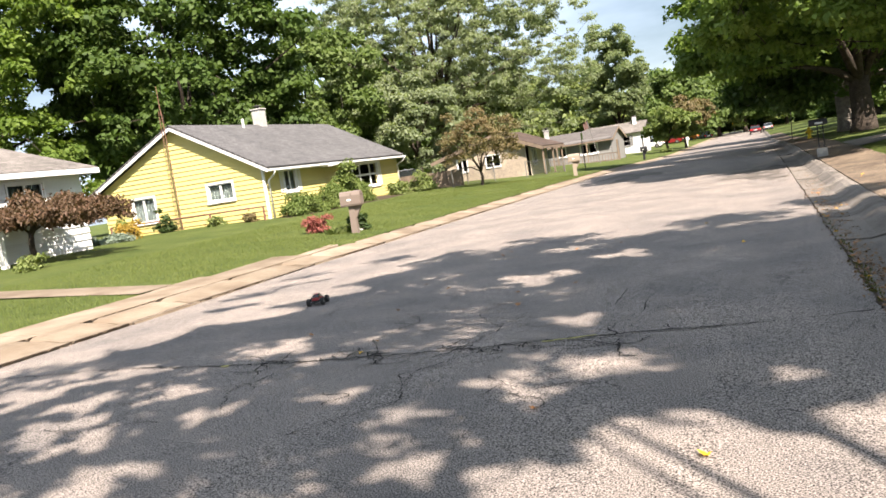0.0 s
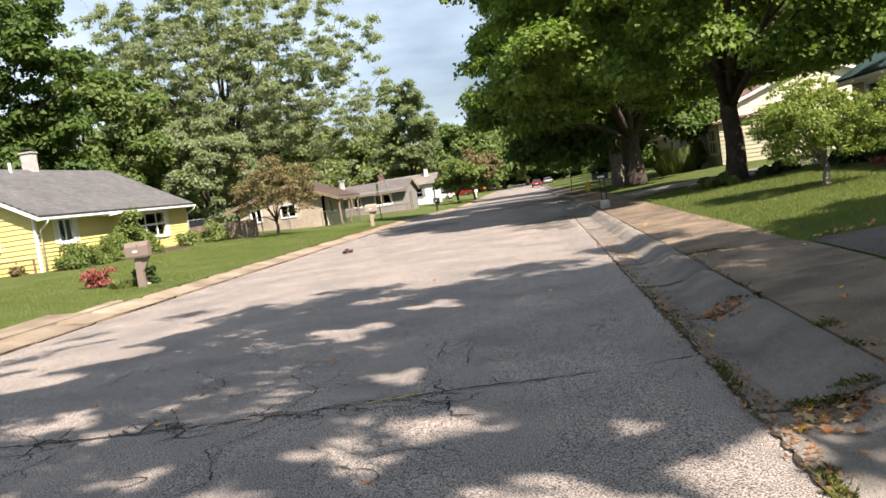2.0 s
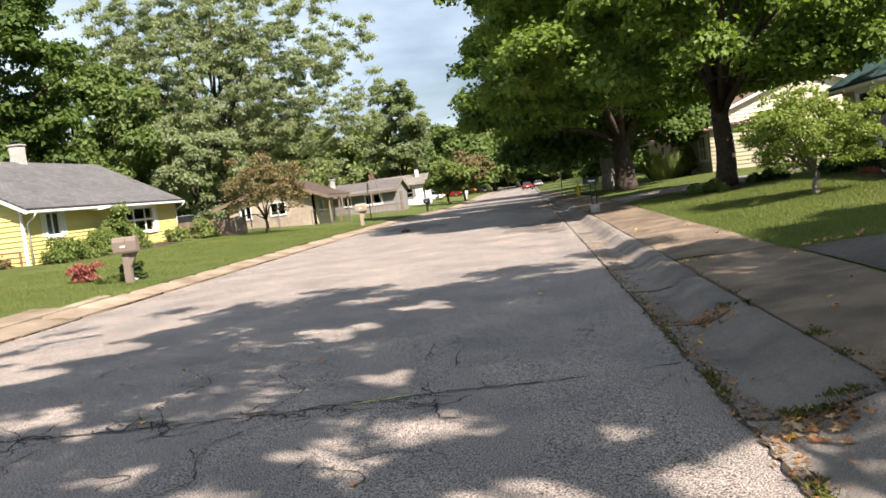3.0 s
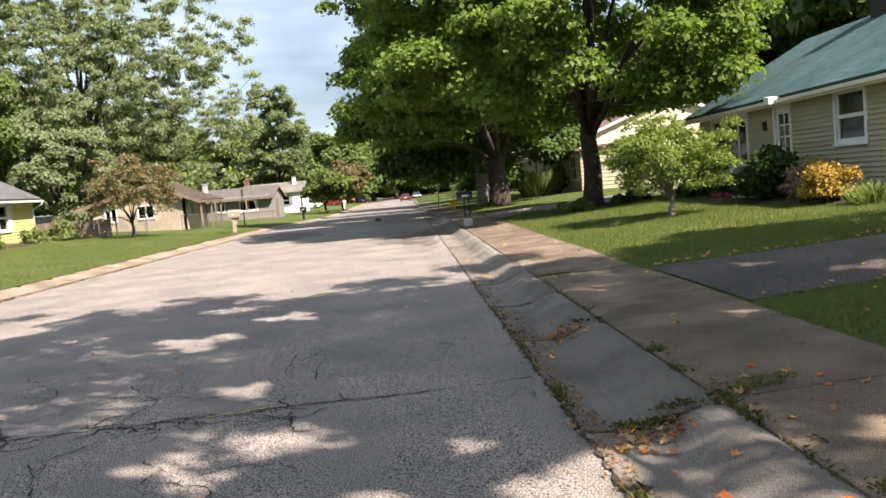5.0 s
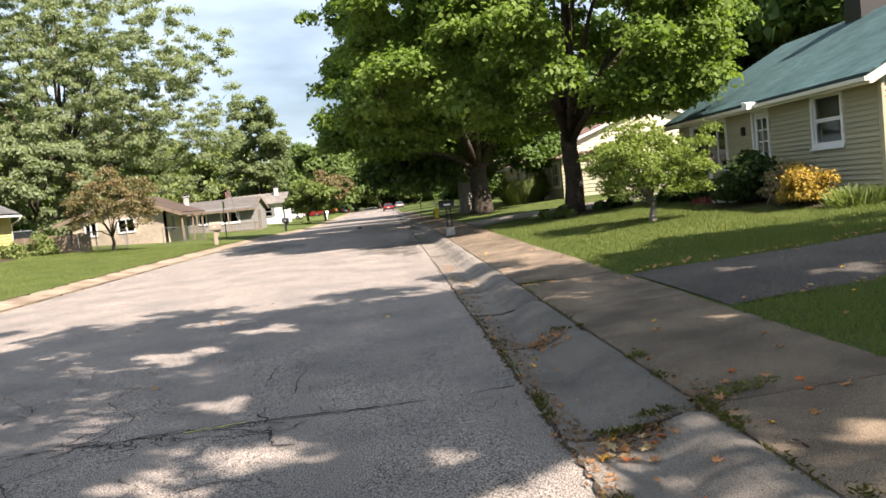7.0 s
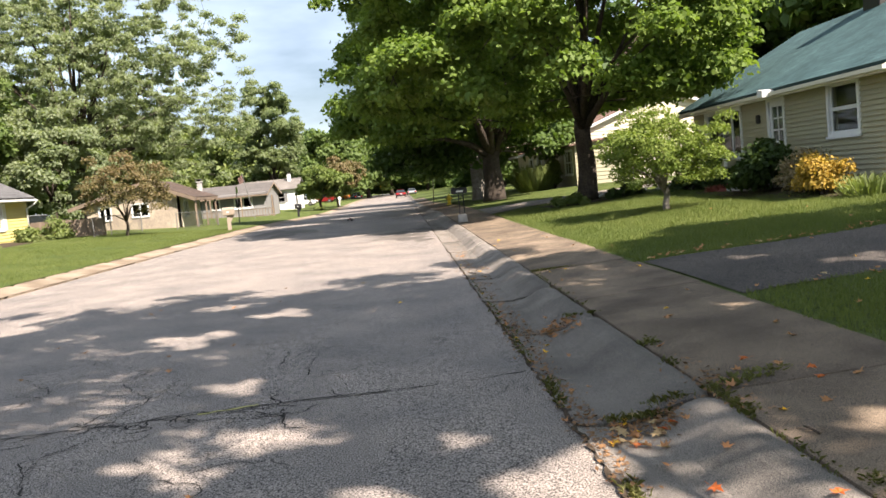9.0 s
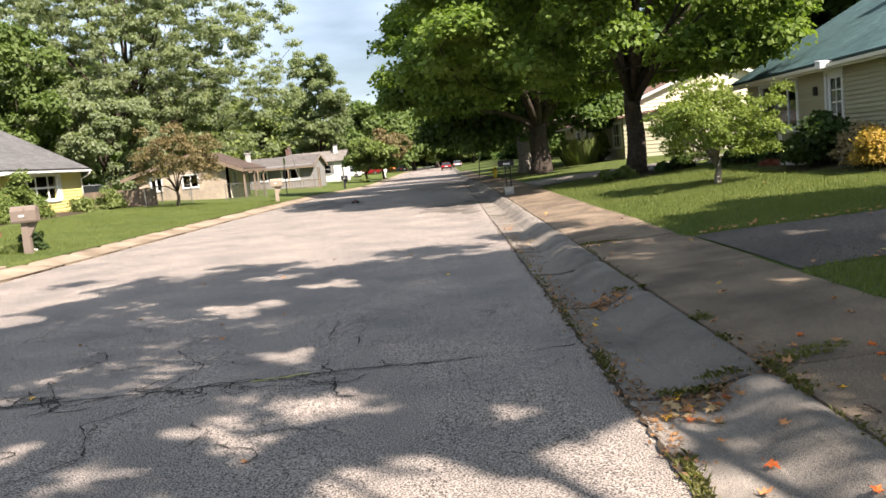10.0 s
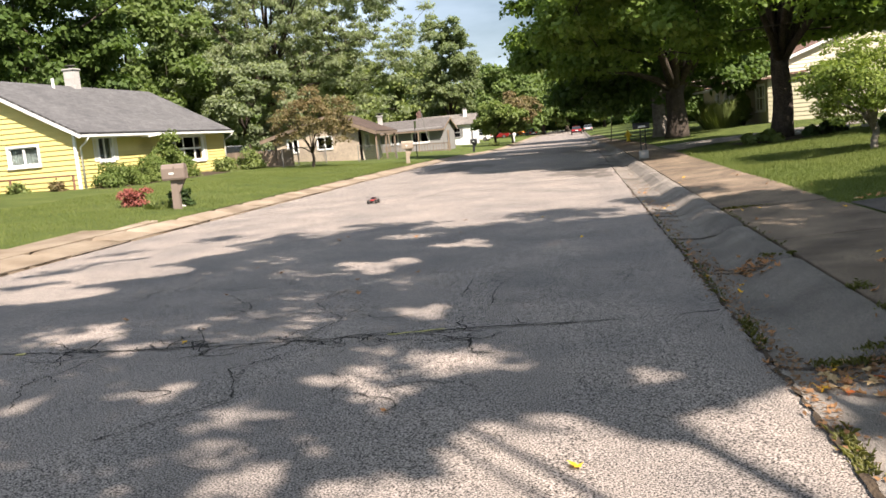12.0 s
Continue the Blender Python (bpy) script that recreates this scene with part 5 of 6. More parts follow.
solid(bm, [(-a, b, 3.4 - 0.3 * a) for a, b in prof] + [(-a, b, 4.05 - 0.5 * a) for a, b in prof[::-1]], [(-a, b + 0.015, 3.4 - 0.3 * a) for a, b in prof] + [(-a, b + 0.015, 4.05 - 0.5 * a) for a, b in prof[::-1]])
part("flag", bm, M["flag"], fp, "faded red cloth")

# fences


def wire_fence(name, p, q, high, gap, label, mat_post="steel", stout=1.0):
    a, b = Vector(p), Vector(q)
    t = thing(name, Matrix.Translation(a), label, "fence")
    run = b - a
    n = max(1, round(run.length / gap))
    for k in range(n + 1):
        bm = bmesh.new()
        s = run * (k / n)
        tube(bm, [s + Vector((0, 0, -0.1)), s + Vector((0, 0, high))], [0.03 * stout, 0.03 * stout], 7)
        part("post", bm, M[mat_post], t)
    bm = bmesh.new()
    tube(bm, [Vector((0, 0, high)), run + Vector((0, 0, high))], [0.02 * stout, 0.02 * stout], 6)
    part("top_rail", bm, M[mat_post], t)
    bm = bmesh.new()
    step = 0.11
    m = int(run.length / step)
    for k in range(m):
        for z0, z1 in ((0.03, high - 0.02), (high - 0.02, 0.03)):
            s, e = run * (k * step / run.length), run * min(1, (k * step + (high - 0.05) * 0.8) / run.length)
            tube(bm, [s + Vector((0, 0, z0)), e + Vector((0, 0, z1))], [0.0028, 0.0028], 3, False)
    tagged(part("wire_mesh", bm, M[mat_post], t), kind="stuff")
    return t


wire_fence("chain_link_fence", (-27.0, 29.7, 0.62), (-19.0, 29.7, 0.55), 0.66, 2.3, "low rusty wire fence before the yellow gable", mat_post="rust", stout=1.6)
wire_fence("chain_link_fence", (-15.6, 43.6, 0.32), (-15.0, 49.6, 0.28), 1.15, 2.0, "grey chain-link fence before the stone house")
wire_fence("chain_link_fence", (-13.2, 50.4, 0.15), (-12.0, 56.0, 0.0), 1.1, 2.4, "grey chain-link fence along the stone house's porch")
bf = thing("board_fence", pose(-24.2, 45.3, 0.55), "weathered brown board fence between the houses", "fence")
me = None
for k in range(66):
    bm = bmesh.new()
    if me is None:
        solid(bm, [(0.0, 0, -0.3), (0.125, 0, -0.3), (0.125, 0, 1.1), (0.0, 0, 1.1)], [(0.0, 0.02, -0.3), (0.125, 0.02, -0.3), (0.125, 0.02, 1.1), (0.0, 0.02, 1.1)])
        me = mesh_of("slat", bm, M["wood"])
    else:
        bm.free()
    ob = new("slat", me)
    ob.parent = bf
    ob.location = (k * 0.132, -0.2 * k / 66, random.uniform(-0.03, 0.03) - 0.22 * k / 66)
for z in (0.2, 0.8):
    bm = bmesh.new()
    tube(bm, [(0, 0.05, z), (8.7, -0.15, z - 0.22)], [0.04, 0.04], 4)
    part("rail", bm, M["wood"], bf)

# grey porch rail before the low grey house
pr = thing("porch_railing", pose(-22.6, 87.4, -0.4), "weathered brown porch railing", "railing")
for z in (0.25, 0.95):
    bm = bmesh.new()
    box(bm, 0, 9.6, -0.04, 0.04, z, z + 0.07)
    part("rail", bm, M["wood"], pr)
for k in range(33):
    bm = bmesh.new()
    box(bm, k * 0.3, k * 0.3 + 0.05, -0.03, 0.03, -0.1, 0.95)
    part("baluster", bm, M["wood"], pr)
for k in range(4):
    bm = bmesh.new()
    box(bm, k * 3.15, k * 3.15 + 0.12, -0.06, 0.06, -0.1, 2.3)
    part("porch_post", bm, M["wood"], pr)

# ---- parked vehicles ----


def vehicle(m, paint, label, category="car", pickup=False):
    """A parked car, its nose along +y, on the ground at z = 0."""
    t = thing("pickup_truck" if pickup else "car", m, label, category)
    bm = bmesh.new()
    prof = [(-2.2, 0.35), (-2.25, 0.62), (-2.15, 0.92), (-1.0, 0.98), (1.0, 0.95), (1.95, 0.82), (2.2, 0.62), (2.22, 0.36), (1.9, 0.26), (-1.9, 0.26)]
    secs = []
    for x, k in ((-0.88, 0.93), (-0.80, 1.0), (0.80, 1.0), (0.88, 0.93)):
        secs.append([bm.verts.new((x, y * (0.985 if k < 1 else 1), 0.60 + (z - 0.60) * k)) for y, z in prof])
    for a, b in zip(secs, secs[1:]):
        for k in range(len(prof)):
            bm.faces.new((a[k], a[(k + 1) % len(prof)], b[(k + 1) % len(prof)], b[k]))
    bm.faces.new(secs[0][::-1]), bm.faces.new(secs[-1])
    part("body", bm, paint, t)
    cab = [(-0.3, 0.96), (-0.2, 1.62), (0.7, 1.62), (1.25, 0.95)] if pickup else [(-1.75, 0.96), (-1.25, 1.42), (0.25, 1.45), (1.05, 0.94)]
    bm = bmesh.new()
    solid(bm, [(-0.82 + (0.14 if z > 1.2 else 0), y, z) for y, z in cab], [(0.82 - (0.14 if z > 1.2 else 0), y, z) for y, z in cab])
    c = part("cabin", bm, M["car_glass"], t, "tinted windows")
    bm = bmesh.new()
    box(bm, -0.68, 0.68, cab[1][0] - 0.03, cab[2][0] + 0.03, cab[1][1] - 0.01, cab[1][1] + 0.04, 0.015)
    part("roof", bm, paint, c)
    for y in (-1.35, 1.4):
        for x in (-0.86, 0.86):
            bm = bmesh.new()
            tube(bm, [(x - 0.1, y, 0.32), (x + 0.1, y, 0.32)], [0.32, 0.32], 18)
            wl_ = part("wheel", bm, M["rubber"], t)
            bm = bmesh.new()
            tube(bm, [(x - 0.105, y, 0.32), (x + 0.105, y, 0.32)], [0.19, 0.19], 12)
            part("rim", bm, M["steel"], wl_)
    for x in (-0.7, 0.7):
        bm = bmesh.new()
        box(bm, x - 0.14, x + 0.14, -2.27, -2.18, 0.68, 0.86, 0.01)
        part("tail_lamp", bm, M["lamp_red"], t)
        bm = bmesh.new()
        box(bm, x - 0.15, x + 0.15, 2.10, 2.22, 0.60, 0.74, 0.01)
        part("headlamp", bm, M["chrome"], t)
    bm = bmesh.new()
    box(bm, -0.85, 0.85, -2.32, -2.2, 0.36, 0.56, 0.03)
    part("bumper", bm, M["car_black"], t)
    bm = bmesh.new()
    box(bm, -0.26, 0.26, -2.275, -2.25, 0.62, 0.74)
    part("plate", bm, M["plaque"], t)
    return t


vehicle(pose(0.1, 158, dip(158)), M["car_red"], "dark red car parked at the kerb far down the street")
vehicle(pose(-14.5, 160, land(-14, 160), 0, 0, 82), M["car_red"], "dark red car parked broadside in a far drive")
vehicle(pose(-12.8, 176, land(-13, 176), 0, 0, 70), M["car_orange"], "orange pickup truck parked beside the far trees", "truck", True)
vehicle(pose(-9.6, 186, dip(186), 0, 0, 15), M["car_black"], "black pickup truck parked far down the street", "truck", True)
vehicle(pose(-15.5, 136, land(-15, 136), 0, 0, 80), M["car_white"], "white car half hidden by the small tree")
vehicle(pose(2.4, 176, dip(176)), M["car_silver"], "silver car parked behind the red one")
vehicle(pose(-21.2, 48.2, 0.45, 0, 0, 95), M["car_silver"], "silver car parked behind the board fence")

# ---- shrubs and beds ----
random.seed(12)
for k, (sy, sh, sd) in enumerate([(31.0, 1.15, 0.6), (32.0, 0.85, 0.6), (32.9, 0.95, 0.6), (33.8, 0.9, 0.65), (34.7, 1.2, 0.65), (37.0, 1.2, 0.6)]):
    shrub("shrub", -18.2, sy, 0.42, 0.8, 0.95, sh * 1.15, M["shrub"], 4200, 0.052, 100 + k, "leafy green foundation shrub against the yellow wall", group="foundation shrubs")
shrub("tall_shrub", -18.0, 35.8, 0.44, 0.85, 0.95, 2.3, M["shrub"], 6500, 0.075, 110, "tall leafy green shrub reaching the yellow house's eave", 26)
shrub("shrub", -17.9, 41.5, 0.42, 0.8, 1.0, 1.0, M["pale_leaf"], 2000, 0.08, 111, "loose light green shrub below the wide window")
shrub("shrub", -17.4, 43.6, 0.40, 0.9, 1.2, 1.1, M["pale_leaf"], 2200, 0.08, 112, "loose light green shrub at the yellow house's corner")
shrub("shrub", -25.9, 29.3, 0.62, 0.45, 0.45, 1.2, M["shrub"], 1500, 0.06, 113, "small cone-shaped evergreen by the fence")
shrub("shrub", -23.6, 29.0, 0.58, 0.55, 0.5, 1.15, M["dark_shrub"], 1800, 0.06, 114, "dark evergreen shrub by the yellow gable")
shrub("shrub", -21.0, 29.2, 0.5, 0.5, 0.4, 0.7, M["pale_leaf"], 900, 0.06, 115, "weedy plants along the wire fence")
shrub("shrub", -19.6, 29.4, 0.48, 0.4, 0.4, 0.6, M["rust_leaf"], 700, 0.06, 116, "dry plants along the wire fence")
shrub("juniper", -23.6, 25.6, 0.62, 2.0, 0.9, 0.45, M["blue_shrub"], 3200, 0.06, 117, "low blue-green juniper spreading over the bed", 22, "shrub")
shrub("shrub", -23.2, 26.5, 0.65, 0.6, 0.6, 0.75, M["yellow_shrub"], 1000, 0.06, 118, "yellowish low shrub behind the juniper")
shrub("shrub", -18.9, 17.4, 0.52, 0.55, 0.55, 0.4, M["pale_leaf"], 800, 0.07, 119, "pale tufted plant at the lawn's edge")
tree("japanese_maple", -21.1, 19.7, land(-21.1, 19.7), 0.95, 0.09, (0.7, -0.3, 1.12, 2.5, 2.2, 0.66), M["bronze_leaf"], M["bark"], 20000, 0.06, 45, "low domed bronze-red Japanese maple before the white house", limbs=11, n_clumps=110, clump=0.36, low=-0.3, hang=0.5, core=0.3)
shrub("shrub", 9.45, 21.2, 0.5, 0.85, 1.0, 1.35, M["dark_shrub"], 5600, 0.075, 120, "dark green rounded shrub under the window", 20)
shrub("shrub", 9.5, 22.3, 0.5, 0.7, 0.7, 1.15, M["dark_shrub"], 4200, 0.075, 121, "dark green rounded shrub beside the doorstep", 16)
shrub("shrub", 9.3, 19.0, 0.5, 0.75, 0.8, 1.0, M["dry_shrub"], 5200, 0.04, 122, "tan flowering shrub gone dry", 16)
shrub("shrub", 9.2, 17.95, 0.5, 0.7, 0.65, 0.95, M["yellow_shrub"], 5200, 0.042, 123, "golden yellow shrub at the house's corner", 16)
shrub("shrub", 9.7, 25.4, 0.5, 0.6, 0.9, 1.1, M["dark_shrub"], 1700, 0.09, 125, "dark broad-leaved plant under the picture window", 14)
shrub("shrub", 9.6, 27.3, 0.5, 0.6, 0.9, 0.7, M["dark_shrub"], 1200, 0.09, 126, "low dark plant under the picture window", 12)
shrub("evergreen", 10.1, 54.4, land(10, 54), 0.62, 0.7, 2.5, M["shrub"], 2600, 0.09, 128, "upright clipped evergreen beside the house wing", 20)
for k, (hx, hy) in enumerate([(5.5, 28.9), (6.1, 28.7), (7.6, 28.9), (8.2, 29.4)]):
    shrub("hosta", hx, hy, land(hx, hy), 0.45, 0.45, 0.38, M["pale_leaf"] if k < 2 else M["dark_shrub"], 260, 0.16, 130 + k, "broad-leaved hosta at the foot of the maple", 6, "plant", "hostas")
shrub("shrub", -9.9, 103.2, land(-9.9, 103), 0.8, 0.8, 0.5, M["pale_leaf"], 500, 0.1, 136, "low plants round the small street tree")

# red grass, stones and tuft beside the taupe mailbox


def grass_clump(name, x, y, z, r, high, count, material, seed, label, category="grass clump"):
    t = thing(name, pose(x, y, z), label, category)
    g_ = np.random.default_rng(seed)
    a, d = g_.random(count) * 6.283, np.sqrt(g_.random(count)) * r * 0.75
    root = np.stack([np.cos(a) * d, np.sin(a) * d, np.full(count, -0.02)], 1)
    b_ = a + g_.normal(size=count) * 1.2
    out = np.stack([np.cos(b_), np.sin(b_), 0 * a], 1)
    h = high * (0.3 + 0.8 * g_.random(count))[:, None]
    mid = root * [1.25, 1.25, 1] + out * (r * 0.18 * g_.random(count))[:, None] + [0, 0, 1] * h * 0.65
    tip = mid + out * (r * 0.35 * g_.random(count))[:, None] + [0, 0, 1] * h * 0.25
    side = np.stack([-np.sin(a), np.cos(a), 0 * a], 1) * 0.012
    v = np.stack([root - side, root + side, mid + side, tip, mid - side], 1).reshape(-1, 3)
    ob = new("tuft", raw_mesh("tuft", v, np.arange(count * 5).reshape(-1, 5), material))
    ob.parent = t
    return t


shrub("red_grass", -12.3, 22.1, 0.18, 0.40, 0.40, 0.72, M["red_shrub"], 2600, 0.036, 140, "rounded clump of russet-red ornamental grass on the lawn", 16, "grass clump")
shrub("grass_clump", -10.85, 21.95, 0.12, 0.38, 0.42, 0.55, M["dark_shrub"], 1000, 0.055, 141, "dark green grass tuft behind the mailbox", 10, "grass clump")
grass_clump("grass_clump", -11.3, 21.4, 0.16, 0.4, 0.3, 500, M["pale_leaf"], 5, "pale low tuft beside the mailbox")
grass_clump("grass_clump", 9.5, 16.5, 0.5, 0.75, 0.5, 420, M["pale_leaf"], 124, "light green grassy clump at the house corner")
grass_clump("ornamental_grass", 8.9, 55.0, land(8.9, 55), 1.5, 1.9, 2600, M["pale_leaf"], 6, "tall arching clump of ornamental grass")
for k in range(5):
    bm = bmesh.new()
    bmesh.ops.create_icosphere(bm, subdivisions=2, radius=0.13)
    for v in bm.verts:
        v.co *= 0.8 + 0.35 * noise.noise(v.co * 9 + Vector((k * 7, 0, 0)))
        v.co.z *= 0.65
    ob = new("stone", mesh_of("stone", bm, M["block"], True))
    ob.matrix_basis = pose(-11.75 + 0.24 * k, 21.7 - 0.12 * (k % 2), 0.20)
    tagged(ob, "pale rounded stone in the mailbox bed", "stone", "bed stones")
for k in range(9):
    bm = bmesh.new()
    bmesh.ops.create_icosphere(bm, subdivisions=2, radius=0.16)
    for v in bm.verts:
        v.co *= 0.8 + 0.35 * noise.noise(v.co * 7 + Vector((k * 5, 3, 0)))
        v.co.z *= 0.6
    ob = new("stone", mesh_of("stone", bm, M["block"], True))
    ob.matrix_basis = pose(7.3 + 0.4 * k, 31.5 + 0.5 * math.sin(k * 1.7), land(7.3 + 0.4 * k, 31) + 0.03)
    tagged(ob, "grey edging stone behind the maple", "stone", "edging stones")
# small things by the doorstep
gs = thing("garden_stake", pose(9.55, 24.2, 0.5), "small white plaque on a stake beside the doorstep", "garden sign")
bm = bmesh.new()
tube(bm, [(0, 0, -0.1), (0, 0, 0.75)], [0.02, 0.02], 6)
part("stake", bm, M["dark_iron"], gs)
bm = bmesh.new()
box(bm, -0.02, 0.0, -0.1, 0.1, 0.72, 0.88, 0.005)
part("plaque", bm, M["plaque"], gs)
for k, (bx, by, c1) in enumerate([(9.4, 23.9, "red_shrub"), (9.3, 24.6, "red_shrub")]):
    grass_clump("flower_clump", bx, by, 0.48, 0.3, 0.28, 160, M[c1], 20 + k, "small pink-red flowers by the doorstep", "flowers")
# mulch round the maple and beds
for name, cx, cy, rx_, ry_, lab in [("mulch_bed", 6.75, 30.0, 1.9, 1.5, "dark mulch ring round the maple"), ("mulch_bed", 9.55, 21.0, 1.05, 4.8, "dark soil bed along the green house"), ("mulch_bed", -18.3, 37.0, 1.0, 7.4, "dark soil bed along the yellow house")]:
    v, f = [], []
    for r_ in range(4):
        for k in range(28):
            a = 2 * math.pi * k / 28
            q = (r_ / 3) * (1 + 0.08 * math.sin(5 * a + cx))
            px_, py_ = cx + rx_ * q * math.cos(a), cy + ry_ * q * math.sin(a)
            v.append((px_, py_, land(px_, py_) + 0.012 + 0.05 * (1 - r_ / 3)))
    for r_ in range(3):
        for k in range(28):
            f.append((r_ * 28 + k, r_ * 28 + (k + 1) % 28, (r_ + 1) * 28 + (k + 1) % 28, (r_ + 1) * 28 + k))
    tagged(new(name, raw_mesh(name, np.array(v), np.array(f), M["soil"])), lab, "flower bed", kind="structure")

# concrete walks: second drive past the mailbox stand, and the path over the left lawn


def strip(name, pts_a, pts_b, material, lift, label, category):
    v = [(x, y, land(x, y) + lift) for x, y in pts_a] + [(x, y, land(x, y) + lift) for x, y in pts_b]
    n = len(pts_a)
    f = [(k, k + 1, n + k + 1, n + k) for k in range(n - 1)]
    tagged(new(name, raw_mesh(name, np.array(v), np.array(f), material)), label, category, kind="structure")


strip("driveway", [(3.3, 31.0), (5.0, 32.6), (8, 33.6), (12, 34.2), (18, 34.6)], [(3.3, 36.5), (5.0, 37.0), (8, 37.2), (12, 37.4), (18, 37.6)], M["concrete"], 0.03, "pale concrete driveway beyond the maple", "driveway")
strip("garden_path", [(-10.9, 12.3), (-13, 12.5), (-16, 12.7), (-21.8, 13.0)], [(-10.9, 13.3), (-13, 13.45), (-16, 13.65), (-21.8, 13.95)], M["walk_l"], 0.025, "tan concrete path across the lawn to the white house", "path")

# ---- marks, cracks, weeds and fallen leaves on the street ----


def ribbon(name, pts, wide, material, label, seed, lift=0.006, kind="structure"):
    """A crooked flat seam lying on the street."""
    r = random.Random(seed)
    v, f = [], []
    fine = []
    for (x0, y0), (x1, y1) in zip(pts, pts[1:]):
        n = max(2, int(math.hypot(x1 - x0, y1 - y0) / 0.07))
        for k in range(n):
            s = k / n
            fine.append((x0 + (x1 - x0) * s + r.uniform(-.02, .02), y0 + (y1 - y0) * s + r.uniform(-.025, .025)))
    for k, (x, y) in enumerate(fine):
        x2, y2 = fine[min(k + 1, len(fine) - 1)]
        x1, y1 = fine[max(k - 1, 0)]
        d = Vector((x2 - x1, y2 - y1)).normalized()
        w = wide * r.uniform(0.25, 1.0)
        for s in (-1, 1):
            px_, py_ = x - d.y * s * w / 2, y + d.x * s * w / 2
            v.append((px_, py_, road_z(px_, py_) + lift))
    f = [(2 * k, 2 * k + 1, 2 * k + 3, 2 * k + 2) for k in range(len(fine) - 1)]
    return tagged(new(name, raw_mesh(name, np.array(v), np.array(f), material)), label, "crack", kind=kind)


ribbon("road_crack", [(0.95, 6.75), (-0.2, 6.6), (-1.4, 6.52), (-2.3, 6.35), (-3.2, 6.28), (-4.0, 6.30), (-4.9, 6.38), (-6.2, 6.6), (-8.8, 6.7)], 0.035, M["crack"], "long dark crooked crack across the street", 1)
for k, pts in enumerate([[(-2.4, 6.35), (-2.2, 7.1), (-2.7, 7.9), (-2.5, 8.6)], [(-3.1, 6.3), (-3.5, 7.0), (-3.3, 7.8), (-3.9, 8.6)], [(-2.0, 6.4), (-2.6, 5.6), (-2.3, 4.9), (-2.9, 4.2)],
                         [(-0.92, 7.4), (-0.95, 7.9), (-0.9, 8.5)], [(-1.25, 8.0), (-1.22, 8.7)], [(-3.9, 6.3), (-4.1, 5.4), (-3.8, 4.8)]]):
    ribbon("road_crack", pts, 0.016, M["crack"], "thin dark branching crack in the asphalt", 30 + k)
# crazing: short crooked hairlines that branch off the long crack and off one another
rc_ = random.Random(5)
cv, cf = [], []
ends = [(-4.4 + 3.6 * k / 40, 6.33 + 0.1 * math.sin(k)) for k in range(40)] + [(rc_.uniform(-5, 0.3), rc_.uniform(4.3, 9.5)) for k in range(46)]
for k, (x, y) in enumerate(ends):
    a = rc_.uniform(0, 2 * math.pi)
    wide = rc_.uniform(0.004, 0.009) if k >= 40 else rc_.uniform(0.006, 0.013)
    for step in range(rc_.randint(6, 15)):
        a += rc_.gauss(0, 0.55)
        w = wide * rc_.uniform(0.4, 1.0)
        nx, ny = -math.sin(a) * w, math.cos(a) * w
        cv += [(x + nx, y + ny, road_z(x, y) + 0.005), (x - nx, y - ny, road_z(x, y) + 0.005)]
        if step:
            b = len(cv)
            cf.append((b - 4, b - 3, b - 1, b - 2))
        x, y = x + 0.055 * math.cos(a), y + 0.05 * math.sin(a)
tagged(new("crazing", raw_mesh("crazing", np.array(cv), np.array(cf), M["crack"])), "fine crazed hairline cracks in the worn asphalt", "cracks", kind="stuff")
ribbon("seam", [(1.0, 2.5), (1.0, 6), (1.0, 10), (1.01, 18), (1.02, 30), (1.02, 48)], 0.05, M["soil"], "dirty seam between asphalt and gutter", 60, 0.009)
ribbon("seam", [(-8.9 + inward(yy), yy) for yy in range(4, 64, 4)], 0.07, M["soil"], "dirty seam between asphalt and gutter", 63, 0.045)
ribbon("seam", [(-9.78 + inward(yy), yy) for yy in range(4, 64, 4)], 0.06, M["soil"], "weedy seam behind the low gutter", 64, 0.150)
ribbon("paint_mark", [(-1.65, 6.44), (-1.15, 6.56)], 0.05, M["paint_y"], "faded yellow paint streak on the asphalt", 61, 0.009)
ribbon("paint_mark", [(-4.86, 6.35), (-4.70, 6.38)], 0.07, M["paint_y"], "small bright yellow paint dab on the asphalt", 62, 0.010)


def blot(name, cx, cy, rx_, ry_, material, label, seed, lift=0.004):
    v = [(cx, cy, road_z(cx, cy) + lift)]
    for k in range(40):
        a = 2 * math.pi * k / 40
        q = 1 + 0.25 * math.sin(3 * a + seed) + 0.15 * math.sin(7 * a + 2 * seed)
        x, y = cx + rx_ * q * math.cos(a), cy + ry_ * q * math.sin(a)
        v.append((x, y, road_z(x, y) + lift))
    f = [(0, 1 + k, 1 + (k + 1) % 40) for k in range(40)]
    tagged(new(name, raw_mesh(name, np.array(v), np.array(f), material)), label, "stain", kind="structure")


for k, (bx, by, rx_, ry_) in enumerate([(0.2, 25.2, 0.5, 0.7), (-0.4, 26.3, 0.55, 0.9), (0.4, 27.2, 0.45, 1.0), (-0.2, 28.6, 0.5, 0.9), (0.55, 23.9, 0.25, 0.6), (0.7, 29.4, 0.25, 0.9)]):
    blot("dirt_patch", bx, by, rx_, ry_, M["tar"], "dark dirty patch near the gutter", 1 + k * 1.7, 0.004 + 0.0012 * k)
blot("tar_patch", -4.6, 36.0, 0.9, 3.2, M["tar"], "dark patched asphalt", 2)
blot("tar_patch", -5.8, 38.5, 0.6, 2.6, M["tar"], "dark patched asphalt", 3, 0.006)

# weeds in the seams


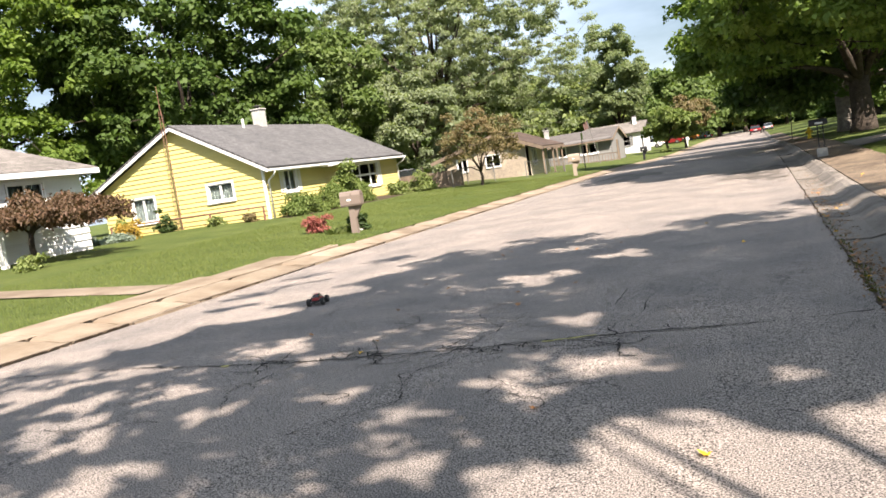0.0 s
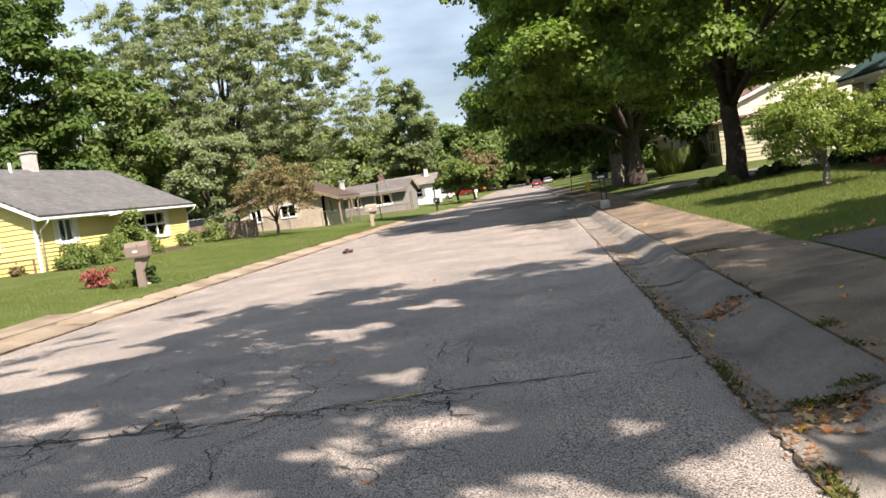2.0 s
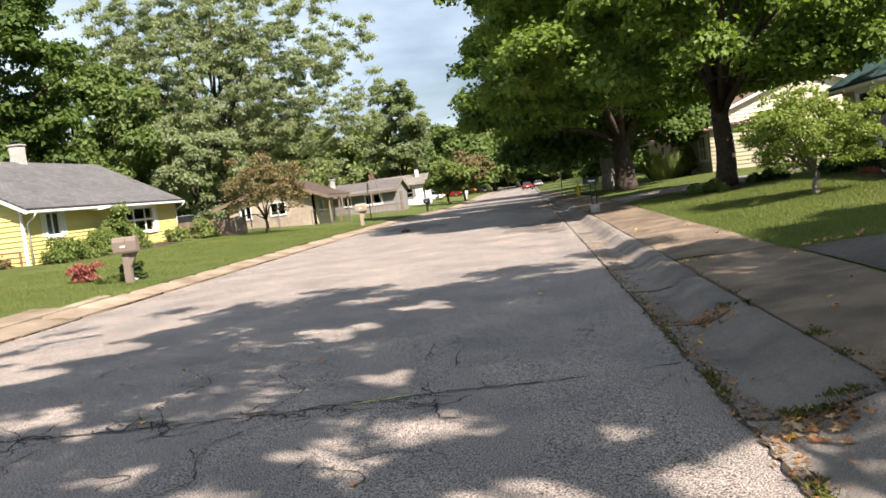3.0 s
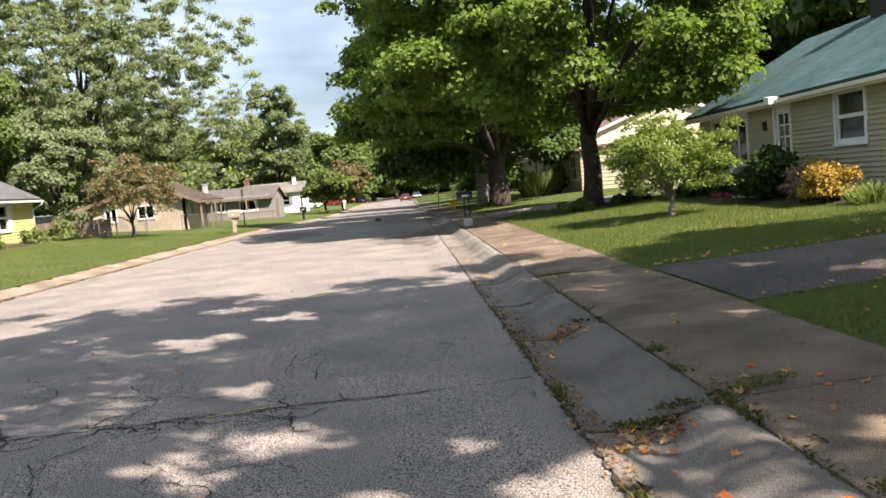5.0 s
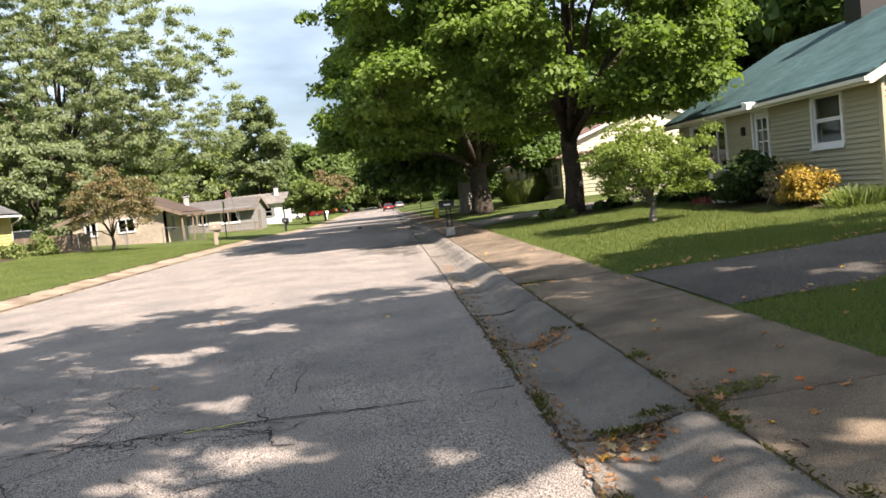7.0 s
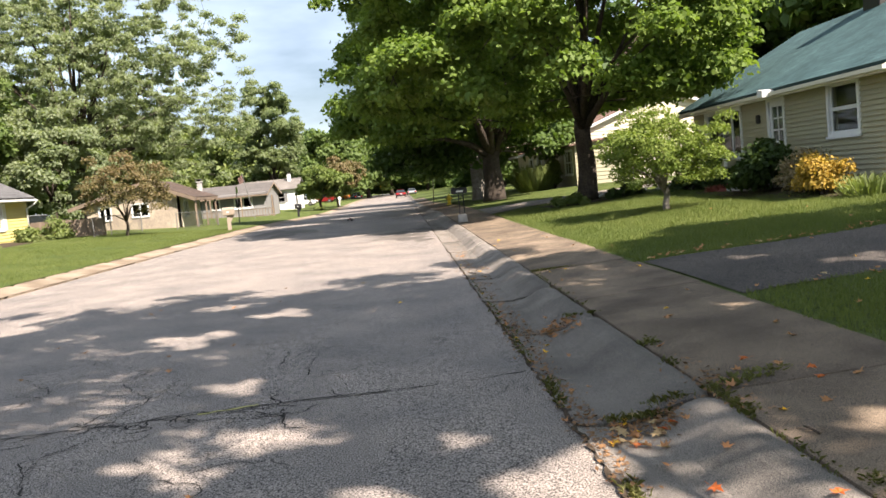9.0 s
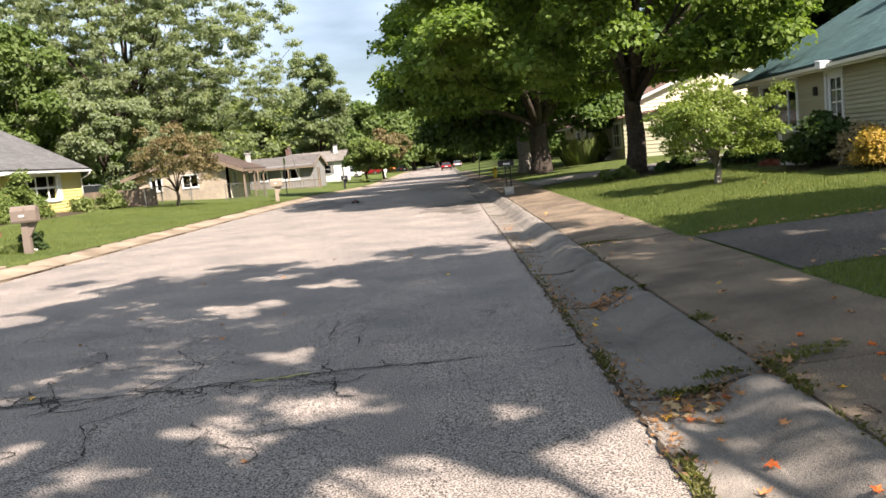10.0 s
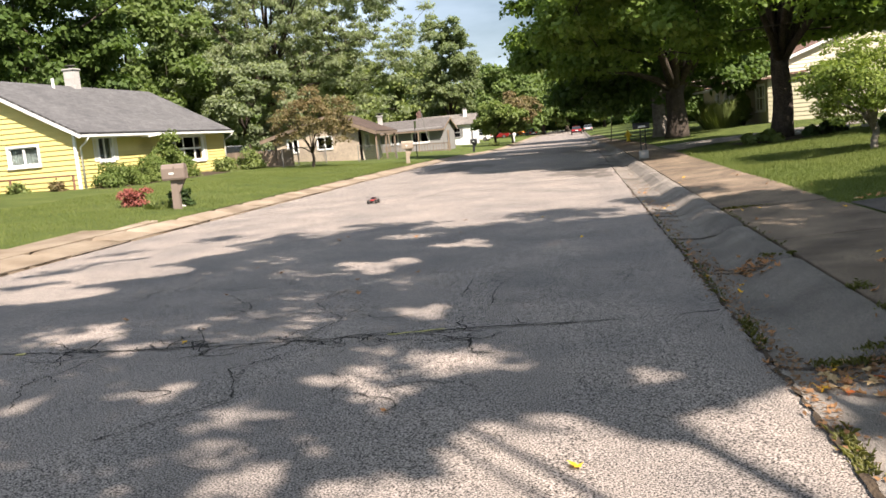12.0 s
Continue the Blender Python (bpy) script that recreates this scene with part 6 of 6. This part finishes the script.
def tufts(spots, count, spread, high, seed):
    g_ = np.random.default_rng(seed)
    out = []
    for sx, sy, ex, ey, dens, hz in spots:
        n = int(count * dens)
        s = g_.random(n)
        s = np.clip(s + 0.03 * g_.normal(size=n), 0, 1)
        x = sx + (ex - sx) * s + g_.normal(size=n) * spread
        y = sy + (ey - sy) * s + g_.normal(size=n) * spread
        out.append(np.stack([x, y, np.full(n, hz)], 1))
    root = np.concatenate(out)
    n = len(root)
    a = g_.random(n) * 6.283
    h = high * (0.3 + g_.random(n))[:, None]
    lean_ = np.stack([np.cos(a), np.sin(a), 0 * a], 1)
    side = np.stack([-np.sin(a), np.cos(a), 0 * a], 1) * 0.0035
    mid = root + [0, 0, 1] * h * 0.6 + lean_ * h * 0.25
    tip = mid + [0, 0, 1] * h * 0.15 + lean_ * h * (0.3 + 0.5 * g_.random(n))[:, None]
    v = np.stack([root - side, root + side, mid + side, tip, mid - side], 1).reshape(-1, 3)
    return v, np.arange(n * 5).reshape(-1, 5)


v, f = tufts([(1.89, 3.6, 1.89, 4.3, 0.3, 0.12), (1.90, 4.5, 1.92, 5.2, 0.9, 0.125), (1.45, 5.12, 2.35, 5.5, 1.5, 0.10), (1.9, 5.9, 1.9, 6.1, 0.2, 0.12), (1.95, 6.6, 2.0, 6.9, 0.5, 0.12),
              (1.62, 8.46, 1.95, 8.5, 0.8, 0.11), (1.9, 12.4, 2.7, 12.46, 1.3, 0.14), (1.9, 9.0, 1.9, 12.4, 0.35, 0.125), (1.02, 3.6, 1.05, 4.1, 1.2, 0.0), (1.02, 5.6, 1.05, 6.4, 0.8, 0.0),
              (1.02, 7.0, 1.04, 9.0, 0.6, 0.0), (1.02, 9.0, 1.03, 13.0, 0.5, 0.0), (1.9, 2.6, 2.0, 3.6, 2.0, 0.12), (1.2, 5.1, 1.6, 5.15, 0.7, 0.02)], 230, 0.028, 0.042, 7)
tagged(new("weeds", raw_mesh("weeds", v, f, M["weed"])), "short green weeds growing in the kerb joints", "weeds", kind="stuff")

# mown grass blades on the near lawns


def turf(x0, x1, y0, y1, n, seed, keep, high=0.05):
    g_ = np.random.default_rng(seed)
    x, y = x0 + (x1 - x0) * g_.random(n), y0 + (y1 - y0) * g_.random(n)
    ok = np.array([keep(a, b) for a, b in zip(x, y)])
    x, y = x[ok], y[ok]
    n = len(x)
    root = np.stack([x, y, np.array([lawn_z(a, b) for a, b in zip(x, y)]) - 0.005], 1)
    a = g_.random(n) * 6.283
    side = np.stack([np.cos(a), np.sin(a), 0 * a], 1) * 0.006
    tip = root + np.stack([g_.normal(size=n) * 0.022, g_.normal(size=n) * 0.022, high * (0.6 + 0.8 * g_.random(n))], 1)
    v = np.stack([root - side, root + side, tip], 1).reshape(-1, 3)
    return v, np.arange(n * 3).reshape(-1, 3)


v, f = turf(3.25, 12, 2.5, 20, 240000, 1, lambda x, y: x > 3.32 + 0.05 * math.sin(y * 11) + 0.03 * math.sin(y * 37) and (y < edge_near(x) + 0.05 * math.sin(x * 19) or y > edge_far(x) - 0.05 * math.sin(x * 23)), 0.055)
tagged(new("grass", raw_mesh("grass", v, f, M["blade"])), "short green mown grass", "grass", kind="stuff")
v, f = turf(-16.5, -8.6, 8, 46, 90000, 2, lambda x, y: not 12.3 < y < 13.7 and x < verge(y) + 0.03 * math.sin(y * 9), 0.06)
tagged(new("grass", raw_mesh("grass", v, f, M["blade"])), "green mown grass along the tan walk", "grass", kind="stuff")
v, f = turf(3.34, 9.5, 20, 30, 40000, 3, lambda x, y: (x - 6.75) ** 2 + (y - 30) ** 2 > 3, 0.06)
tagged(new("grass", raw_mesh("grass", v, f, M["blade"])), "sunlit mown grass on the rising lawn", "grass", kind="stuff")


# fallen leaves
def leaf_mesh(kind, material, seed):
    """A dry maple leaf: five pointed lobes, curled, with a stalk."""
    r = random.Random(seed)
    bm = bmesh.new()
    rim = []
    for k in range(10):
        a = math.radians(-126 + 252 * k / 9) + math.pi / 2
        q = (1.0 if k % 2 else 0.5) * (1.0 if 2 < k < 7 else 0.75) * r.uniform(0.85, 1.1)
        x, y = q * math.cos(a) * 0.055, q * math.sin(a) * 0.055
        rim.append(bm.verts.new((x, y, 0.012 + 9.0 * (x * x + y * y) * r.uniform(-0.4, 1.0) + r.uniform(0, 0.006))))
    c = bm.verts.new((0, 0, 0.006))
    base = bm.verts.new((0, -0.022, 0.006))
    for a, b in zip(rim, rim[1:]):
        bm.faces.new((c, a, b))
    bm.faces.new((c, base, rim[0])), bm.faces.new((c, rim[-1], base))
    s1, s2 = bm.verts.new((0.002, -0.06, 0.014)), bm.verts.new((-0.002, -0.06, 0.014))
    bm.faces.new((base, s2, s1))
    return mesh_of("fallen_leaf", bm, material)


DRY = [leaf_mesh("a", M["fallen"], k) for k in range(3)]
YEL, RED = leaf_mesh("y", M["fallen_y"], 7), leaf_mesh("r", M["fallen_r"], 8)


def street_z(x, y):
    if x > 3.34:
        return land(x, y) + 0.03
    if x > 1.9:
        return land(x, y) + 0.008
    if x > 1.0:
        for (xa, za), (xb, zb) in zip(KERB[1:], KERB[2:]):
            if xa <= x <= xb and xb > xa:
                return za + (zb - za) * (x - xa) / (xb - xa) + 0.004
    return road_z(x, y) + 0.004


def drop(me_, x, y, size, label, turn):
    ob = new("fallen_leaf", me_)
    ob.matrix_basis = pose(x, y, street_z(x, y), random.uniform(-14, 14), random.uniform(-14, 14), turn) @ Matrix.Scale(size, 4)
    return tagged(ob, label, "leaf", "fallen leaves")


random.seed(21)
drop(YEL, -0.17, 3.77, 1.15, "bright yellow fallen maple leaf on the asphalt", 40)
drop(YEL, 1.33, 4.9, 0.95, "yellow fallen maple leaf in the gutter", 120)
drop(RED, 1.42, 3.9, 1.1, "orange-red fallen maple leaf on the kerb", 200)
for x, y in [(1.75, 3.35), (2.55, 5.05), (2.6, 5.3), (2.35, 5.75), (1.62, 3.3)]:
    drop(RED, x, y, 0.9, "orange-red fallen maple leaf on the pavement", random.uniform(0, 360))
TAN = leaf_mesh("t", M["fallen_t"], 9)
for k in range(30):
    drop((DRY[k % 3], TAN, DRY[0], YEL if k % 16 == 3 else RED if k % 8 == 7 else TAN)[k % 4], random.gauss(1.30, 0.14), random.gauss(4.86, 0.17), random.uniform(0.7, 1.15), "dry brown fallen leaf heaped at the kerb joint", random.uniform(0, 360))
for k in range(26):
    drop(DRY[k % 3], random.gauss(1.5, 0.1), random.gauss(8.35, 0.25), random.uniform(0.6, 1.1), "dry brown fallen leaf in the gutter", random.uniform(0, 360))
for k in range(110):
    x = random.choice([random.uniform(1.02, 1.5), random.uniform(1.9, 3.3), random.uniform(3.5, 9), random.uniform(1.02, 1.3), random.uniform(-5, 1)])
    y = random.uniform(3.0, 19.0) if x > 1 else random.uniform(3.5, 15)
    drop(DRY[k % 3] if random.random() < 0.8 else YEL, x, y, random.uniform(0.5, 1.0), "dry fallen leaf lying on the ground", random.uniform(0, 360))
for k in range(120):
    x = random.uniform(3.45, 9.0)
    drop((DRY[k % 3], TAN)[k % 5 == 4], x, (edge_far(x) + random.gauss(0.12, 0.12)) if k % 3 else edge_near(x) + random.gauss(0.05, 0.12), random.uniform(0.6, 1.1), "dry fallen leaf along the driveway's edge", random.uniform(0, 360))
twig = bmesh.new()
tube(twig, [(0, 0, 0.01), (0.06, 0.02, 0.03), (0.13, 0.0, 0.015)], [0.008, 0.007, 0.004], 5)
tube(twig, [(0.05, 0.02, 0.02), (0.08, 0.08, 0.03)], [0.006, 0.003], 5)
ob = new("twig", mesh_of("twig", twig, M["bark"]))
ob.matrix_basis = pose(2.05, 4.1, land(2.05, 4.1) + 0.006, 0, 0, 100)
tagged(ob, "small dark twig on the pavement", "twig")

# weeds that follow the slab joint in from the kerb
for k, (wx, wy, wr, wh) in enumerate([(1.97, 5.22, 0.10, 0.06), (2.12, 5.30, 0.11, 0.07), (2.28, 5.36, 0.11, 0.06), (2.44, 5.42, 0.09, 0.05), (1.95, 6.75, 0.10, 0.06), (1.93, 4.7, 0.09, 0.05)]):
    grass_clump("weed_tuft", wx, wy, land(wx, wy), wr, wh, 70, M["weed"], 60 + k, "low green weed tuft in the pavement joint")
for x, y in [(2.02, 5.15), (2.2, 5.5), (2.48, 5.5), (1.98, 6.5), (2.75, 5.0), (2.9, 6.2), (2.35, 4.6), (1.6, 4.2), (1.32, 4.3), (1.28, 3.6)]:
    drop(DRY[int(y * 10) % 3], x, y, random.uniform(0.8, 1.1), "curled brown fallen maple leaf on the concrete", random.uniform(0, 360))

# crumbled leaf litter along the gutter seam
g_ = np.random.default_rng(77)
spots = [(1.06, 4.6, 0.05, 0.5, 160), (1.10, 6.2, 0.06, 0.8, 220), (1.12, 8.4, 0.09, 0.7, 260), (1.10, 11.0, 0.08, 1.5, 240), (1.42, 5.0, 0.13, 0.12, 260), (1.45, 8.3, 0.12, 0.10, 160), (1.15, 15.0, 0.1, 2.5, 220), (1.95, 5.3, 0.08, 0.35, 140), (1.3, 20, 0.12, 3.5, 160)]
cx = np.concatenate([sx + g_.normal(size=n) * dx for sx, sy, dx, dy, n in spots])
cy = np.concatenate([sy + g_.normal(size=n) * dy for sx, sy, dx, dy, n in spots])
cx = np.maximum(cx, 0.9)
cz = np.array([street_z(a, b) for a, b in zip(cx, cy)]) + 0.004
n = len(cx)
a = g_.random(n) * 6.283
u = np.stack([np.cos(a), np.sin(a), 0.3 * g_.normal(size=n)], 1) * (0.008 + 0.016 * g_.random(n))[:, None]
w_ = np.stack([-np.sin(a), np.cos(a), 0.3 * g_.normal(size=n)], 1) * (0.006 + 0.010 * g_.random(n))[:, None]
p = np.stack([cx, cy, cz], 1)
v = np.stack([p - u, p + w_ + [0, 0, 0.006], p + u, p - w_ + [0, 0, 0.003]], 1).reshape(-1, 3)
tagged(new("leaf_litter", raw_mesh("leaf_litter", v, np.arange(n * 4).reshape(-1, 4), M["litter"])), "crumbled brown leaf litter in the gutter", "leaf litter", kind="stuff")

# ---- the toy truck ----
rc = thing("toy_car", pose(-5.6, 9.7, 0.05), "red and black radio-controlled monster truck with knobbly tyres", "toy car")
RW, RT = 0.068, 0.062
rc.scale = (0.72, 0.72, 0.72)
bm = bmesh.new()
solid(bm, [(-0.05, -0.18, 0.055), (0.05, -0.18, 0.055), (0.06, 0.0, 0.05), (0.05, 0.18, 0.055), (-0.05, 0.18, 0.055), (-0.06, 0.0, 0.05)], [(-0.06, -0.19, 0.085), (0.06, -0.19, 0.085), (0.07, 0.0, 0.085), (0.06, 0.19, 0.085), (-0.06, 0.19, 0.085), (-0.07, 0.0, 0.085)])
part("chassis", bm, M["black"], rc)
bm = bmesh.new()
low = [(-0.075, -0.17, 0.095), (0.075, -0.17, 0.095), (0.085, 0.02, 0.10), (0.06, 0.19, 0.10), (-0.06, 0.19, 0.10), (-0.085, 0.02, 0.10)]
high = [(-0.06, -0.16, 0.145), (0.06, -0.16, 0.145), (0.07, 0.02, 0.15), (0.045, 0.17, 0.125), (-0.045, 0.17, 0.125), (-0.07, 0.02, 0.15)]
solid(bm, low, high)
bmesh.ops.bevel(bm, geom=bm.edges[:], offset=0.008, segments=2, affect="EDGES")
shell_ = part("body_shell", bm, M["red_shell"], rc, "glossy red plastic body shell")
bm = bmesh.new()
solid(bm, [(-0.058, -0.11, 0.148), (0.058, -0.11, 0.148), (0.055, 0.06, 0.148), (-0.055, 0.06, 0.148)], [(-0.042, -0.085, 0.205), (0.042, -0.085, 0.205), (0.038, 0.01, 0.205), (-0.038, 0.01, 0.205)])
part("cab", bm, M["car_glass"], shell_)
bm = bmesh.new()
box(bm, -0.044, 0.044, -0.088, 0.012, 0.204, 0.214, 0.004)
part("roof", bm, M["red_shell"], shell_)
for s in (-1, 1):
    bm = bmesh.new()
    tube(bm, [(s * 0.062, -0.13, 0.14), (s * 0.048, -0.09, 0.215), (s * 0.044, 0.015, 0.215), (s * 0.058, 0.085, 0.145)], [0.005] * 4, 6)
    part("roll_bar", bm, M["black"], shell_)
bm = bmesh.new()
box(bm, -0.075, 0.075, 0.19, 0.225, 0.055, 0.085, 0.008)
part("bumper", bm, M["black"], rc)
bm = bmesh.new()
box(bm, -0.07, 0.07, -0.225, -0.185, 0.06, 0.085, 0.008)
part("bumper", bm, M["black"], rc)
bm = bmesh.new()
box(bm, -0.075, 0.075, -0.215, -0.165, 0.168, 0.174, 0.002)
part("spoiler", bm, M["black"], rc)
WHEELS = []
for wx, wy in ((-0.135, 0.155), (0.135, 0.155), (-0.135, -0.155), (0.135, -0.155)):
    bm = bmesh.new()
    n = 30
    rings = []
    for x, r_ in ((-0.036, 0.045), (-0.036, 0.058), (-0.028, 0.066), (0.028, 0.066), (0.036, 0.058), (0.036, 0.045)):
        rings.append([bm.verts.new((x, (r_ + (0.004 if k % 2 and r_ > 0.05 else 0)) * math.cos(2 * math.pi * k / n), (r_ + (0.004 if k % 2 and r_ > 0.05 else 0)) * math.sin(2 * math.pi * k / n))) for k in range(n)])
    for a, b in zip(rings, rings[1:] + rings[:1]):
        for k in range(n):
            bm.faces.new((a[k], a[(k + 1) % n], b[(k + 1) % n], b[k]))
    whl = part("wheel", bm, M["rubber"], rc)
    bm = bmesh.new()
    tube(bm, [(-0.030, 0, 0), (0.030, 0, 0)], [0.046, 0.046], 16)
    tube(bm, [(-0.036, 0, 0), (0.036, 0, 0)], [0.012, 0.012], 8)
    part("rim", bm, M["chrome"], whl)
    whl.matrix_basis = pose(wx, wy, RW + 0.002)
    WHEELS.append((whl, wx, wy))
    bm = bmesh.new()
    tube(bm, [(wx * 0.4, wy * 0.95, 0.07), (wx * 0.78, wy, 0.068)], [0.009, 0.008], 6)
    part("axle", bm, M["steel"], rc)
    bm = bmesh.new()
    tube(bm, [(wx * 0.68, wy * 0.9, 0.07), (wx * 0.42, wy * 0.85, 0.15)], [0.011, 0.009], 8)
    part("shock_absorber", bm, M["steel"], rc)

# seconds, place of the toy truck on the street
DRIVE = [(-0.5, -4.6, 5.9), (0.0, -5.62, 9.72), (0.5, -6.5, 13.7), (1.0, -6.72, 18.0), (1.5, -6.42, 22.1), (2.0, -6.2, 26.0), (2.5, -5.75, 30.0), (3.1, -4.95, 34.3), (3.7, -3.9, 38.2),
         (4.3, -2.8, 41.7), (5.0, -1.6, 47.6), (5.5, -0.75, 51.2), (5.9, 0.05, 53.0), (6.25, -0.2, 54.6), (6.6, -1.1, 54.6), (7.0, -1.85, 53.2), (7.6, -2.05, 51.6), (8.2, -2.2, 49.4),
         (8.8, -2.5, 45.8), (9.5, -3.35, 40.5), (10.0, -3.98, 36.2), (10.5, -4.42, 32.2), (11.0, -4.68, 28.5), (11.5, -4.82, 24.3), (12.0, -5.04, 20.1), (12.5, -5.3, 15.9)]


def drive_at(t):
    k = max(1, min(len(DRIVE) - 3, sum(1 for d in DRIVE if d[0] <= t) - 1))
    p0, p1, p2, p3 = DRIVE[k - 1:k + 3]
    h = p2[0] - p1[0]
    s = (t - p1[0]) / h
    out = []
    for c in (1, 2):
        m1, m2 = (p2[c] - p0[c]) / (p2[0] - p0[0]) * h, (p3[c] - p1[c]) / (p3[0] - p1[0]) * h
        out.append((2 * s ** 3 - 3 * s ** 2 + 1) * p1[c] + (s ** 3 - 2 * s ** 2 + s) * m1 + (-2 * s ** 3 + 3 * s ** 2) * p2[c] + (s ** 3 - s ** 2) * m2)
    return out


def motions():
    rows = []
    for k in range(121):
        t = k / 10
        x, y = drive_at(t)
        xa, ya = drive_at(t - 0.05)
        xb, yb = drive_at(t + 0.05)
        rows.append((t, pose(x, y, road_z(x, y) - 0.002, 0, 0, math.degrees(math.atan2(-(xb - xa), yb - ya)))))
    walk(rc, rows)
    for whl, wx, wy in WHEELS:
        walk(whl, [(k / 30, pose(wx, wy, RW + 0.002, -76 * k)) for k in range(361)])


motions()
